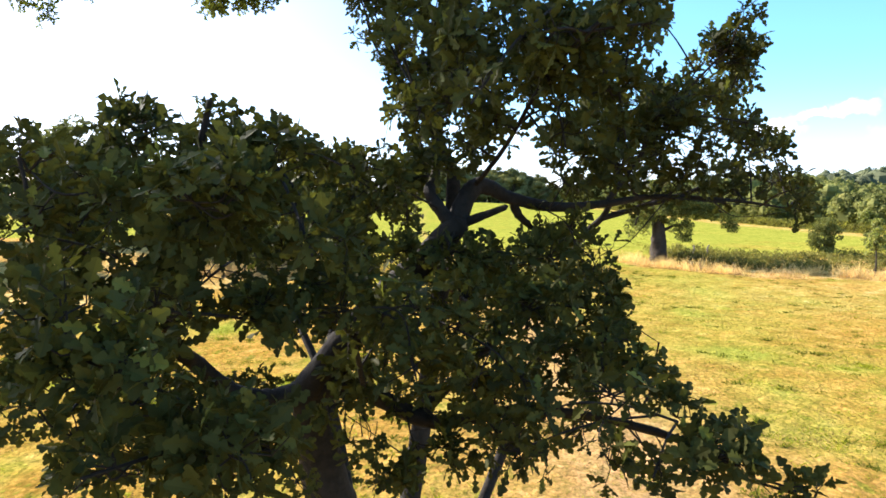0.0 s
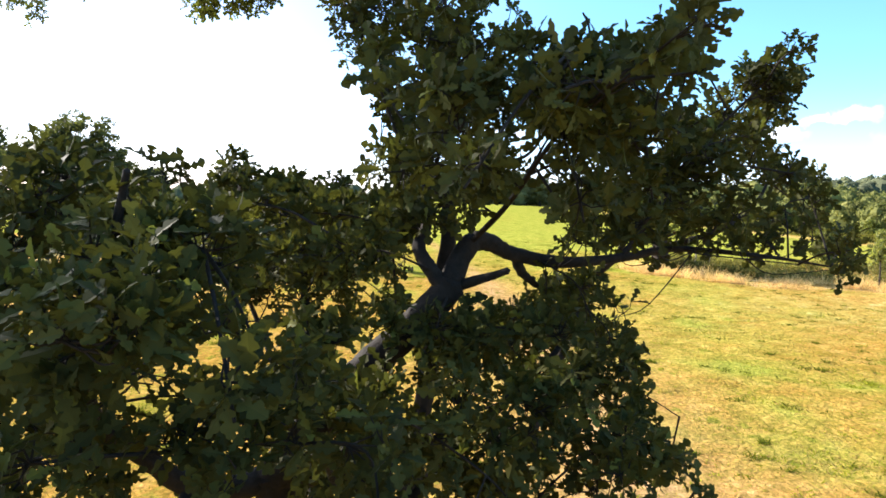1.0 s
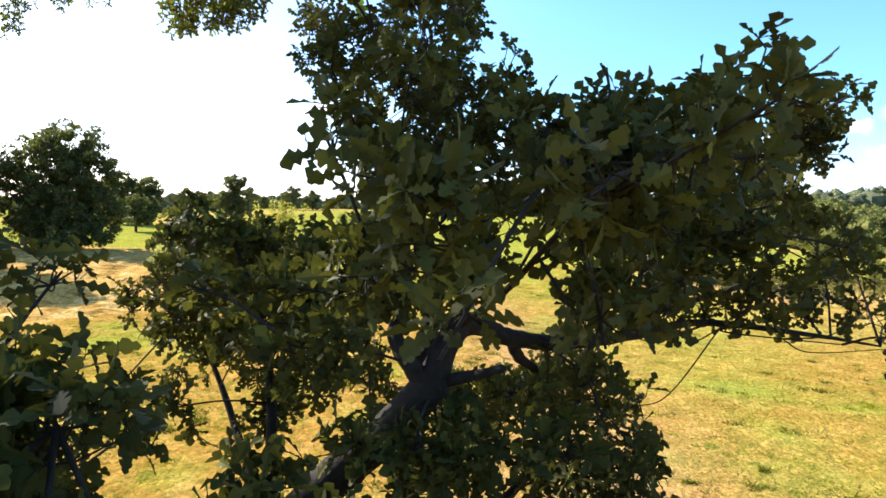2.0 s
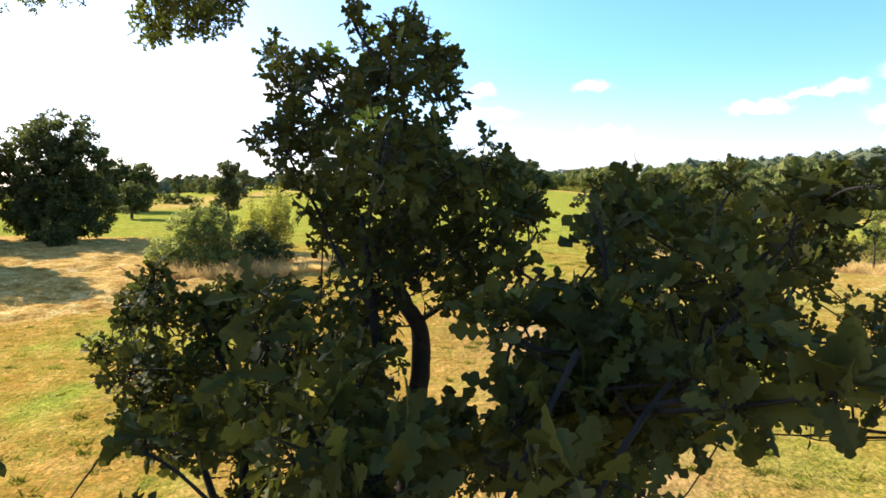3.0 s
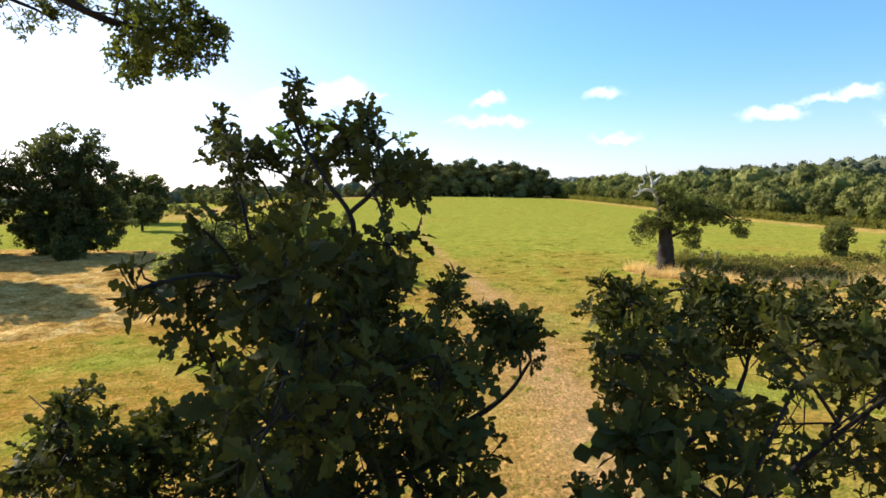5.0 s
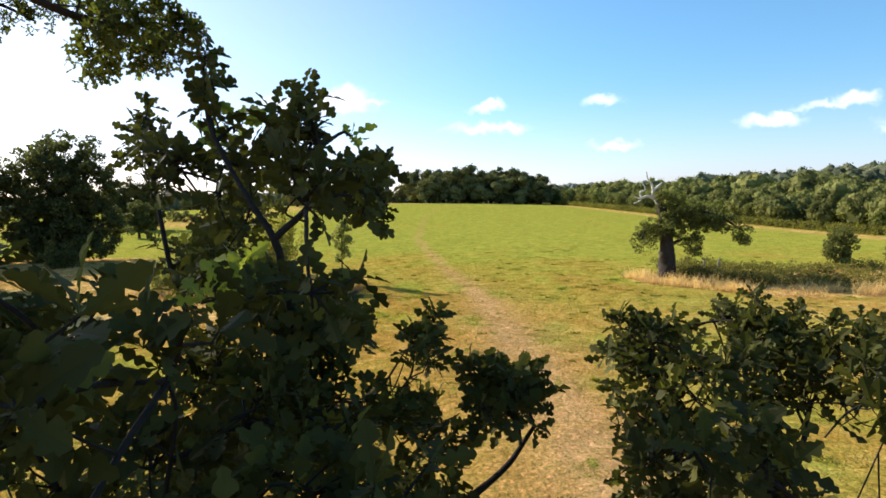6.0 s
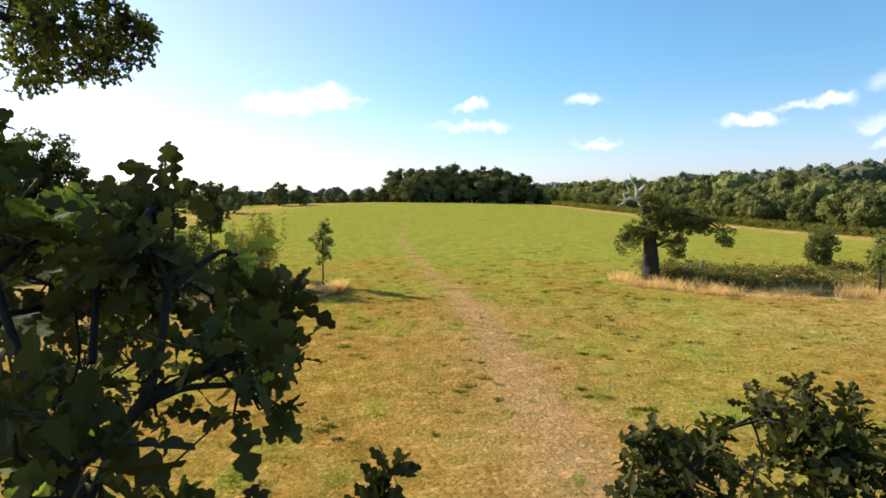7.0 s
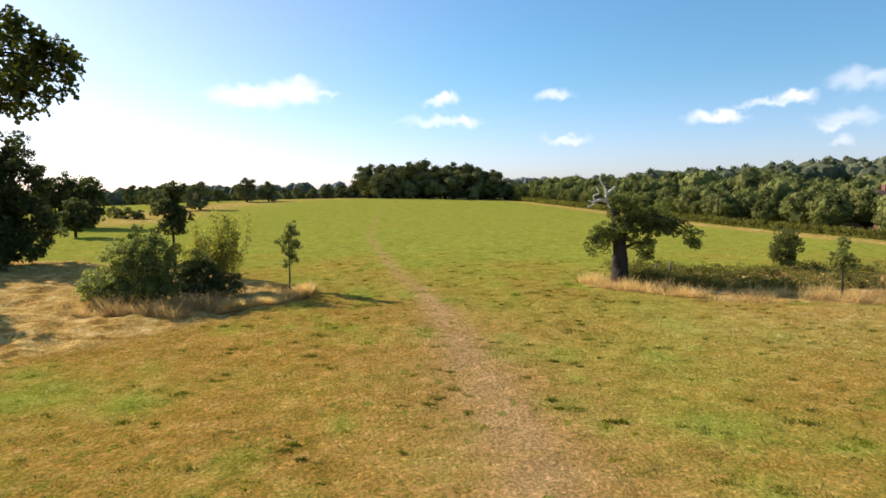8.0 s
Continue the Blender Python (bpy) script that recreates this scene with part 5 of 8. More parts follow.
twig([(-0.14, 3.61, 4.73), (-0.16, 3.57, 4.67), (-0.18, 3.54, 4.6), (-0.11, 3.5, 4.56)], [
    (-0.08, 3.49, 4.54), (-0.27, 3.67, 4.58), (-0.2, 3.46, 4.68),
], 0.1, 7, 1)
twig([(0.94, 4.15, 5.7), (0.91, 4.07, 5.72), (0.88, 3.98, 5.73), (0.92, 3.93, 5.75)], [
    (0.83, 4.04, 5.7), (0.93, 3.91, 5.76),
], 0.1, 7, 1)
twig([(1.22, 3.8, 5.55), (1.14, 3.79, 5.6), (1.07, 3.79, 5.63), (1.07, 3.79, 5.63)], [
    (1.07, 3.79, 5.63),
], 0.1, 7, 1)
twig([(1.61, 5.2, 6.04), (1.6, 5.3, 6.09), (1.6, 5.4, 6.12), (1.54, 5.43, 6.13)], [
    (1.68, 5.36, 6.11), (1.52, 5.44, 6.14),
], 0.06, 4, 0.97)
twig([(3.19, 5.7, 5.82), (3.27, 5.76, 5.84), (3.35, 5.82, 5.85), (3.38, 5.86, 5.85)], [
    (3.27, 5.91, 5.83), (3.4, 5.88, 5.85), (3.37, 5.68, 5.87),
], 0.1, 7, 1)
twig([(2.6, 4.39, 5.38), (2.61, 4.5, 5.43), (2.62, 4.61, 5.46), (2.65, 4.63, 5.49)], [
    (2.58, 4.58, 5.41), (2.66, 4.64, 5.51),
], 0.06, 4, 0.97)
twig([(2.76, 5.41, 5.47), (2.77, 5.31, 5.52), (2.77, 5.21, 5.55), (2.92, 5.2, 5.6)], [
    (2.73, 5.22, 5.51), (2.6, 5.22, 5.52), (2.99, 5.2, 5.62),
], 0.1, 5, 1)
twig([(1.34, 5.11, 5.82), (1.37, 5.01, 5.81), (1.4, 4.92, 5.79), (1.4, 4.92, 5.79)], [
    (1.4, 4.92, 5.79),
], 0.1, 7, 1)
twig([(1.35, 3.18, 5.98), (1.3, 3.2, 5.98), (1.25, 3.21, 5.99), (1.23, 3.15, 5.9)], [
    (1.23, 3.12, 5.87), (1.27, 3.3, 6.03), (1.25, 3.21, 6.06),
], 0.035, 3, 0.9)
twig([(2.11, 4.5, 5.4), (2.1, 4.59, 5.41), (2.09, 4.69, 5.42), (2.09, 4.69, 5.42)], [
    (2.09, 4.69, 5.42),
], 0.1, 5, 1)
twig([(2.13, 5.43, 5.82), (2.2, 5.5, 5.8), (2.28, 5.56, 5.76), (2.28, 5.56, 5.76)], [
    (2.28, 5.56, 5.76),
], 0.1, 7, 1)
twig([(0.6, 4.42, 6.38), (0.57, 4.55, 6.39), (0.55, 4.69, 6.38), (0.53, 4.75, 6.41)], [
    (0.5, 4.6, 6.4),
], 0.1, 7, 1)
twig([(0.25, 5.08, 4.03), (0.31, 5.07, 4.12), (0.38, 5.06, 4.19), (0.38, 5.06, 4.19)], [
    (0.38, 5.06, 4.19),
], 0.1, 8, 1.06)
twig([(1.92, 5.54, 4.98), (1.92, 5.63, 5.04), (1.92, 5.72, 5.09), (1.92, 5.72, 5.09)], [
    (1.92, 5.72, 5.09),
], 0.1, 7, 1)
twig([(2.11, 5.48, 5.9), (2.06, 5.37, 5.94), (2, 5.27, 5.95), (1.97, 5.23, 5.92)], [
    (2.13, 5.22, 5.9), (1.96, 5.21, 5.91), (1.93, 5.39, 6.05),
], 0.1, 7, 1)
twig([(1.31, 3.49, 5.72), (1.36, 3.45, 5.64), (1.41, 3.41, 5.55), (1.41, 3.41, 5.55)], [
    (1.41, 3.41, 5.55),
], 0.06, 4, 0.97)
twig([(2.03, 4.26, 5.74), (2.1, 4.27, 5.81), (2.18, 4.28, 5.87), (2.18, 4.28, 5.87)], [
    (2.18, 4.28, 5.87),
], 0.1, 5, 1)
twig([(1.72, 4.75, 5), (1.67, 4.66, 5.09), (1.62, 4.57, 5.16), (1.61, 4.51, 5.17)], [
    (1.62, 4.66, 5.16), (1.61, 4.48, 5.17),
], 0.1, 7, 1)
twig([(1.71, 3.58, 5.83), (1.72, 3.55, 5.97), (1.73, 3.52, 6.09), (1.69, 3.54, 6.1)], [
    (1.79, 3.48, 6.06), (1.67, 3.56, 6.11),
], 0.1, 5, 1)
twig([(-0.18, 5.22, 5.74), (-0.17, 5.11, 5.71), (-0.17, 4.99, 5.66), (-0.22, 4.97, 5.68)], [
    (-0.11, 5.01, 5.61), (-0.23, 4.96, 5.7),
], 0.1, 8, 1.06)
twig([(2.64, 4.39, 5.37), (2.66, 4.45, 5.51), (2.68, 4.51, 5.63), (2.78, 4.5, 5.66)], [
    (2.54, 4.51, 5.59), (2.82, 4.5, 5.67),
], 0.1, 5, 1)
twig([(1.45, 3.1, 5.92), (1.57, 3.1, 5.94), (1.68, 3.1, 5.95), (1.68, 3.1, 5.95)], [
    (1.68, 3.1, 5.95),
], 0.06, 4, 0.97)
twig([(1.74, 3.31, 4.59), (1.78, 3.31, 4.67), (1.82, 3.31, 4.74), (1.82, 3.31, 4.74)], [
    (1.82, 3.31, 4.74),
], 0.035, 3, 0.9)
twig([(2, 3, 4.45), (2.11, 2.96, 4.43), (2.22, 2.91, 4.4), (2.22, 2.91, 4.4)], [
    (2.22, 2.91, 4.4),
], 0.1, 7, 1)
twig([(0.72, 5.1, 6.05), (0.73, 5.03, 6.17), (0.75, 4.95, 6.26), (0.8, 5.07, 6.42)], [
    (0.73, 4.84, 6.1), (0.63, 4.81, 6.17), (0.81, 5.05, 6.29),
], 0.1, 7, 1)
twig([(2, 3, 4.45), (1.86, 2.86, 4.58), (1.73, 2.72, 4.67), (1.69, 2.65, 4.64)], [
    (1.82, 2.87, 4.57), (1.67, 2.63, 4.63), (1.79, 2.58, 4.68), (1.75, 2.65, 4.72), (1.62, 2.87, 4.78),
], 0.1, 7, 1, close=True)
twig([(-0.31, 5.26, 5.8), (-0.3, 5.29, 5.78), (-0.28, 5.32, 5.75), (-0.28, 5.32, 5.75)], [
    (-0.28, 5.32, 5.75),
], 0.06, 5, 1.03)
twig([(2.52, 6.12, 6.18), (2.35, 6.04, 6.14), (2.19, 5.97, 6.08), (2.11, 5.98, 6.08)], [
    (2.34, 6.05, 6.02), (2.17, 6.02, 6.08), (2.08, 5.99, 6.08), (2.17, 5.82, 6.13),
], 0.1, 7, 1)
twig([(0.86, 3.37, 5.72), (0.94, 3.21, 5.78), (1.02, 3.05, 5.81), (1.04, 2.97, 5.87)], [
    (0.91, 3.18, 5.62), (1.07, 2.93, 5.72), (1.15, 3.18, 5.81), (1.02, 3.03, 5.88), (1.04, 2.93, 5.89), (0.91, 3.05, 5.93),
], 0.1, 7, 1)
twig([(1.45, 3.1, 5.92), (1.55, 3.15, 6), (1.65, 3.2, 6.06), (1.65, 3.2, 6.06)], [
    (1.65, 3.2, 6.06),
], 0.1, 5, 1)
twig([(1.06, 4.69, 6.69), (1.09, 4.56, 6.67), (1.12, 4.42, 6.62), (1.13, 4.41, 6.53)], [
    (1.13, 4.41, 6.49), (1.1, 4.44, 6.75),
], 0.1, 7, 1)
twig([(0.46, 5.47, 6.82), (0.58, 5.5, 6.78), (0.69, 5.52, 6.71), (0.68, 5.62, 6.68)], [
    (0.72, 5.53, 6.66), (0.68, 5.66, 6.67), (0.68, 5.39, 6.79),
], 0.1, 5, 1)
twig([(0.98, 5.13, 4.88), (0.87, 5, 4.95), (0.75, 4.88, 5), (0.71, 4.83, 5.02)], [
    (0.8, 4.94, 4.98), (0.69, 4.81, 5.03),
], 0.1, 7, 1)
twig([(0.94, 4.29, 6.32), (1.01, 4.41, 6.33), (1.08, 4.52, 6.31), (1.15, 4.54, 6.26)], [
    (1.18, 4.55, 6.23), (1.04, 4.53, 6.28), (1.03, 4.48, 6.42),
], 0.1, 7, 1)
twig([(-0.41, 5.78, 5.17), (-0.29, 5.78, 5.23), (-0.18, 5.77, 5.27), (-0.18, 5.77, 5.27)], [
    (-0.18, 5.77, 5.27),
], 0.1, 8, 1.06)
twig([(1.88, 5.6, 4.78), (1.76, 5.67, 4.84), (1.65, 5.75, 4.87), (1.65, 5.75, 4.87)], [
    (1.65, 5.75, 4.87),
], 0.1, 7, 1)
twig([(0.46, 5.47, 6.82), (0.57, 5.46, 6.83), (0.69, 5.45, 6.82), (0.69, 5.45, 6.82)], [
    (0.69, 5.45, 6.82),
], 0.06, 4, 0.97)
twig([(1.36, 3.31, 5.82), (1.39, 3.25, 5.7), (1.41, 3.19, 5.56), (1.41, 3.19, 5.56)], [
    (1.41, 3.19, 5.56),
], 0.1, 7, 1)
twig([(1.48, 4.8, 4.99), (1.42, 4.94, 4.96), (1.37, 5.09, 4.9), (1.31, 5.11, 4.93)], [
    (1.46, 5.06, 4.87), (1.28, 5.12, 4.93),
], 0.1, 8, 1.02)
twig([(0.39, 4.83, 5.28), (0.42, 4.93, 5.39), (0.44, 5.03, 5.48), (0.36, 5.06, 5.55)], [
    (0.55, 4.98, 5.38), (0.33, 5.07, 5.58),
], 0.1, 8, 1.06)
twig([(1.45, 3.1, 5.92), (1.37, 2.98, 5.9), (1.29, 2.86, 5.86), (1.29, 2.86, 5.86)], [
    (1.29, 2.86, 5.86),
], 0.1, 7, 1)
twig([(1.01, 3.73, 5.14), (1.19, 3.72, 5.15), (1.38, 3.7, 5.12), (1.47, 3.69, 5.13)], [
    (1.21, 3.76, 5.07), (1.51, 3.69, 5.13), (1.42, 3.64, 5.17),
], 0.1, 8, 1.02)
twig([(2.01, 5.42, 5.46), (1.94, 5.29, 5.46), (1.87, 5.16, 5.44), (1.87, 5.09, 5.46)], [
    (1.87, 5.27, 5.42), (1.87, 5.05, 5.47),
], 0.1, 7, 1)
twig([(0.06, 3.08, 4.49), (0.1, 3.08, 4.59), (0.15, 3.08, 4.68), (0.15, 3.08, 4.68)], [
    (0.15, 3.08, 4.68),
], 0.1, 7, 1)
twig([(0.52, 2.9, 5), (0.69, 2.84, 5.03), (0.86, 2.78, 5.04), (0.91, 2.66, 4.9)], [
    (0.93, 2.61, 4.84), (0.88, 2.88, 5), (0.99, 2.74, 5.05), (0.74, 2.78, 5.06), (0.74, 2.88, 5.26),
], 0.1, 7, 1, close=True)
twig([(1.19, 5.22, 5.79), (1.25, 5.38, 5.89), (1.31, 5.53, 5.96), (1.31, 5.65, 5.94)], [
    (1.38, 5.47, 5.81), (1.31, 5.71, 5.93), (1.21, 5.46, 6.01),
], 0.1, 7, 1)
twig([(1.93, 5.43, 5.01), (1.82, 5.37, 5.06), (1.7, 5.31, 5.09), (1.7, 5.31, 5.09)], [
    (1.7, 5.31, 5.09),
], 0.1, 7, 1)
twig([(1.87, 4.2, 5.73), (1.83, 4.08, 5.63), (1.79, 3.96, 5.5), (1.81, 3.9, 5.55)], [
    (1.76, 4.04, 5.44), (1.82, 3.87, 5.57),
], 0.1, 7, 1)
twig([(0.08, 3.09, 4.48), (0.14, 3.08, 4.61), (0.21, 3.06, 4.72), (0.21, 3.06, 4.72)], [
    (0.21, 3.06, 4.72),
], 0.06, 4, 0.97)
twig([(1.45, 3.79, 5.94), (1.39, 3.77, 6), (1.32, 3.74, 6.05), (1.32, 3.74, 6.05)], [
    (1.32, 3.74, 6.05),
], 0.035, 3, 0.9)
twig([(-0.5, 3.2, 5.5), (-0.59, 3.4, 5.54), (-0.68, 3.61, 5.55), (-0.69, 3.71, 5.56)], [
    (-0.68, 3.47, 5.55), (-0.69, 3.75, 5.56),
], 0.1, 7, 1)
twig([(0.97, 5.1, 4.74), (0.93, 5.26, 4.73), (0.89, 5.42, 4.7), (0.89, 5.42, 4.7)], [
    (0.89, 5.42, 4.7),
], 0.1, 7, 1)
twig([(0.38, 4.34, 4.36), (0.17, 4.3, 4.36), (-0.04, 4.25, 4.34), (-0.1, 4.29, 4.32)], [
    (0.06, 4.24, 4.31), (-0.12, 4.31, 4.32), (-0.11, 4.29, 4.35), (0, 4.17, 4.36),
], 0.1, 7, 1)
twig([(0.2, 2.95, 5.4), (0.09, 2.81, 5.4), (-0.03, 2.67, 5.37), (-0.19, 2.77, 5.44)], [
    (-0.2, 2.76, 5.27), (0.18, 2.52, 5.29), (0.15, 2.57, 5.37), (-0.02, 2.69, 5.45), (-0.26, 2.81, 5.47),
], 0.1, 7, 1, close=True)
twig([(0.17, 3.1, 5.43), (0.31, 3.14, 5.43), (0.45, 3.17, 5.4), (0.45, 3.17, 5.4)], [
    (0.45, 3.17, 5.4),
], 0.1, 7, 1)
twig([(0.47, 2.84, 5.47), (0.44, 2.66, 5.42), (0.41, 2.49, 5.35), (0.41, 2.4, 5.36)], [
    (0.25, 2.54, 5.22), (0.35, 2.51, 5.26), (0.55, 2.41, 5.31), (0.41, 2.36, 5.37), (0.28, 2.54, 5.38), (0.45, 2.57, 5.39), (0.57, 2.4, 5.44), (0.44, 2.59, 5.47),
], 0.1, 7, 1, close=True)
twig([(2.76, 5.35, 6.05), (2.64, 5.26, 6.08), (2.51, 5.16, 6.09), (2.44, 5.15, 6.02)], [
    (2.54, 5.12, 6.2),
], 0.1, 7, 1)
twig([(2.85, 4.4, 5.34), (2.95, 4.54, 5.38), (3.06, 4.67, 5.38), (3.06, 4.67, 5.38)], [
    (3.06, 4.67, 5.38),
], 0.1, 7, 1)
twig([(0.73, 5.05, 5.72), (0.8, 4.92, 5.72), (0.87, 4.79, 5.7), (0.87, 4.79, 5.7)], [
    (0.87, 4.79, 5.7),
], 0.1, 7, 1)
twig([(1.19, 4.19, 6.05), (1.23, 4.2, 5.97), (1.27, 4.21, 5.87), (1.27, 4.21, 5.87)], [
    (1.27, 4.21, 5.87),
], 0.035, 3, 0.9)
twig([(0.99, 4.48, 6.04), (1.02, 4.57, 6), (1.05, 4.66, 5.95), (1.05, 4.66, 5.95)], [
    (1.05, 4.66, 5.95),
], 0.1, 7, 1)
twig([(-0.04, 3.33, 4.94), (0.12, 3.42, 4.95), (0.28, 3.51, 4.92), (0.29, 3.56, 4.9)], [
    (0.29, 3.58, 4.89), (0.28, 3.44, 4.95),
], 0.1, 7, 1)
twig([(3.08, 5.6, 5.68), (3.22, 5.54, 5.6), (3.36, 5.47, 5.49), (3.36, 5.47, 5.49)], [
    (3.36, 5.47, 5.49),
], 0.06, 4, 0.97)
twig([(0.42, 4.81, 5.29), (0.31, 4.69, 5.31), (0.19, 4.56, 5.3), (0.23, 4.45, 5.32)], [
    (0.11, 4.57, 5.2), (0.24, 4.41, 5.33), (0.22, 4.71, 5.37),
], 0.1, 8, 1.06)
twig([(2.67, 4.36, 5.35), (2.68, 4.2, 5.41), (2.69, 4.03, 5.44), (2.69, 4.03, 5.44)], [
    (2.69, 4.03, 5.44),
], 0.1, 7, 1)
twig([(-0.29, 6.05, 5.4), (-0.27, 6.07, 5.28), (-0.25, 6.09, 5.14), (-0.25, 6.09, 5.14)], [
    (-0.25, 6.09, 5.14),
], 0.1, 8, 1.06)
twig([(2.01, 5.42, 5.46), (1.91, 5.33, 5.47), (1.81, 5.24, 5.46), (1.81, 5.24, 5.46)], [
    (1.81, 5.24, 5.46),
], 0.06, 4, 0.97)
twig([(-0.23, 3.32, 5.45), (-0.18, 3.3, 5.54), (-0.13, 3.28, 5.61), (-0.16, 3.39, 5.64)], [
    (-0.08, 3.17, 5.56), (-0.14, 3.23, 5.62), (-0.17, 3.43, 5.66),
], 0.1, 7, 1)
twig([(2.32, 4.41, 6.07), (2.21, 4.36, 6.2), (2.11, 4.31, 6.29), (2.11, 4.31, 6.29)], [
    (2.11, 4.31, 6.29),
], 0.06, 4, 0.97)
twig([(0.4, 2.82, 5.01), (0.28, 2.68, 5.05), (0.16, 2.55, 5.07), (0.05, 2.49, 5.03)], [
    (0.01, 2.46, 5.02), (0.17, 2.72, 5.05), (0.29, 2.46, 5.13),
], 0.1, 7, 1, close=True)
twig([(1.24, 5.07, 6.3), (1.27, 5.18, 6.29), (1.3, 5.3, 6.25), (1.29, 5.32, 6.23)], [
    (1.28, 5.34, 6.22), (1.31, 5.26, 6.28),
], 0.035, 3, 0.9)
twig([(2.53, 6.09, 6.18), (2.39, 6.01, 6.18), (2.25, 5.93, 6.15), (2.25, 5.93, 6.15)], [
    (2.25, 5.93, 6.15),
], 0.06, 4, 0.97)
twig([(1.91, 5.44, 4.87), (2, 5.34, 4.84), (2.09, 5.25, 4.78), (2.09, 5.25, 4.78)], [
    (2.09, 5.25, 4.78),
], 0.1, 8, 1.02)
twig([(2.5, 4.4, 6.2), (2.45, 4.21, 6.24), (2.41, 4.02, 6.25), (2.41, 4.02, 6.25)], [
    (2.41, 4.02, 6.25),
], 0.06, 4, 0.97)
twig([(0.04, 3.06, 5.1), (-0.1, 2.96, 5.2), (-0.25, 2.86, 5.26), (-0.26, 2.87, 5.31)], [
    (-0.24, 2.84, 5.19), (-0.26, 2.88, 5.33),
], 0.1, 7, 1)
twig([(0.79, 4.27, 6.49), (0.78, 4.2, 6.56), (0.76, 4.14, 6.61), (0.76, 4.14, 6.61)], [
    (0.76, 4.14, 6.61),
], 0.035, 3, 0.9)
twig([(0.98, 4.19, 6.47), (0.99, 4.04, 6.43), (0.99, 3.9, 6.36), (0.99, 3.77, 6.3)], [
    (1.11, 3.94, 6.23), (0.88, 3.95, 6.25), (0.99, 3.71, 6.28), (0.93, 3.9, 6.55),
], 0.1, 7, 1)
twig([(0.38, 5.64, 6.87), (0.43, 5.73, 6.75), (0.49, 5.81, 6.59), (0.49, 5.81, 6.59)], [
    (0.49, 5.81, 6.59),
], 0.1, 5, 1)
twig([(0.79, 4.31, 5.35), (0.8, 4.34, 5.18), (0.81, 4.37, 4.99), (0.81, 4.37, 4.99)], [
    (0.81, 4.37, 4.99),
], 0.1, 8, 1.06)
twig([(1.7, 3.41, 4.5), (1.82, 3.51, 4.36), (1.93, 3.6, 4.2), (1.93, 3.6, 4.2)], [
    (1.93, 3.6, 4.2),
], 0.1, 7, 1)
twig([(0.38, 4.34, 4.36), (0.25, 4.48, 4.28), (0.12, 4.62, 4.17), (0.12, 4.62, 4.17)], [
    (0.12, 4.62, 4.17),
], 0.1, 7, 1)
twig([(2.69, 4.64, 6.18), (2.67, 4.76, 6.03), (2.65, 4.87, 5.84), (2.64, 4.94, 5.77)], [
    (2.64, 4.97, 5.74), (2.76, 4.81, 5.78), (2.55, 4.83, 6),
], 0.06, 4, 0.97)
twig([(3.17, 5.69, 5.8), (3.34, 5.7, 5.68), (3.51, 5.71, 5.53), (3.51, 5.71, 5.53)], [
    (3.51, 5.71, 5.53),
], 0.1, 5, 1)
twig([(2.85, 4.4, 5.34), (2.87, 4.56, 5.54), (2.89, 4.71, 5.7), (2.89, 4.77, 5.7)], [
    (2.9, 4.8, 5.69), (2.88, 4.62, 5.71),
], 0.1, 5, 1)
twig([(3.19, 5.7, 5.82), (3.34, 5.86, 5.82), (3.5, 6.02, 5.79), (3.5, 6.02, 5.79)], [
    (3.5, 6.02, 5.79),
], 0.1, 7, 1)
twig([(1.69, 3.57, 5.83), (1.71, 3.58, 5.73), (1.73, 3.59, 5.63), (1.73, 3.59, 5.63)], [
    (1.73, 3.59, 5.63),
], 0.06, 4, 0.97)
twig([(2.17, 4.7, 5.96), (2.11, 4.82, 6.06), (2.05, 4.95, 6.13), (2.01, 5.04, 6.18)], [
    (1.99, 4.96, 6.04), (2.18, 4.93, 6.08), (2, 5.07, 6.21), (2.03, 4.83, 6.22),
], 0.1, 7, 1)
twig([(2.19, 4.65, 5.98), (2.03, 4.61, 6.12), (1.87, 4.57, 6.22), (1.81, 4.56, 6.2)], [
    (1.78, 4.56, 6.2), (1.96, 4.58, 6.24),
], 0.1, 7, 1)
twig([(0.48, 2.83, 5.48), (0.57, 2.76, 5.39), (0.66, 2.69, 5.27), (0.72, 2.71, 5.26)], [
    (0.75, 2.72, 5.25), (0.57, 2.66, 5.28),
], 0.06, 4, 0.97, close=True)
twig([(0.29, 4.79, 4.92), (0.13, 4.64, 4.97), (-0.03, 4.49, 4.98), (-0.03, 4.49, 4.98)], [
    (-0.03, 4.49, 4.98),
], 0.1, 8, 1.06)
twig([(-0.1, 2.96, 4.77), (-0.09, 2.81, 4.76), (-0.08, 2.67, 4.73), (-0.11, 2.64, 4.81)], [
    (-0.05, 2.7, 4.61), (-0.12, 2.64, 4.85),
], 0.1, 7, 1, close=True)
twig([(0.39, 4.84, 3.57), (0.36, 5.05, 3.51), (0.33, 5.26, 3.41), (0.33, 5.26, 3.41)], [
    (0.33, 5.26, 3.41),
], 0.1, 7, 1)
twig([(2.01, 4.04, 5.82), (2.1, 4.03, 5.86), (2.18, 4.03, 5.88), (2.18, 4.03, 5.88)], [
    (2.18, 4.03, 5.88),
], 0.06, 4, 0.97)
twig([(1.19, 3.64, 4.72), (1.26, 3.49, 4.85), (1.32, 3.34, 4.95), (1.43, 3.39, 4.99)], [
    (1.17, 3.26, 4.83), (1.35, 3.34, 4.84), (1.48, 3.41, 5), (1.33, 3.34, 5.02), (1.28, 3.35, 5.05),
], 0.1, 8, 1.02)
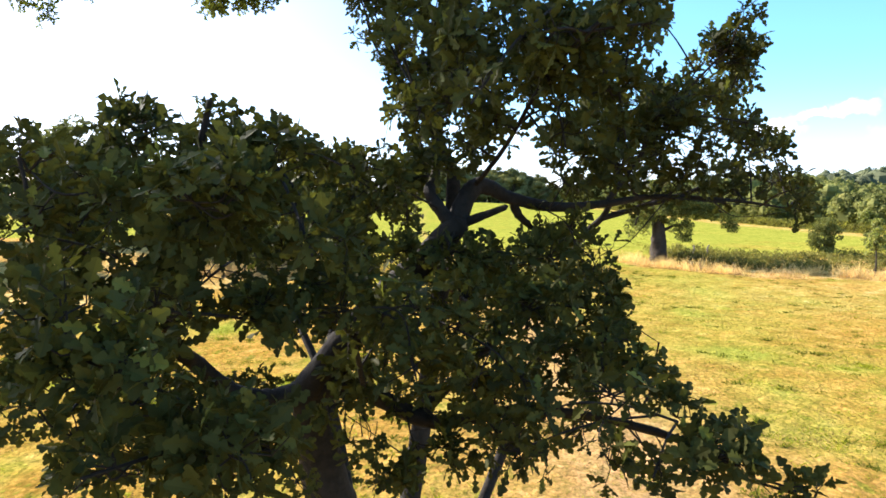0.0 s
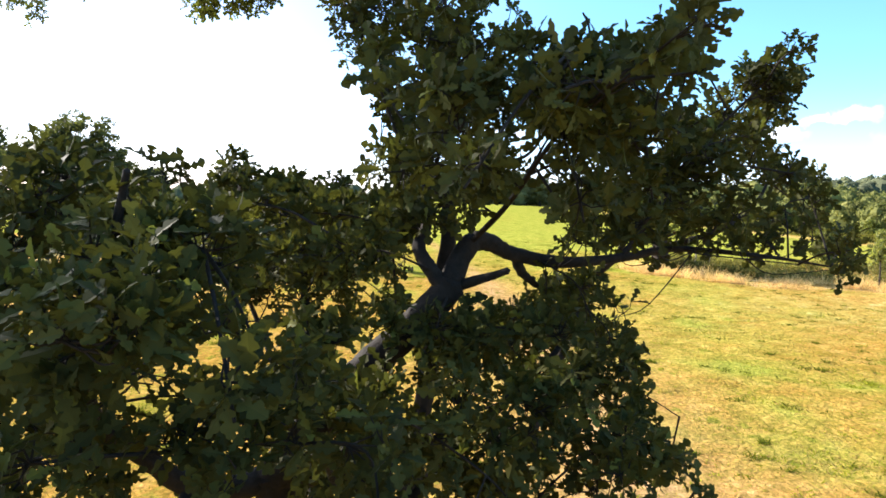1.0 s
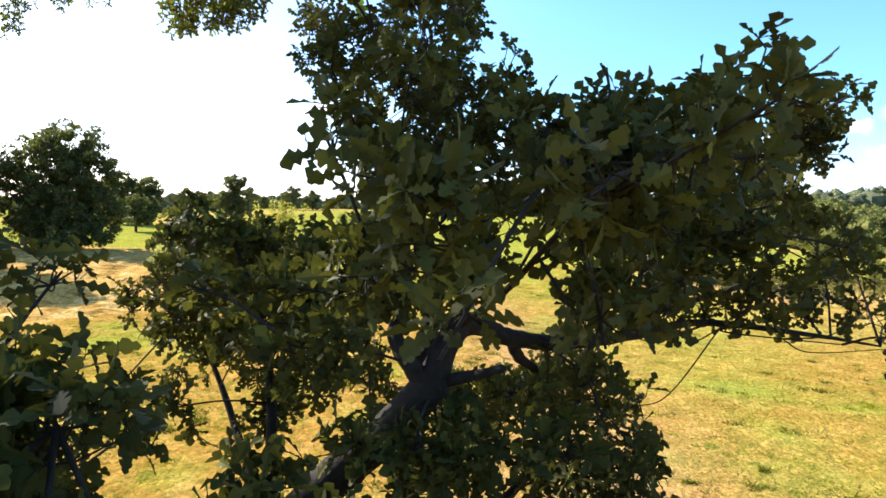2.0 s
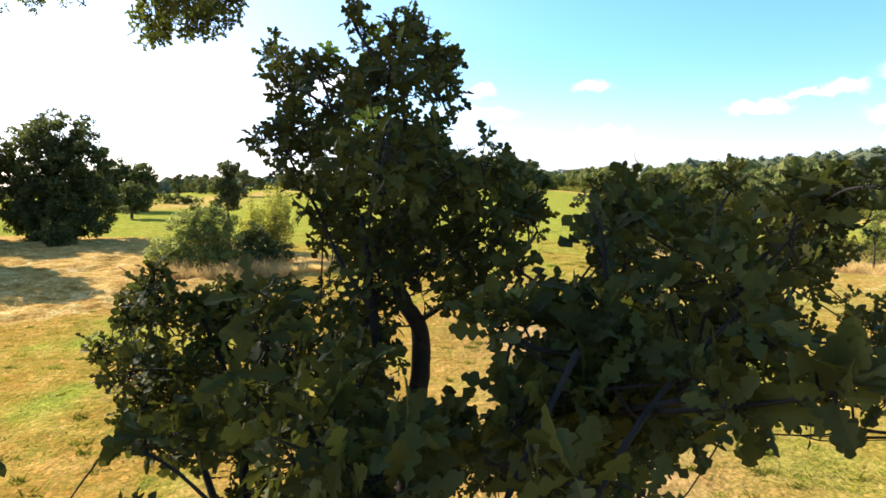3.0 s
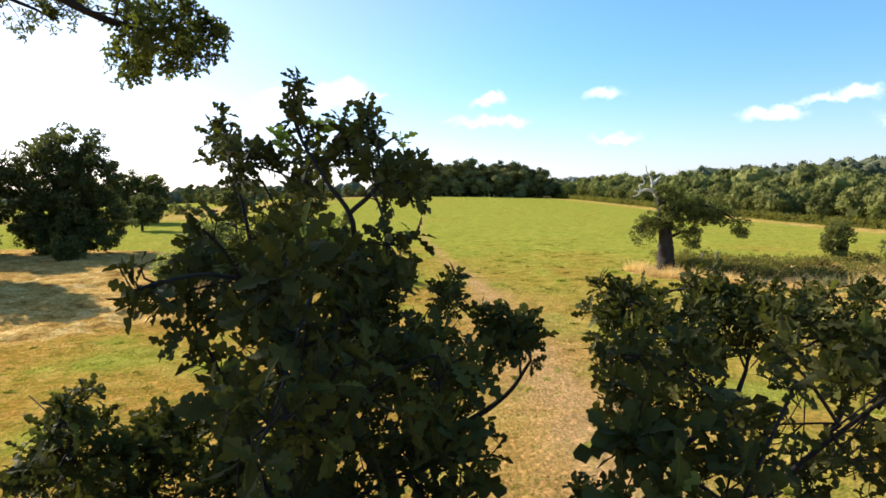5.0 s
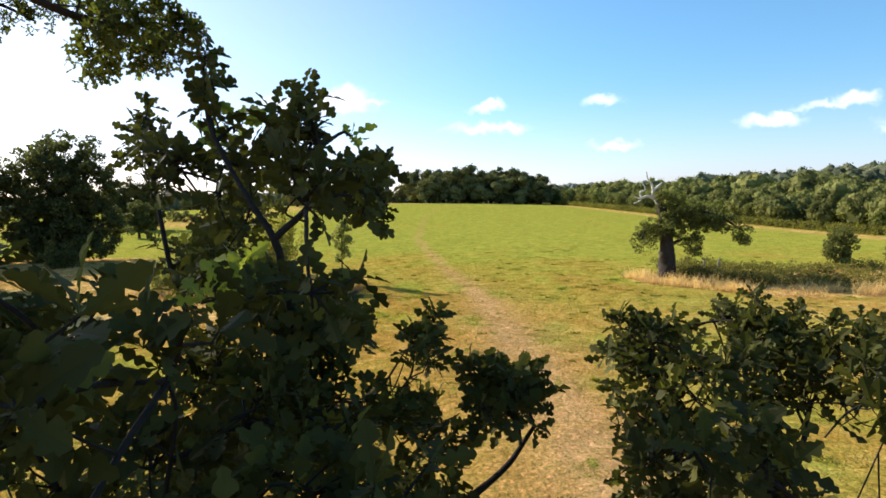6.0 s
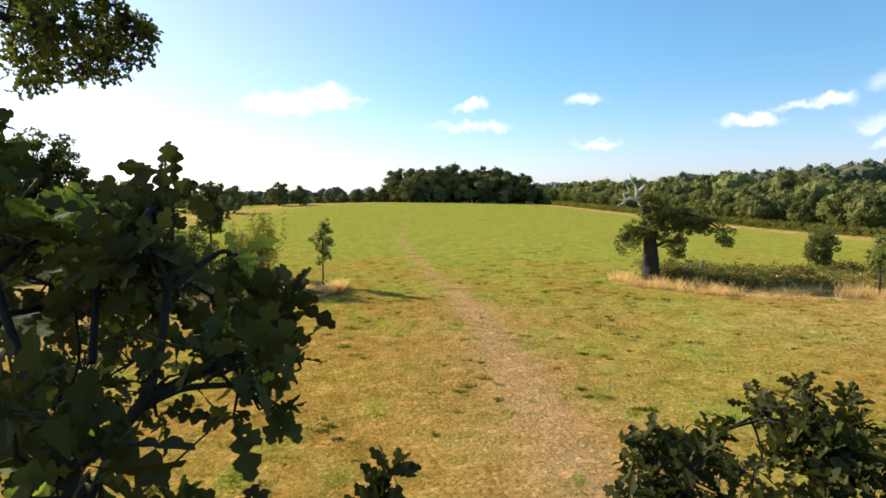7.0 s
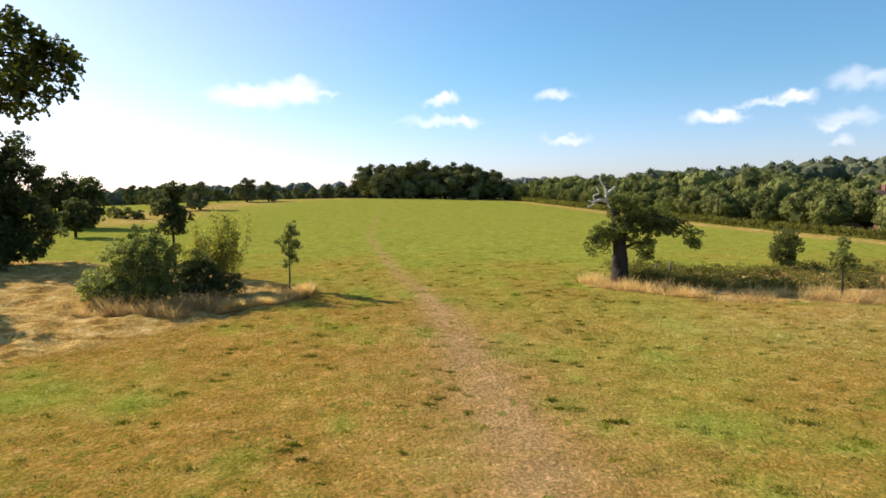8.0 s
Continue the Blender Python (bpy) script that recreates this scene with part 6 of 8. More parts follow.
twig([(3.13, 5.77, 5.89), (3.17, 5.98, 5.98), (3.22, 6.2, 6.03), (3.27, 6.22, 6.12)], [
    (3.14, 6.15, 5.92), (3.29, 6.24, 6.15),
], 0.1, 7, 1)
twig([(-0.23, 3.32, 5.45), (-0.23, 3.47, 5.56), (-0.23, 3.62, 5.64), (-0.26, 3.69, 5.69)], [
    (-0.19, 3.56, 5.52), (-0.23, 3.6, 5.7), (-0.28, 3.72, 5.72),
], 0.1, 7, 1)
twig([(0.09, 3.58, 4.4), (-0.12, 3.57, 4.32), (-0.34, 3.56, 4.2), (-0.34, 3.56, 4.2)], [
    (-0.34, 3.56, 4.2),
], 0.1, 7, 1)
twig([(-0.1, 2.96, 4.77), (-0.08, 2.81, 4.69), (-0.06, 2.66, 4.59), (-0.06, 2.66, 4.59)], [
    (-0.06, 2.66, 4.59),
], 0.06, 4, 0.97, close=True)
twig([(0.79, 3.39, 4.95), (0.97, 3.23, 4.93), (1.15, 3.06, 4.87), (1.25, 3, 4.78)], [
    (1.05, 2.99, 4.69), (1.3, 2.97, 4.74), (1.1, 3.09, 4.95), (1.15, 3.19, 5.09),
], 0.1, 7, 1)
twig([(2.76, 5.35, 6.05), (2.88, 5.32, 6.14), (2.99, 5.3, 6.2), (3.02, 5.38, 6.24)], [
    (2.97, 5.27, 6.14), (3.01, 5.24, 6.16), (2.96, 5.27, 6.25), (3.03, 5.41, 6.26),
], 0.1, 7, 1)
twig([(1.88, 4.02, 6.03), (1.97, 4.08, 6.16), (2.05, 4.14, 6.26), (2.05, 4.14, 6.26)], [
    (2.05, 4.14, 6.26),
], 0.035, 3, 0.9)
twig([(0.82, 4.21, 5.47), (0.62, 4.16, 5.53), (0.42, 4.1, 5.54), (0.37, 3.95, 5.53)], [
    (0.42, 4.02, 5.52), (0.34, 3.88, 5.53), (0.46, 4.17, 5.55), (0.45, 4.35, 5.56),
], 0.1, 8, 1.06)
twig([(0.98, 4.19, 6.47), (1.01, 4.15, 6.51), (1.04, 4.1, 6.55), (1.04, 4.1, 6.55)], [
    (1.04, 4.1, 6.55),
], 0.06, 4, 0.97)
twig([(3.19, 5.7, 5.82), (3.41, 5.82, 5.88), (3.63, 5.93, 5.9), (3.63, 5.93, 5.9)], [
    (3.63, 5.93, 5.9),
], 0.06, 4, 0.97)
twig([(0.18, 3.1, 5.49), (0.17, 3.25, 5.58), (0.15, 3.4, 5.65), (0.15, 3.4, 5.65)], [
    (0.15, 3.4, 5.65),
], 0.1, 7, 1)
twig([(-0.05, 3.74, 4.59), (-0.28, 3.91, 4.56), (-0.52, 4.09, 4.49), (-0.55, 4.17, 4.54)], [
    (-0.47, 3.98, 4.42), (-0.56, 4.21, 4.56),
], 0.1, 7, 1)
twig([(2.02, 4.1, 5.79), (2.26, 4.07, 5.78), (2.49, 4.03, 5.74), (2.49, 4.03, 5.74)], [
    (2.49, 4.03, 5.74),
], 0.1, 5, 1)
twig([(1.82, 3.16, 4.59), (1.7, 2.93, 4.61), (1.59, 2.71, 4.59), (1.59, 2.71, 4.59)], [
    (1.59, 2.71, 4.59),
], 0.06, 4, 0.97, close=True)
twig([(-0.04, 3.33, 4.94), (0.08, 3.53, 5.08), (0.2, 3.73, 5.18), (0.2, 3.73, 5.18)], [
    (0.2, 3.73, 5.18),
], 0.1, 7, 1)
twig([(0.79, 4.27, 6.49), (0.76, 4.09, 6.52), (0.73, 3.91, 6.52), (0.73, 3.91, 6.52)], [
    (0.73, 3.91, 6.52),
], 0.06, 4, 0.97)
twig([(1.78, 3.23, 4.59), (1.5, 3.1, 4.6), (1.21, 2.96, 4.56), (1.18, 2.92, 4.64)], [
    (1.25, 3.1, 4.45), (1.22, 2.88, 4.56), (1.17, 2.9, 4.67),
], 0.1, 7, 1)
twig([(-0.04, 5.15, 5.37), (-0.09, 4.91, 5.46), (-0.13, 4.66, 5.52), (-0.13, 4.66, 5.52)], [
    (-0.13, 4.66, 5.52),
], 0.1, 8, 1.06)
twig([(-0.52, 5.88, 5.33), (-0.74, 6.04, 5.24), (-0.97, 6.19, 5.1), (-1.05, 6.27, 5.07)], [
    (-1.08, 6.3, 5.05), (-0.86, 6.09, 5.16),
], 0.1, 8, 1.06)
twig([(0.89, 3.39, 5.74), (0.84, 3.35, 5.88), (0.79, 3.31, 6), (0.79, 3.31, 6)], [
    (0.79, 3.31, 6),
], 0.1, 7, 1)
twig([(1.34, 3.12, 6), (1.2, 2.92, 5.84), (1.07, 2.73, 5.64), (1.07, 2.73, 5.64)], [
    (1.07, 2.73, 5.64),
], 0.06, 4, 0.97, close=True)
twig([(0.35, 5.49, 5.66), (0.43, 5.54, 5.61), (0.51, 5.59, 5.55), (0.51, 5.59, 5.55)], [
    (0.51, 5.59, 5.55),
], 0.1, 8, 1.06)
twig([(-0.45, 5.95, 5.37), (-0.58, 6.06, 5.47), (-0.7, 6.18, 5.54), (-0.76, 6.18, 5.57)], [
    (-0.62, 6.17, 5.48), (-0.78, 6.18, 5.59),
], 0.1, 8, 1.06)
twig([(1.01, 5.33, 5.71), (1.06, 5.52, 5.84), (1.11, 5.71, 5.92), (1.11, 5.71, 5.92)], [
    (1.11, 5.71, 5.92),
], 0.06, 4, 0.97)
twig([(2.52, 6.12, 6.18), (2.59, 6.2, 6.08), (2.65, 6.28, 5.96), (2.64, 6.32, 5.89)], [
    (2.63, 6.33, 5.86),
], 0.1, 7, 1)
twig([(1.88, 4.02, 6.03), (1.79, 4.05, 6.09), (1.7, 4.08, 6.14), (1.7, 4.05, 6.15)], [
    (1.71, 4.12, 6.12), (1.7, 4.04, 6.16),
], 0.1, 7, 1)
twig([(0.5, 2.61, 4.72), (0.5, 2.43, 4.79), (0.5, 2.24, 4.84), (0.6, 2.21, 4.85)], [
    (0.58, 2.34, 4.78), (0.45, 2.25, 4.83), (0.35, 2.24, 4.83), (0.47, 2.23, 4.84), (0.4, 2.23, 4.85), (0.64, 2.2, 4.85), (0.61, 2.21, 4.9),
], 0.1, 7, 1, close=True)
twig([(0.62, 3.61, 5.48), (0.47, 3.7, 5.55), (0.31, 3.8, 5.58), (0.31, 3.8, 5.58)], [
    (0.31, 3.8, 5.58),
], 0.1, 7, 1)
twig([(0.98, 4.19, 6.47), (0.99, 4, 6.52), (1.01, 3.81, 6.55), (1.01, 3.81, 6.55)], [
    (1.01, 3.81, 6.55),
], 0.1, 7, 1)
twig([(0.48, 2.83, 5.48), (0.58, 2.63, 5.38), (0.68, 2.43, 5.24), (0.68, 2.43, 5.24)], [
    (0.68, 2.43, 5.24),
], 0.1, 7, 1, close=True)
twig([(1.82, 3.16, 4.59), (1.6, 2.98, 4.7), (1.37, 2.79, 4.77), (1.29, 2.83, 4.71)], [
    (1.26, 2.85, 4.69), (1.48, 2.73, 4.84),
], 0.1, 7, 1, close=True)
twig([(0.46, 2.61, 4.7), (0.37, 2.4, 4.9), (0.27, 2.19, 5.05), (0.22, 2.24, 5.13)], [
    (0.2, 2.32, 4.91), (0.19, 2.17, 5), (0.41, 2.11, 5.04), (0.39, 2.11, 5.08), (0.27, 2.17, 5.11), (0.19, 2.26, 5.17),
], 0.1, 7, 1, close=True)
twig([(0.09, 5.58, 5.55), (0.2, 5.75, 5.59), (0.31, 5.92, 5.59), (0.31, 5.92, 5.59)], [
    (0.31, 5.92, 5.59),
], 0.1, 8, 1.06)
twig([(2.16, 4.37, 4.61), (2.16, 4.43, 4.45), (2.16, 4.5, 4.26), (2.16, 4.5, 4.26)], [
    (2.16, 4.5, 4.26),
], 0.1, 8, 1.02)
twig([(0.45, 2.6, 4.69), (0.39, 2.36, 4.79), (0.33, 2.11, 4.84), (0.33, 2.11, 4.84)], [
    (0.33, 2.11, 4.84),
], 0.1, 7, 1, close=True)
twig([(-0.28, 5.13, 5.21), (-0.47, 4.97, 4.95), (-0.66, 4.81, 4.63), (-0.66, 4.81, 4.63)], [
    (-0.66, 4.81, 4.63),
], 0.1, 8, 1.06)
twig([(-0.52, 5.88, 5.33), (-0.84, 6.11, 5.28), (-1.17, 6.35, 5.16), (-1.17, 6.35, 5.16)], [
    (-1.17, 6.35, 5.16),
], 0.1, 8, 1.06)
twig([(-0.52, 5.88, 5.33), (-0.77, 6.18, 5.13), (-1.02, 6.48, 4.85), (-1.02, 6.48, 4.85)], [
    (-1.02, 6.48, 4.85),
], 0.1, 8, 1.06)
twig([(-0.4, 5.75, 5.1), (-0.62, 6.12, 4.84), (-0.84, 6.48, 4.5), (-0.84, 6.48, 4.5)], [
    (-0.84, 6.48, 4.5),
], 0.1, 8, 1.06)
twig([(0.19, 6.01, 5.15), (0.45, 6.1, 4.92), (0.72, 6.18, 4.63), (0.72, 6.18, 4.63)], [
    (0.72, 6.18, 4.63),
], 0.1, 7, 1)
twig([(0.19, 6.01, 5.15), (0.42, 6.27, 4.99), (0.66, 6.52, 4.76), (0.66, 6.52, 4.76)], [
    (0.66, 6.52, 4.76),
], 0.1, 7, 1)
# the topmost shoots, each with a few leaves only
twig([(0.82, 4.84, 6.87), (0.79, 4.89, 6.94), (0.79, 4.87, 7.0), (0.81, 4.83, 7.05)], [(0.81, 4.83, 7.06), (0.80, 4.87, 7.0), (0.78, 4.91, 6.95), (0.83, 4.86, 6.9)], 0.022, 2, 1.0)
twig([(1.07, 4.8, 6.83), (1.05, 4.79, 6.92), (1.03, 4.88, 6.94), (1.02, 4.95, 6.98)], [(1.02, 4.95, 6.99), (1.04, 4.88, 6.93), (1.05, 4.8, 6.87), (1.0, 4.84, 6.84)], 0.03, 2, 0.9)
twig([(1.0, 4.74, 6.75), (0.97, 4.82, 6.84), (0.94, 4.9, 6.92)], [(0.93, 4.91, 6.93), (0.96, 4.84, 6.86), (0.95, 4.9, 6.82)], 0.034, 3, 1.0)
twig([(1.08, 4.7, 6.72), (1.15, 4.85, 6.74), (1.19, 4.93, 6.78)], [(1.19, 4.92, 6.79), (1.13, 4.98, 6.77), (1.2, 5.0, 6.63), (1.16, 4.98, 6.7)], 0.034, 3, 1.0)
twig([(0.36, 5.5, 6.84), (0.3, 5.62, 6.94), (0.25, 5.75, 7.02)], [(0.24, 5.74, 7.05), (0.14, 5.83, 6.92), (0.25, 5.86, 6.98), (0.3, 5.6, 6.95), (0.2, 5.75, 6.9)], 0.05, 3, 1.0)
twig([(1.42, 3.2, 5.87), (1.5, 3.0, 5.95), (1.58, 2.85, 6.02)], [(1.58, 2.83, 6.05), (1.65, 2.86, 6.03), (1.55, 2.95, 5.98)], 0.04, 3, 1.0)
twig([(2.6, 5.95, 6.15), (2.59, 6.12, 6.17), (2.6, 6.27, 6.2)], [(2.6, 6.28, 6.21), (2.57, 6.2, 6.17), (2.64, 6.22, 6.15)], 0.04, 3, 1.0)
twig([(2.68, 5.97, 6.1), (2.71, 6.08, 6.2), (2.72, 6.15, 6.28)], [(2.72, 6.15, 6.29), (2.7, 6.1, 6.23), (2.74, 6.08, 6.18)], 0.035, 3, 1.0)
twig([(2.84, 5.97, 6.0), (2.92, 6.15, 6.1), (2.98, 6.3, 6.18)], [(2.98, 6.3, 6.19), (2.94, 6.2, 6.13), (2.99, 6.22, 6.1), (2.9, 6.12, 6.08)], 0.045, 4, 1.0)
twig([(1.29, 5.32, 6.23), (1.3, 5.34, 6.3), (1.3, 5.34, 6.35)], [(1.3, 5.34, 6.35), (1.27, 5.32, 6.3), (1.34, 5.33, 6.29)], 0.03, 3, 0.95)
# a low side branch behind the fork
limb(0.02, 0.006, [(0.98, 5.1, 4.85), (1.2, 5.6, 4.62), (1.55, 5.95, 4.6), (1.95, 6.15, 4.68)])
twig([(1.2, 5.6, 4.62), (1.12, 5.85, 4.66), (1.15, 6.1, 4.7)], [
    (1.1, 5.9, 4.72), (1.2, 6.05, 4.75), (1.05, 6.1, 4.62), (1.22, 6.0, 4.58), (1.32, 5.9, 4.7), (1.0, 5.8, 4.6), (1.15, 5.8, 4.5), (1.3, 6.1, 4.5),
], 0.11, 10, 1.07)
twig([(1.45, 5.87, 4.6), (1.5, 6.0, 4.68), (1.52, 6.15, 4.74)], [
    (1.45, 6.0, 4.74), (1.57, 6.15, 4.78), (1.4, 6.15, 4.64), (1.62, 6.0, 4.66), (1.5, 6.2, 4.56), (1.45, 5.9, 4.5), (1.65, 6.1, 4.48),
], 0.11, 10, 1.07)
twig([(1.75, 6.05, 4.64), (1.82, 6.1, 4.72), (1.9, 6.12, 4.78)], [
    (1.78, 6.1, 4.77), (1.92, 6.15, 4.8), (2.0, 6.1, 4.7), (1.85, 6.05, 4.62), (1.75, 6.15, 4.56), (2.0, 6.2, 4.58), (1.88, 6.0, 4.48),
], 0.11, 10, 1.07)
# bright shoots where leaves catch the sun, the light put into their colour
twig([(0.48, 5.42, 6.84), (0.54, 5.46, 6.89), (0.57, 5.48, 6.92)], [(0.57, 5.48, 6.93), (0.6, 5.45, 6.9)], 0.04, 3, 0.95, leaf=LIT_LEAF)
twig([(1.08, 4.7, 6.72), (1.13, 4.78, 6.73), (1.15, 4.84, 6.74)], [(1.15, 4.84, 6.74)], 0.03, 2, 0.8, leaf=LIT_LEAF)
twig([(1, 4.8, 6.42), (0.95, 4.85, 6.51), (0.88, 4.85, 6.55)], [(0.88, 4.85, 6.55)], 0.04, 2, 0.95, leaf=LIT_LEAF)
twig([(1, 4.84, 6.35), (0.92, 4.86, 6.43), (0.81, 4.85, 6.46)], [(0.81, 4.85, 6.46)], 0.04, 2, 0.95, leaf=LIT_LEAF)
twig([(1, 4.89, 6.27), (1, 4.89, 6.33), (0.98, 4.85, 6.35)], [(0.98, 4.85, 6.35)], 0.04, 2, 0.95, leaf=LIT_LEAF)
twig([(0.83, 4.83, 6.85), (0.84, 4.91, 6.89), (0.83, 4.95, 6.88)], [(0.83, 4.95, 6.88)], 0.04, 2, 0.95, leaf=LIT_LEAF)
twig([(1.07, 4.8, 6.83), (1.11, 4.87, 6.87), (1.12, 4.9, 6.87)], [(1.12, 4.9, 6.85)], 0.03, 1, 0.85, leaf=LIT_LEAF)
twig([(1, 4.81, 6.4), (0.95, 4.88, 6.5), (0.88, 4.9, 6.55)], [(0.88, 4.9, 6.55)], 0.04, 2, 0.95, leaf=LIT_LEAF)
twig([(1, 4.76, 6.5), (0.94, 4.7, 6.52), (0.87, 4.6, 6.51)], [(0.87, 4.6, 6.51)], 0.04, 2, 0.95, leaf=LIT_LEAF)

# ---- the tall oak whose branch hangs in from the side ----
tall = thing("oak_tree", on_land(-9.5, 10.5), "tall spreading oak with an overhanging leafy branch", "tree")


def tall_local(p):
    return np.array(p, float) - np.array(tall.location)


def hanging(line, sprays, r0, r1, leaf_scale=1.0, reach=0.2):
    wood = Soup()
    curve = smooth_line([tall_local(p) for p in line], 6)
    wood.tube(curve, r0, r1, 8, 0.06)
    a, b, c = [], [], []
    for p in sprays:
        p = tall_local(p)
        root = curve[nearest_on(curve, p)]
        gap = np.linalg.norm(p - root)
        wood.tube(smooth_line([root, 0.5 * (root + p) + rng.normal(0, 0.04, 3), p], 4), 0.006 + 0.01 * gap, 0.004, 5)
        x, y, z = clump_leaves(p, reach * rng.uniform(0.9, 1.3), root, wood, 24)
        a.append(x), b.append(y), c.append(z * leaf_scale)
    ob = part("limb", wood.mesh("limb", BARK, True), tall)
    part("leaves", quad_mesh("leaves", *leaf_array(np.concatenate(a), np.concatenate(b), np.concatenate(c), True), SUNLIT_TONE_LEAF), ob, "green oak leaves with sunlight put into their colour", "stuff")


tall_bole = Soup()
tall_bole.tube(smooth_line([(0, 0, -0.4), (0.1, 0, 2.5), (0.0, 0.1, 5.0), (0.2, 0.1, 8.0), (0.0, 0.0, 11.0)], 6), 0.55, 0.2, 14, 0.05)
part("trunk", tall_bole.mesh("trunk", BARK_FAR, True), tall)
hanging([(-9.3, 10.6, 7.6), (-6.5, 9.6, 9.4), (-4.2, 9.2, 9.35), (-2.9, 9.3, 8.85), (-2.36, 9.6, 8.58), (-2.1, 10.0, 8.56), (-1.8, 10.3, 8.62)],
        [(-1.63, 9.6, 8.35), (-2.24, 9.99, 8.11), (-1.76, 9.35, 8.42), (-2.4, 10.5, 8.25), (-2.18, 10.0, 8.59), (-1.91, 10.5, 8.34), (-1.81, 10.6, 8.64),
         (-1.79, 10.14, 8.27), (-1.55, 10.23, 8.25), (-1.46, 10.54, 8.57), (-1.37, 10.35, 8.54), (-2.05, 10.2, 8.85), (-2.3, 9.7, 8.9), (-1.7, 10.3, 8.8), (-2.6, 9.4, 9.1), (-2.1, 9.9, 8.3),
         (-2.7, 9.6, 9.3), (-2.4, 10.1, 9.2), (-1.9, 10.0, 9.1)], 0.09, 0.015, 1.45, 0.22)
hanging([(-9.3, 10.9, 8.0), (-8.6, 13.0, 10.2), (-7.6, 14.5, 10.6), (-6.6, 15.0, 10.3), (-6.0, 15.0, 10.0)],
        [(-6.6, 15.0, 9.9), (-6.9, 14.6, 10.1), (-6.2, 15.0, 10.25), (-6.0, 14.8, 10.05), (-5.7, 15.1, 10.2), (-7.3, 14.6, 9.5), (-7.1, 14.2, 9.1), (-7.6, 14.4, 9.8), (-6.6, 14.7, 10.5), (-7.8, 14.2, 10.2),
         (-8.0, 14.0, 9.5), (-7.4, 14.4, 10.6), (-5.5, 14.9, 10.4), (-7.2, 14.9, 10.3), (-7.6, 14.1, 9.3)], 0.09, 0.015, 1.4, 0.3)
part("crown", crown_mesh("crown", [(-2.5, -2.5, 11, 3.2, 3.0, 2.6), (0, -1.5, 12.5, 3.2, 3.0, 2.4), (-3.5, 1.0, 10.5, 3.0, 3.0, 3.0)], 135, 0.8, 60, 0.22, 71, FAR_LEAF), tall)

# ---- trees and shrubs of the park ----
old_at = on_land(17.8, 50.5)
veteran = thing("veteran_oak", old_at, "old stag-headed oak with bare bleached antler branches and drooping crown", "tree")
vb = Soup()
vb.tube(smooth_line([(0, 0, -0.3), (-0.05, 0, 0.5), (-0.1, 0, 1.6), (-0.15, 0, 2.8), (-0.3, 0, 4.2), (-0.6, 0, 5.3)], 5), 0.74, 0.3, 16, 0.07)
part("trunk", vb.mesh("trunk", BARK_FAR, True), veteran, "thick dark ridged trunk")
for line, r in (
    ([(-0.15, 0, 3.0), (0.8, 0.1, 4.4), (2.2, 0.1, 4.9), (4.0, 0, 4.3), (5.5, 0, 3.4)], 0.22),
    ([(-0.2, 0, 3.2), (0.3, -0.2, 4.5), (0.6, -0.2, 5.7)], 0.2),
    ([(-0.2, 0, 2.7), (-1.0, -0.1, 3.9), (-1.8, -0.1, 3.4), (-2.0, -0.1, 2.6)], 0.15),
    ([(0.1, 0, 2.4), (1.2, -0.2, 2.9), (2.2, -0.2, 2.7)], 0.14),
):
    limb = Soup()
    limb.tube(smooth_line(line, 5), r, 0.05, 8, 0.08)
    part("limb", limb.mesh("limb", BARK_FAR, True), veteran)
for line, r in (
    ([(-0.55, 0, 5.2), (-0.95, 0, 5.7), (-1.2, 0, 6.3), (-0.75, 0, 6.8), (-0.55, 0, 7.0)], 0.19),
    ([(-1.0, 0, 5.8), (-1.6, 0, 6.0), (-2.1, 0, 5.85), (-2.5, 0, 5.95)], 0.15),
    ([(-2.0, 0, 5.9), (-2.15, 0, 6.3), (-1.75, 0, 6.5), (-1.95, 0.1, 7.0)], 0.07),
    ([(-1.15, 0, 6.2), (-1.3, 0, 6.9), (-1.6, 0, 7.3), (-1.7, 0, 7.8)], 0.09),
    ([(-1.9, 0, 5.9), (-2.3, 0, 5.6), (-2.6, 0, 5.5)], 0.05),
):
    limb = Soup()
    limb.tube(smooth_line(line, 4), r, 0.035, 8, 0.1)
    part("dead_branch", limb.mesh("dead_branch", DEADWOOD, True), veteran, "bleached bare dead branch")
part("crown", crown_mesh("crown", [(2.0, 1.6, 4.4, 1.3, 1.1, 0.8), (3.4, 1.4, 3.8, 1.0, 1.0, 0.7), (0.2, 0, 5.6, 1.1, 1.1, 0.8), (1.5, 0, 5.0, 1.3, 1.3, 0.9), (2.9, 0, 4.6, 1.3, 1.3, 0.9), (4.2, 0, 4.0, 1.1, 1.1, 0.8), (5.4, 0, 3.1, 0.8, 0.9, 0.7), (1.2, -0.3, 4.2, 1.2, 1.0, 0.8),
     (-0.6, 0, 4.5, 0.8, 0.9, 0.7), (-1.8, 0, 2.8, 0.8, 0.9, 1.1), (-1.5, 0, 3.8, 0.8, 0.8, 0.6), (1.8, 0, 2.4, 1.0, 0.9, 0.9), (2.7, 0, 3.9, 1.2, 1.0, 0.6), (0.3, -0.5, 3.5, 0.7, 0.6, 0.5), (-0.4, -0.2, 6.1, 0.7, 0.7, 0.5),
     (-0.5, -0.7, 3.9, 0.8, 0.5, 0.6), (0.3, -0.5, 4.8, 0.9, 0.6, 0.6), (1.3, -0.3, 3.2, 0.8, 0.7, 0.5), (-1.0, -0.3, 3.3, 0.7, 0.6, 0.6)],
     400, 0.28, 46, 0.14, 21, VETERAN_LEAF), veteran)

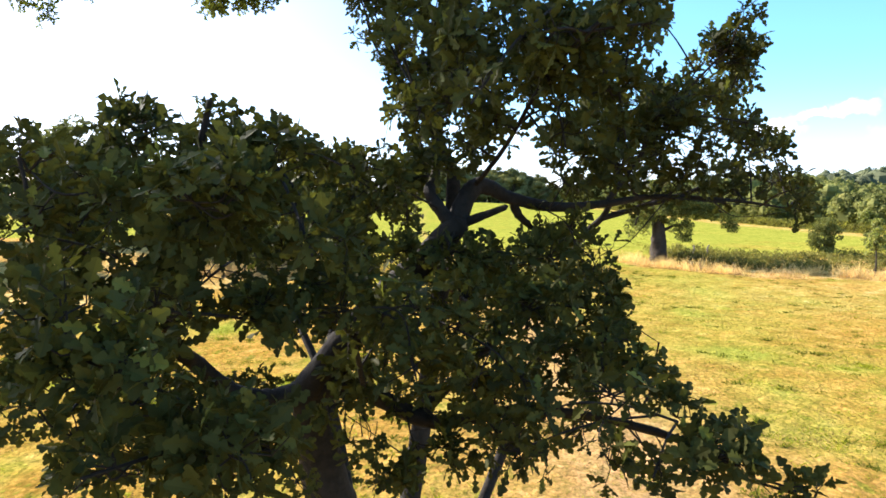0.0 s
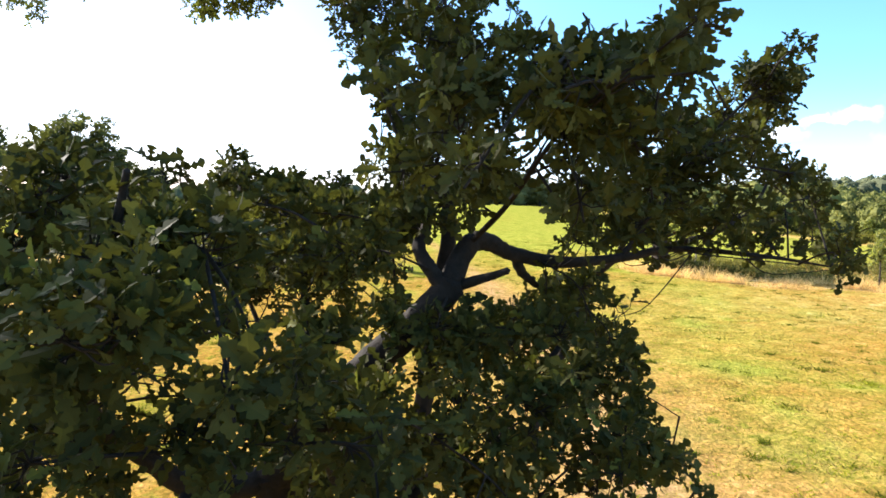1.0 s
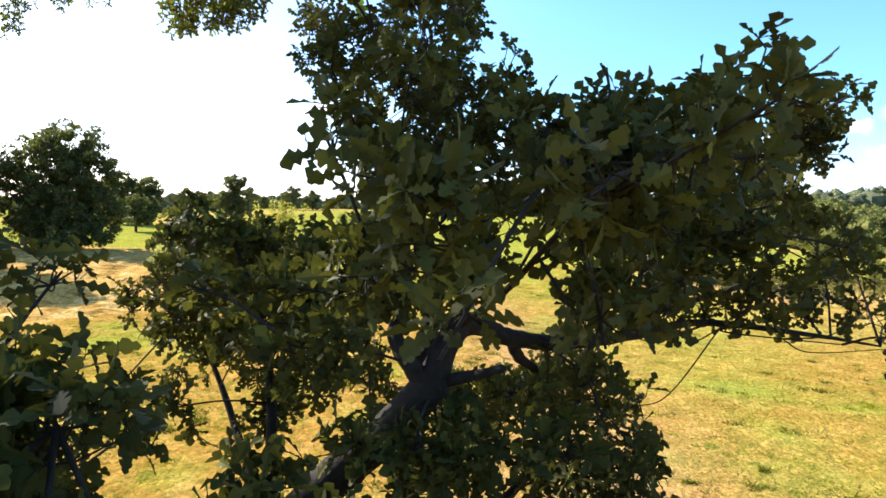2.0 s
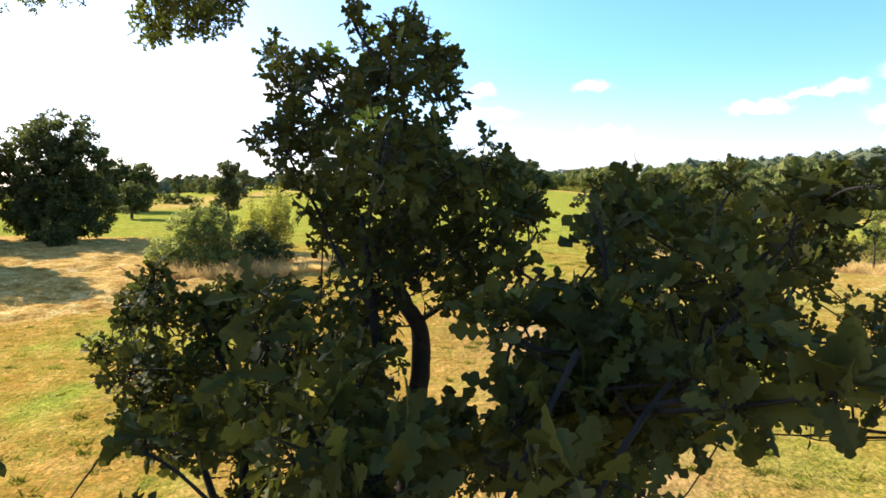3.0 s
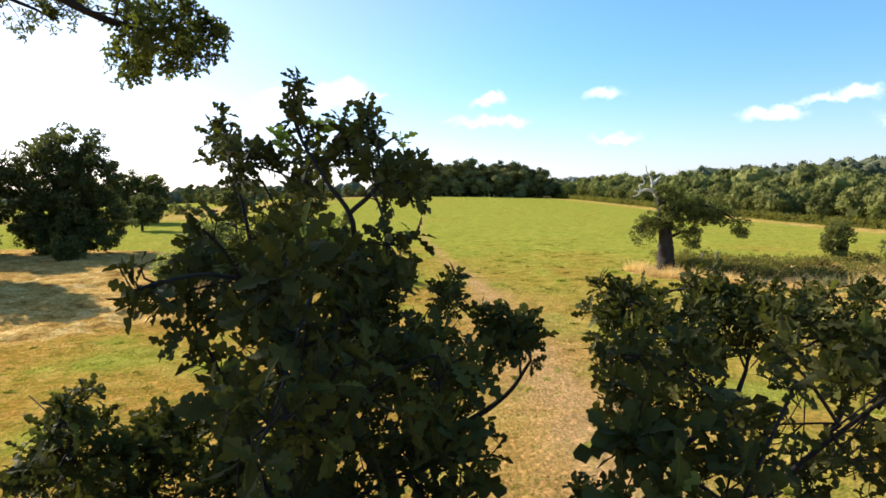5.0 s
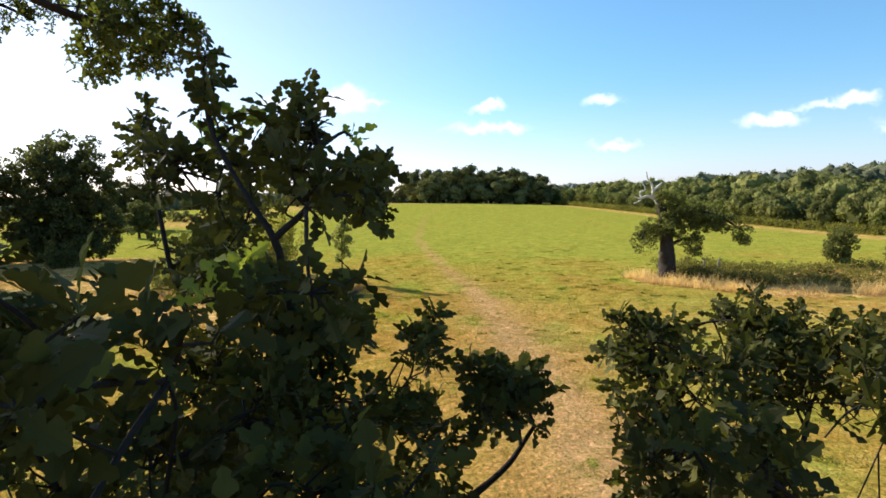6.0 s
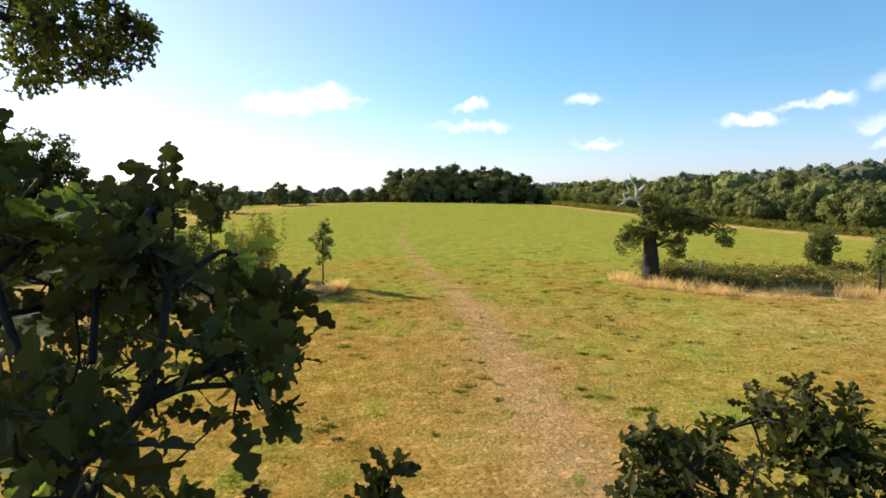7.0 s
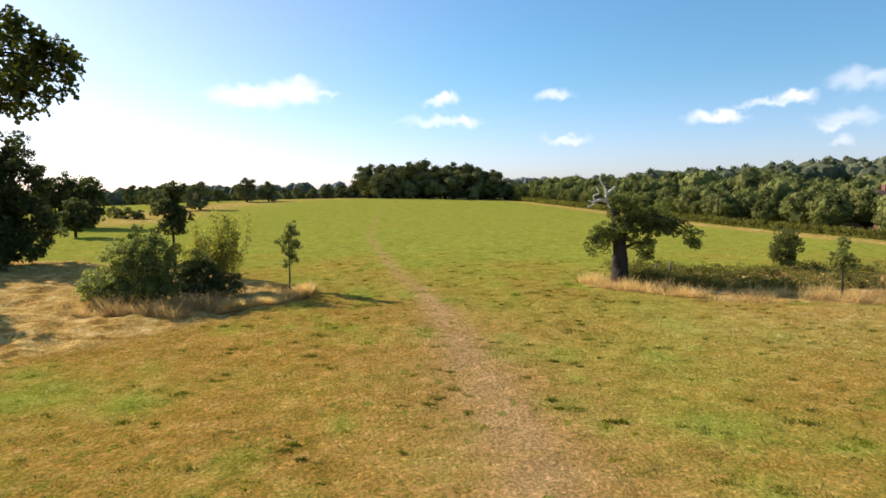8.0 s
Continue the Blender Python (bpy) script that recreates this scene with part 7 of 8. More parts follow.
for x, y, h, tip in ((20.4, 50.4, 1.35, 0.04), (21.7, 51.0, 1.25, 0.16)):
    snag = thing("dead_stump", on_land(x, y), "broken pale dead stump standing among brambles", "stump", "stumps by the old oak")
    sm = Soup()
    sm.tube(smooth_line([(0, 0, -0.2), (0.05, 0, 0.8 * h), (tip, 0, h)], 4), 0.09, 0.05, 9, 0.12)
    part("stem", sm.mesh("stem", ROTTEN, True), snag)

sapling = tree("young_tree", on_land(-6.2, 49.2), 4.7, 0.055,
               [(0.2, 0, 4.35, 0.45, 0.4, 0.4), (0.05, 0, 3.8, 0.6, 0.5, 0.45), (-0.4, 0, 3.25, 0.5, 0.5, 0.4), (0.4, 0, 3.1, 0.5, 0.5, 0.4), (0.0, 0, 2.6, 0.6, 0.5, 0.4), (0.3, 0, 2.1, 0.45, 0.4, 0.35), (-0.2, 0, 1.8, 0.3, 0.3, 0.25)],
               "slender young tree at the tip of the straw grass", 90, 0.19, 30, 0.13, 31, trunk_to=0.9, mat=BUSH_LEAF)
tree("young_tree", on_land(30.2, 43.9), 4.1, 0.06, [(0, 0, 3.5, 0.45, 0.45, 0.6), (-0.4, 0, 2.6, 0.8, 0.7, 0.5), (0.5, 0, 2.3, 0.8, 0.7, 0.45), (0, 0, 1.7, 0.8, 0.7, 0.4)],
     "slender green sapling in long straw grass", 60, 0.2, 36, 0.13, 33, trunk_to=0.9, mat=BUSH_LEAF)
bush("thorn_bush", on_land(33.4, 55.2), [(0, 0, 1.9, 1.2, 1.1, 1.3), (-0.5, 0, 1.2, 1.1, 1.0, 0.9), (0.4, 0, 2.5, 0.8, 0.8, 0.8), (0.2, 0, 0.7, 1.1, 1.0, 0.7)], "upright dusty green thorn bush in the meadow", 110, 0.28, 45, 0.15, 35, WOOD_LEAF)
bush("low_bush", on_land(33.2, 42.4), [(0, 0, 0.35, 1.3, 0.5, 0.35), (0.9, 0, 0.3, 0.8, 0.4, 0.3)], "low dark bramble bush in straw grass", 26, 0.2, 36, 0.12, 37)

# the island of shrubs
bush("shrub", on_land(-16.2, 45.0), [(-0.5, 0, 1.2, 1.6, 1.4, 1.2), (0.7, 0, 2.0, 1.5, 1.4, 1.6), (0.6, 0.4, 3.3, 0.9, 0.9, 0.9), (0.0, -0.7, 0.9, 1.7, 1.0, 0.9)], "leafy grey-green shrub among straw grass", 190, 0.34, 62, 0.13, 41)
bush("shrub", on_land(-13.6, 45.4), [(-0.7, 0, 1.6, 1.5, 1.5, 1.5), (0.7, 0, 1.5, 1.6, 1.5, 1.4), (-0.2, 0.3, 3.0, 1.1, 1.1, 1.0), (-1.2, 0.4, 3.7, 0.8, 0.8, 0.7), (0.2, -0.7, 0.9, 1.8, 1.0, 0.9)], "broad dark green shrub with sunlit tones mixed into its leaf colour", 200, 0.36, 62, 0.13, 43)
bush("shrub", on_land(-10.6, 45.9), [(-0.5, 0, 1.3, 1.5, 1.4, 1.2), (0.9, 0, 0.9, 1.2, 1.2, 0.9), (-0.8, 0.3, 2.2, 1.1, 1.1, 0.9), (0.2, -0.6, 0.7, 1.5, 1.0, 0.7)], "low rounded dark bramble shrub", 170, 0.32, 60, 0.13, 45, FAR_LEAF)
bush("shrub", on_land(-14.9, 46.8), [(0, 0, 2.8, 1.0, 0.9, 1.4), (-0.6, 0, 4.2, 0.5, 0.5, 0.6), (0.6, 0, 3.9, 0.6, 0.6, 0.7), (1.5, 0.2, 3.2, 0.6, 0.6, 0.6)], "upright yellow-green shrub rising from darker shrubs", 90, 0.26, 34, 0.14, 46, PALE_LEAF)
willow = thing("willow_scrub", on_land(-11.0, 48.6), "tall wispy yellow-green shrub with upright shoots", "bush")
wl_rnd = np.random.RandomState(47)
shoot_ends = []
for k in range(42):
    foot = np.array((wl_rnd.normal(0, 0.35), wl_rnd.normal(0, 0.25), -0.1))
    tip = np.array((foot[0] * 2.0 + wl_rnd.normal(0, 0.8), foot[1] + wl_rnd.normal(0, 0.5), wl_rnd.uniform(2.6, 5.3)))
    bend = 0.5 * (foot + tip) + np.array((0.25 * (tip[0] - foot[0]), 0, 0.3))
    line = smooth_line([foot, bend, tip], 6)
    shoot = Soup()
    shoot.tube(line, 0.016, 0.004, 5, 0.05)
    part("stem", shoot.mesh("stem", ROTTEN, True), willow)
    shoot_ends += [p for p in line if p[2] > 1.2]
shoot_ends = np.array(shoot_ends)
part("foliage", quad_mesh("foliage", *leaf_cloud(shoot_ends, np.full(len(shoot_ends), 0.27), 26, 0.12, 48, 1.2), WILLOW_LEAF), willow)
tree("young_tree", on_land(-16.5, 56.5), 7.3, 0.13, [(0.2, 0, 6.5, 0.9, 1.0, 0.8), (-0.5, 0, 5.2, 1.0, 1.0, 0.9), (0.6, 0, 4.6, 1.0, 1.0, 0.8), (0, 0, 3.7, 1.0, 0.9, 0.6)],
     "small round-headed tree behind the shrubs", 130, 0.32, 48, 0.18, 49, trunk_to=0.85)

# the big trees on the left and the one whose shade falls on the straw
tree("oak_tree", on_land(-36.0, 65), 12.6, 0.5, [(0.8, 0, 10.2, 3.0, 3, 2.2), (-2.4, 0, 8.0, 3, 3, 2.8), (3.0, 0, 7.4, 2.7, 2.8, 3.0), (0.5, -0.5, 5.0, 4.2, 3, 2.6), (3.6, 0, 3.2, 2.8, 2.6, 2.6), (-3, 0, 3.0, 2.8, 2.6, 2.6), (1.0, -1.5, 1.8, 4.6, 2.2, 1.9)],
     "large dark oak with crown reaching the ground", 700, 0.55, 74, 0.25, 51)
tree("oak_tree", on_land(-45.5, 63), 12.2, 0.5, [(0, 0, 9.4, 3.4, 3, 2.6), (-3, 0, 7.0, 3.2, 3, 3.0), (2.8, 0, 6.6, 3.0, 3, 3.0), (0, 0, 3.8, 4.2, 3, 2.6), (0, -1, 1.8, 4.2, 2.4, 1.9)], "large dark oak at the meadow edge", 420, 0.68, 56, 0.32, 53)
tree("oak_tree", on_land(-35.8, 48), 12.0, 0.5, [(0, 0, 8.8, 3.2, 3, 2.8), (-2.5, 0, 6.2, 2.8, 2.8, 2.6), (1.6, 0, 5.8, 2.6, 2.6, 2.6), (0, 0, 4.5, 3, 3, 2)], "large oak shading the straw grass", 260, 0.75, 45, 0.4, 55)
tree("round_tree", on_land(-42.9, 95.0), 5.4, 0.18, [(0.2, 0, 3.9, 1.6, 1.8, 1.6), (-0.3, 0, 2.6, 1.9, 1.9, 1.5), (0.3, 0, 1.9, 1.9, 1.8, 1.2)], "small round field tree with a dark shadow", 130, 0.42, 45, 0.26, 57)
tree("oak_tree", on_land(-49.0, 112), 9.0, 0.35, [(0.3, 0, 6.8, 1.6, 2.2, 1.8), (-1.4, 0, 5.2, 2.0, 2.3, 2.0), (1.0, 0, 4.4, 1.9, 2.2, 2.4), (0, -0.5, 2.4, 2.6, 2.2, 2.2)], "tall dark tree on the field edge", 210, 0.55, 46, 0.32, 59)
tree("oak_tree", on_land(-54.0, 113), 9.4, 0.35, [(0.4, 0, 7.0, 2.2, 2.4, 1.9), (-1.8, 0, 5.4, 2.3, 2.4, 2.3), (1.8, 0, 4.8, 2.2, 2.2, 2.4), (0, -0.5, 2.6, 3.4, 2.4, 2.4)], "tall dark tree on the field edge", 230, 0.58, 46, 0.34, 61)
for x, y, s in ((-51.5, 132, 1.5), (-48.8, 131, 1.1), (-55.0, 135, 1.4), (-32.4, 58.6, 1.3), (-42.0, 58.0, 1.6), (-47.5, 57.0, 1.5)):
    bush("field_bush", on_land(x, y), [(0, 0, 0.8 * s, s, s, 0.9 * s), (0.5 * s, 0, 0.6 * s, 0.7 * s, 0.8 * s, 0.6 * s)], "rounded green bush on dry pasture", 36, 0.32 * s, 40, 0.22, 63 + int(x), FAR_LEAF, "field bushes")

for x, y, s, leaf in ((64.5, 76, 1.6, PALE_LEAF), (61.8, 92, 1.3, PALE_LEAF), (58.6, 112, 1.5, WOOD_LEAF), (54.5, 140, 1.7, PALE_LEAF), (66.8, 66, 1.7, WOOD_LEAF), (46.0, 190, 2.2, PALE_LEAF), (48.5, 176, 1.9, WOOD_LEAF), (50.5, 162, 2.1, PALE_LEAF), (44.6, 204, 2.4, WOOD_LEAF), (42.6, 217, 2.2, PALE_LEAF), (52.2, 151, 1.8, WOOD_LEAF), (56.0, 129, 1.9, PALE_LEAF), (57.4, 121, 1.6, WOOD_LEAF), (40.8, 228, 2.3, PALE_LEAF)):
    bush("hedge_bush", on_land(x, y), [(0, 0, 1.1 * s, s, s, 1.1 * s), (0.6 * s, 0, 0.8 * s, 0.8 * s, 0.8 * s, 0.8 * s), (-0.5 * s, 0, 1.6 * s, 0.6 * s, 0.6 * s, 0.7 * s)], "yellowish green bush standing at the hedge", 70, 0.34 * s, 40, 0.24, 164 + int(x), leaf, "bushes at the hedge")

# far trees: three kinds of crown, shared between the copies
KINDS = []
for k in range(3):
    far_tree = tree("far_oak", (0, 0, -500), 11.0, 0.35,
                    [[(0, 0, 7.9, 3.0, 3.0, 2.5), (-2.8, 0.5, 5.8, 2.5, 2.6, 2.4), (2.7, -0.3, 5.4, 2.6, 2.6, 2.4), (-1.4, -1.6, 3.0, 3.0, 2.4, 2.4), (1.8, 1.2, 2.8, 3.2, 3.0, 2.4)],
                     [(-0.9, 0.3, 7.7, 2.5, 2.6, 2.5), (2.2, 0, 6.3, 2.6, 2.7, 2.4), (-2.8, 0, 4.9, 2.5, 2.6, 2.4), (0.8, -1.5, 3.4, 3.2, 2.4, 2.6), (-0.8, 1.6, 2.4, 3.4, 2.6, 2.2)],
                     [(0.3, 0, 8.2, 2.4, 2.5, 2.2), (-2.0, 0, 6.0, 2.7, 2.7, 2.3), (2.4, 0.5, 5.2, 2.6, 2.7, 2.4), (0, -1.6, 3.2, 3.4, 2.4, 2.4), (0.4, 1.8, 2.4, 3.4, 2.4, 2.2)]][k],
                    "dark rounded oak in the wood on the crest", 50, 1.3, 56, 0.42, 80 + 3 * k, group="trees on the crest", mat=CREST_LEAF, spike=0.0)
    KINDS.append(far_tree)
rnd = random.Random(5)
crest = [(-9, 231, 1.12), (-4.5, 226, 1.08), (0.5, 230, 1.16), (5, 226, 1.22), (10, 231, 1.30), (15.5, 227, 1.22), (20.5, 231, 1.27), (25.5, 227, 1.20), (30, 231, 1.16), (34.5, 227, 0.98), (39, 231, 0.72), (43.5, 232, 0.66),
         (-3, 239, 1.16), (8, 241, 1.24), (18, 240, 1.24), (28, 241, 1.16), (35, 238, 0.9)]
left_line = [(-45.4, 158, 0.66), (-43.4, 196, 0.66), (-37.5, 198, 0.55), (-33, 224, 0.42), (-28.5, 228, 0.42), (-24, 232, 0.5), (-19.5, 236, 0.5), (-58, 175, 0.5), (-64, 184, 0.55), (-70, 196, 0.55), (-50, 214, 0.45), (-44, 222, 0.42),
             (-38.5, 230, 0.42), (-76, 206, 0.55), (-84, 216, 0.6), (-15, 238, 0.55), (-54, 204, 0.42)]
for n, (x, y, s) in enumerate(crest + left_line):
    m = Matrix.Translation(on_land(x, y)) @ Matrix.Rotation(rnd.uniform(0, 6.28), 4, "Z") @ Matrix.Diagonal((1.25 * s, 1.25 * s, s * rnd.uniform(0.95, 1.05), 1))
    if n < 3:
        KINDS[n].matrix_basis = m
    else:
        far = copy_thing(KINDS[n % 3], m)
        far.scale = m.to_scale()
    if n >= len(crest):
        tagged(far, "small dark oak on the far pasture edge", group="trees along the pasture")

# ---- woods, hedge and brambles ----


def wood_mesh(name, spots, seed, mat, leaf=0.62, lobes=9, per=90):
    """Many tree crowns, each a dome with smaller rounded lobes over its skin: (x, y, height, half width)."""
    r = np.random.RandomState(seed)
    cs, rs, big, big_r = [], [], [], []
    for x, y, h, w in spots:
        z = float(land(x, y))
        k = np.arange(lobes)
        spin = k * 2.4 + r.uniform(0, 6.28)
        rise = np.linspace(-0.35, 0.97, lobes)
        out = np.sqrt(1 - rise**2)
        small = r.uniform(0.22, 0.40, lobes)
        heart = np.stack([out * np.cos(spin), out * np.sin(spin), rise], -1) * (0.98 - small)[:, None] * r.uniform(0.85, 1.05, (lobes, 1))
        tall = 0.5 * h
        cs.append(np.array([x, y, z + h - tall]) + heart * np.array([w, w, tall]))
        rs.append(w * small)
        big.append((x, y, z + h - tall * 1.1))
        big_r.append(w * 0.86)
    cs, rs = np.concatenate(cs), np.concatenate(rs)
    skin = joined(leaf_cloud(cs, rs, per, leaf, seed + 1, 0.9, 0.15, 0.45, 0.78, 0.0), cores(cs, rs, seed, 0.9, (0.6, 0.85)))
    return quad_mesh(name, *joined(skin, cores(np.array(big), np.array(big_r), seed + 2, 0.9, (0.75, 0.9))), mat)


def edge_x(y):
    return float(np.interp(y, [p[1] for p in reversed(EDGE)], [p[0] for p in reversed(EDGE)]))


wr = np.random.RandomState(9)
HOUSE_AT = (79.2, 99.5)
near_wood, mid_wood, back_wood = [], [], []
for row in range(7):
    y = 44.0
    while y < 250:
        off = (7, 14, 22, 32, 43, 56, 70)[row] + wr.uniform(-1.5, 1.5)
        h = wr.uniform(3.0, 6.8) + min(row, 4) * 1.1
        x = edge_x(y) + off
        if math.hypot(x - HOUSE_AT[0], y - HOUSE_AT[1]) > 6.2:
            (near_wood if row < 3 else mid_wood).append((x, y + wr.uniform(-2, 2), h, h * wr.uniform(0.5, 0.72)))
        y += wr.uniform(0.8, 1.4) * (6.8 + 1.1 * row)
near_wood += [(69.5, 85.5, 4.6, 3.0), (73.2, 88.0, 5.0, 3.2), (77.5, 90.0, 4.4, 2.8), (66.0, 84.0, 4.2, 2.6)]
tagged(new("right_wood", wood_mesh("right_wood", near_wood, 91, WOOD_LEAF, 0.34, 18, 60)), "dense olive-green broadleaf wood beyond the hedge", "woodland", kind="stuff")
tagged(new("slope_wood", wood_mesh("slope_wood", mid_wood, 92, WOOD_LEAF, 0.46, 12, 40)), "rounded crowns of a wood climbing the slope", "woodland", kind="stuff")
for _ in range(520):
    a, d = wr.uniform(-0.62, 0.75), wr.uniform(255, 620)
    x, y = d * math.sin(a), d * math.cos(a)
    if x < edge_x(min(y, 235)) + 40 and y < 255:
        continue
    if -30 < x < 40 and y < 300:
        continue
    back_wood.append((x, y, wr.uniform(8, 12) if a > 0.36 else wr.uniform(4, 7), wr.uniform(5.5, 8)))
tagged(new("hill_wood", wood_mesh("hill_wood", back_wood, 93, HAZED_HILL_LEAF, 1.0, 4, 12)), "hazy wooded hills behind the meadow", "woodland", kind="stuff")
ridge = [(wr.uniform(-1000, 1250), wr.uniform(1250, 1600), wr.uniform(6, 11), wr.uniform(13, 19)) for _ in range(240)]
tagged(new("ridge_wood", wood_mesh("ridge_wood", ridge, 95, HAZED_RIDGE_LEAF, 3.0, 3, 6)), "distant wooded ridge on the skyline", "woodland", kind="stuff")

house = thing("house", on_land(*HOUSE_AT), "red-brick house with pale rendered gable among trees", "house")


def box_mesh(name, lo, hi, mat):
    bm = bmesh.new()
    bmesh.ops.create_cube(bm, size=1.0)
    for v in bm.verts:
        v.co = Vector([a + (b - a) * (c + 0.5) for a, b, c in zip(lo, hi, v.co)])
    bmesh.ops.bevel(bm, geom=bm.edges[:], offset=0.02, segments=1, affect="EDGES")
    me = bpy.data.meshes.new(name)
    bm.to_mesh(me)
    bm.free()
    me.materials.append(mat)
    return me


part("wall", box_mesh("wall", (-4.5, -3.5, -0.3), (4.5, 3.5, 2.9), BRICK), house, "red-brown brick ground floor")
part("wall", box_mesh("wall", (-4.48, -3.48, 2.9), (4.48, 3.48, 4.2), RENDER), house, "pale rendered upper floor")
gable = bpy.data.meshes.new("roof")
gable.from_pydata([(-4.9, -3.9, 4.1), (4.9, -3.9, 4.1), (4.9, 3.9, 4.1), (-4.9, 3.9, 4.1), (-4.9, 0, 6.2), (4.9, 0, 6.2)], [], [(0, 1, 5, 4), (2, 3, 4, 5), (0, 4, 3), (1, 2, 5), (3, 2, 1, 0)])
gable.materials.append(ROOF)
part("roof", gable, house, "brown tiled roof")
part("chimney", box_mesh("chimney", (-2.6, -0.5, 5.2), (-1.8, 0.3, 7.0), BRICK), house)
for wx in (-3.2, -0.4, 2.2):
    window = part("window", box_mesh("window", (wx, -3.56, 1.2), (wx + 1.2, -3.44, 2.5), RENDER), house)
    part("pane", box_mesh("pane", (wx + 0.08, -3.60, 1.28), (wx + 1.12, -3.565, 2.42), PANE), window)

hc, hr = [], []
for y in np.arange(20, 232, 0.5):
    for k in range(4):
        hc.append((edge_x(y) + 3.0 + wr.normal(0, 0.4), y, 0.25 + 0.3 * k + float(land(edge_x(y) + 3, y)) + wr.normal(0, 0.12)))
        hr.append(wr.uniform(0.34, 0.52))
tagged(new("hedge", quad_mesh("hedge", *leaf_cloud(hc, hr, 22, 0.2, 97), HEDGE_LEAF)), "trimmed olive-green hedge along the field boundary", "hedge", kind="stuff")

bc, br = [], []
for _ in range(1500):
    t = wr.uniform(0, 1) ** 1.3
    x = 18.6 + 40 * t
    y = 48.2 - 2.4 * min(1.0, 4 * t) + wr.uniform(0, 1) ** 1.3 * (8 + 4 * t)
    high = 0.42 + 0.22 * math.sin(x * 0.9 + 0.7 * y) + 0.18 * math.sin(1.7 * y - x) + 0.55 * math.exp(-(((x - 21) / 3.5) ** 2))
    bc.append((x, y, float(land(x, y)) + wr.uniform(0.02, 0.75) * max(0.12, high)))
    br.append(wr.uniform(0.2, 0.45))
tagged(new("bramble_bank", quad_mesh("bramble_bank", *leaf_cloud(bc, br, 34, 0.12, 99), BRAMBLE_LEAF)), "tangled green bramble bank behind straw grass", "brambles", kind="stuff")

# ---- long grass and tufts ----


def blades(spots, height, width, lean, seed):
    """Grass blades: bent four-cornered slips standing on the ground."""
    r = np.random.RandomState(seed)
    p = np.asarray(spots, float)
    n = len(p)
    base = np.column_stack([p, land(p[:, 0], p[:, 1]) - 0.02])
    a = r.uniform(0, 2 * np.pi, n)
    side = np.column_stack([np.cos(a), np.sin(a), np.zeros(n)]) * (width * r.uniform(0.6, 1.4, n))[:, None]
    b = r.uniform(0, 2 * np.pi, n)
    h = height * r.uniform(0.25, 1.3, n) * (0.75 + 0.45 * lumps(p[:, 0], p[:, 1], 0.9, seed + 3) + 0.25 * lumps(p[:, 0], p[:, 1], 0.35, seed + 4))
    tip = base + np.column_stack([np.cos(b) * lean * h, np.sin(b) * lean * h, h]) * r.uniform(0.7, 1.1, n)[:, None]
    v = np.stack([base - side, base + side, tip + side * 0.35, tip - side * 0.35], 1)
    return v.reshape(-1, 3), np.arange(4 * n).reshape(-1, 4)


def ragged(spots, seed):
    """Thins the spots in patches, so that the stand has gaps and a torn edge."""
    r = np.random.RandomState(seed)
    keep = 0.4 + 0.9 * lumps(spots[:, 0], spots[:, 1], 1.4, seed) + 0.6 * lumps(spots[:, 0], spots[:, 1], 0.45, seed + 1)
    return spots[r.uniform(0, 1, len(spots)) < keep]


def strewn(ring, count, seed):
    r = np.random.RandomState(seed)
    q = np.array(ring)
    p = np.column_stack([r.uniform(q[:, 0].min(), q[:, 0].max(), 6 * count), r.uniform(q[:, 1].min(), q[:, 1].max(), 6 * count)])
    return p[inside(p[:, 0], p[:, 1], ring)][:count]


SKIRT = [(-19.6, 44.8), (-18.9, 43.0), (-17.2, 42.1), (-14.5, 41.9), (-11.3, 40.8), (-8.6, 42.6), (-9.4, 44.6), (-12, 44.3), (-16, 44.0), (-18.0, 46)]
TIP = [(-8.6, 42.6), (-6.6, 44.2), (-4.6, 46.8), (-5.0, 49.3), (-8, 50), (-9.4, 44.6)]
LIP = [(-9.2, 42.0), (-6.3, 44.0), (-4.4, 46.6), (-4.7, 49.2), (-5.3, 49.0), (-5.2, 46.9), (-6.9, 44.7), (-9.2, 42.7)]
FRINGE = [(14.2, 50.5), (15.5, 47.5), (22.4, 42.8), (31.2, 41.6), (60, 40), (60, 43.2), (31, 44.4), (23, 45.8), (19.5, 49), (16, 51.5)]
tagged(new("long_grass", quad_mesh("long_grass", *blades(ragged(strewn(SKIRT, 15000, 1), 21), 0.95, 0.010, 0.75, 2), STRAW)), "tall bleached straw grass round the shrubs", "grass", kind="stuff")
tagged(new("long_grass", quad_mesh("long_grass", *blades(ragged(strewn(TIP, 7000, 7), 22), 0.36, 0.012, 0.8, 8), STRAW)), "thin straw grass round the young tree", "grass", kind="stuff")
tagged(new("long_grass", quad_mesh("long_grass", *blades(strewn(LIP, 11000, 9), 0.55, 0.014, 0.7, 10), PALE_STRAW)), "pale flattened rim of dry grass at the mown edge", "grass", kind="stuff")
tagged(new("long_grass", quad_mesh("long_grass", *blades(ragged(strewn(FRINGE, 14000, 3), 23), 0.60, 0.011, 0.7, 4), STRAW)), "tall bleached straw grass below the old oak", "grass", kind="stuff")
tagged(new("long_grass", quad_mesh("long_grass", *blades(ragged(strewn(FRINGE, 22000, 13), 29), 0.78, 0.012, 0.7, 14), PALE_STRAW)), "bleached seed stems among straw below the old oak", "grass", kind="stuff")
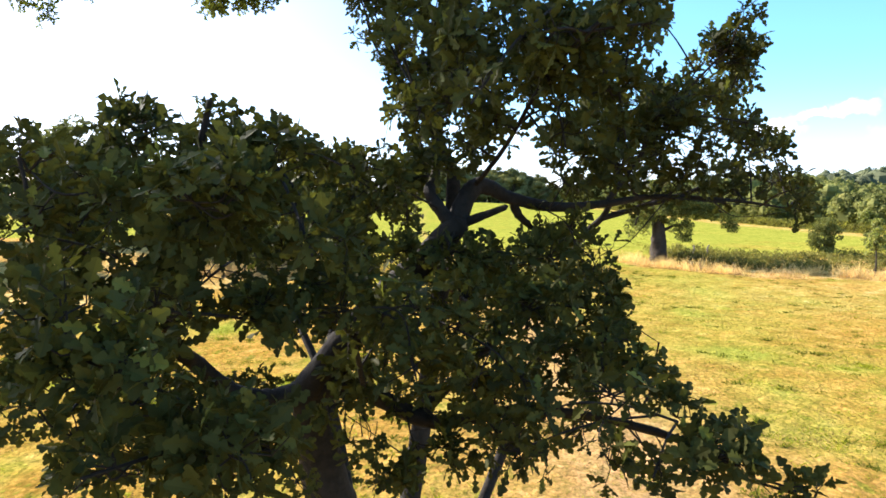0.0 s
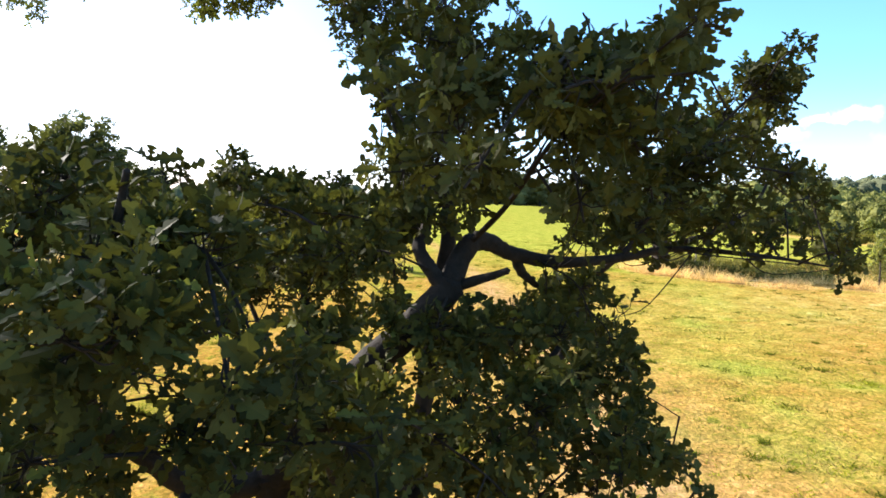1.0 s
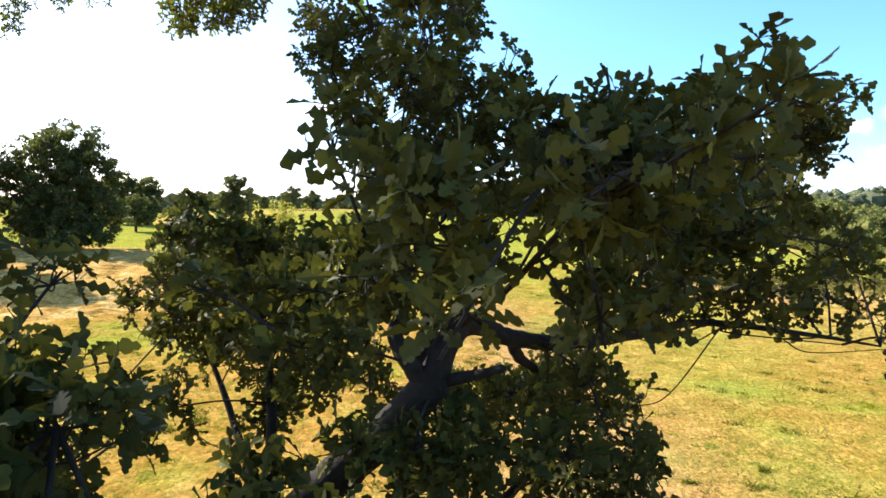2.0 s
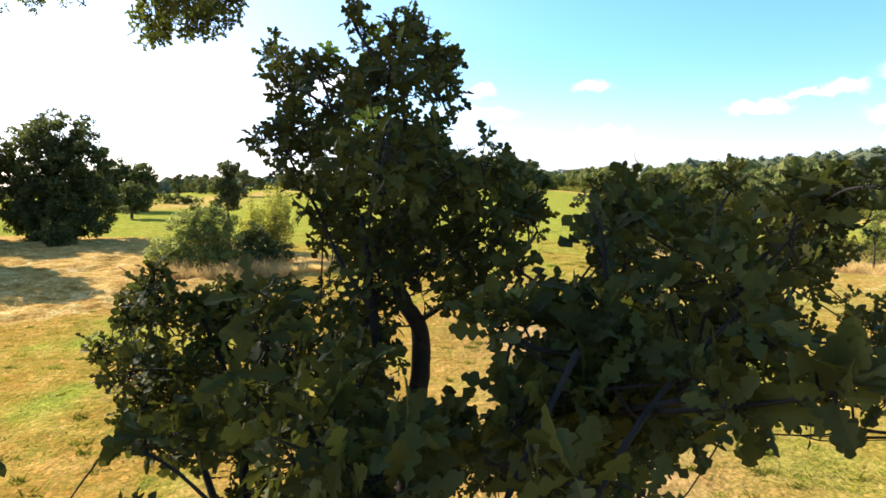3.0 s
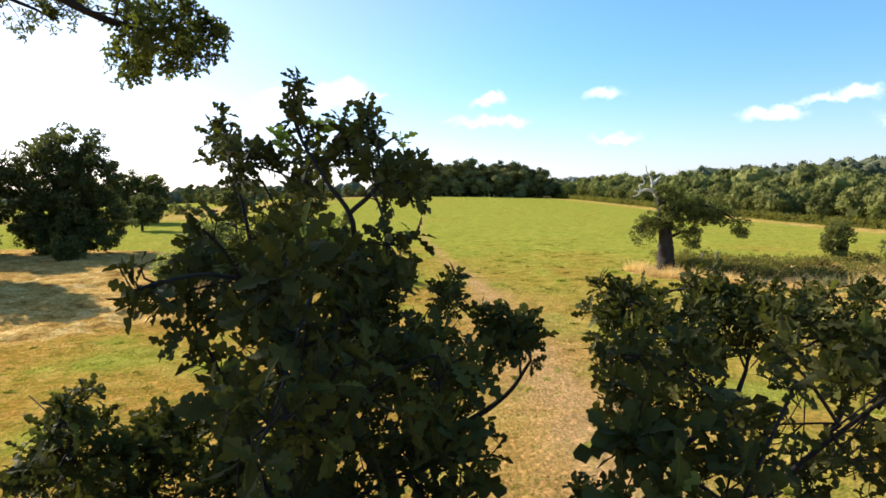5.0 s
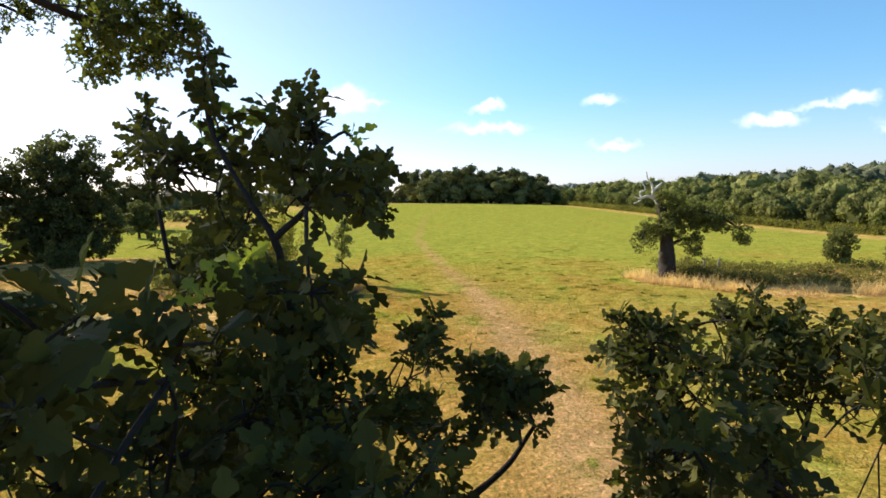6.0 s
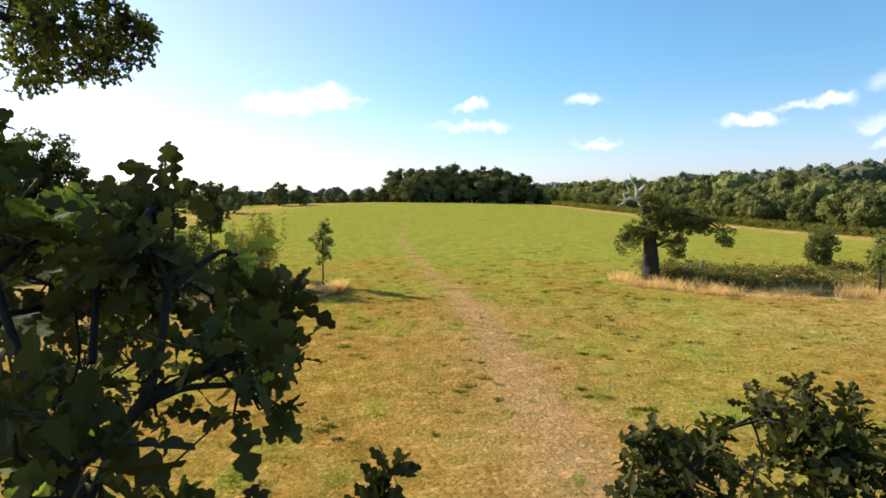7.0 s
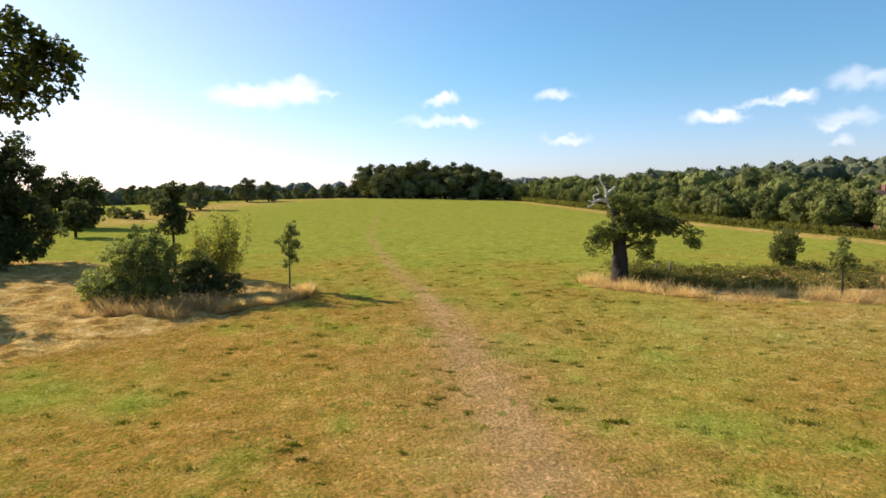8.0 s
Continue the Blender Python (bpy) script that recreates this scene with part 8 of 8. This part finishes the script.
tagged(new("straw_grass", quad_mesh("straw_grass", *blades(ragged(strewn(ROUGH_LEFT, 52000, 5), 24), 0.2, 0.014, 0.9, 6), STRAW)), "flattened straw-coloured grass", "grass", kind="stuff")

tr = np.random.RandomState(15)
tuft_spots, dot_spots = [], []
for k in range(4600):
    x, y = tr.uniform(-24, 32), 11 + 52 * tr.uniform(0, 1) ** 1.4
    if inside(np.array(x), np.array(y), ROUGH_LEFT) or abs(near_line(np.array(x), np.array(y), TRACK)) < 1.0:
        continue
    if k % 5 == 0:
        dot_spots.append(np.array((x, y)) + tr.normal(0, 1, (tr.randint(25, 80), 2)) * np.array((0.15, 0.10)) * tr.uniform(0.5, 1.5))
    else:
        tuft_spots.append(np.array((x, y)) + tr.normal(0, 1, (tr.randint(8, 24), 2)) * np.array((0.13, 0.10)) * tr.uniform(0.6, 1.5))
for px, py, r in ((5.9, 32.8, 0.7), (7.0, 26.4, 0.6), (-12.2, 28.8, 1.4), (9.6, 15.4, 0.9), (-7.5, 27.5, 0.6)):
    tuft_spots.append(np.array((px, py)) + tr.normal(0, r, (500, 2)))
for px, py, r in GREEN_SPOTS:
    if not inside(np.array(px), np.array(py), ROUGH_LEFT):
        tuft_spots.append(np.array((px, py)) + tr.normal(0, 1, (int(60 + 160 * r), 2)) * np.array((0.42, 0.5)) * r)
for _ in range(220):
    dot_spots.append(np.array((tr.uniform(-4, 26), tr.uniform(42, 76))) + tr.normal(0, 1, (30, 2)) * np.array((0.25, 0.15)))
tagged(new("grass_tufts", quad_mesh("grass_tufts", *blades(np.concatenate(tuft_spots), 0.06, 0.018, 1.3, 16), TUFT)), "small green weed tufts in the dry lawn", "grass", kind="stuff")
tagged(new("weed_tussocks", quad_mesh("weed_tussocks", *blades(np.concatenate(dot_spots), 0.095, 0.022, 1.3, 18), WEED)), "dark green rosettes and tussocks in the lawn", "grass", kind="stuff")
lawn = np.column_stack([tr.uniform(-22, 26, 90000), 10.5 + 34 * tr.uniform(0, 1, 90000) ** 1.6])
lawn = lawn[np.abs(lawn[:, 0] - 1) < 3 + 0.72 * lawn[:, 1]]
lawn = lawn[~inside(lawn[:, 0], lawn[:, 1], ROUGH_LEFT)]
lawn = ragged(lawn, 31)
tagged(new("dry_grass", quad_mesh("dry_grass", *blades(lawn, 0.055, 0.02, 1.5, 32), DRY_BLADE)), "short parched grass blades on the lawn", "grass", kind="stuff")
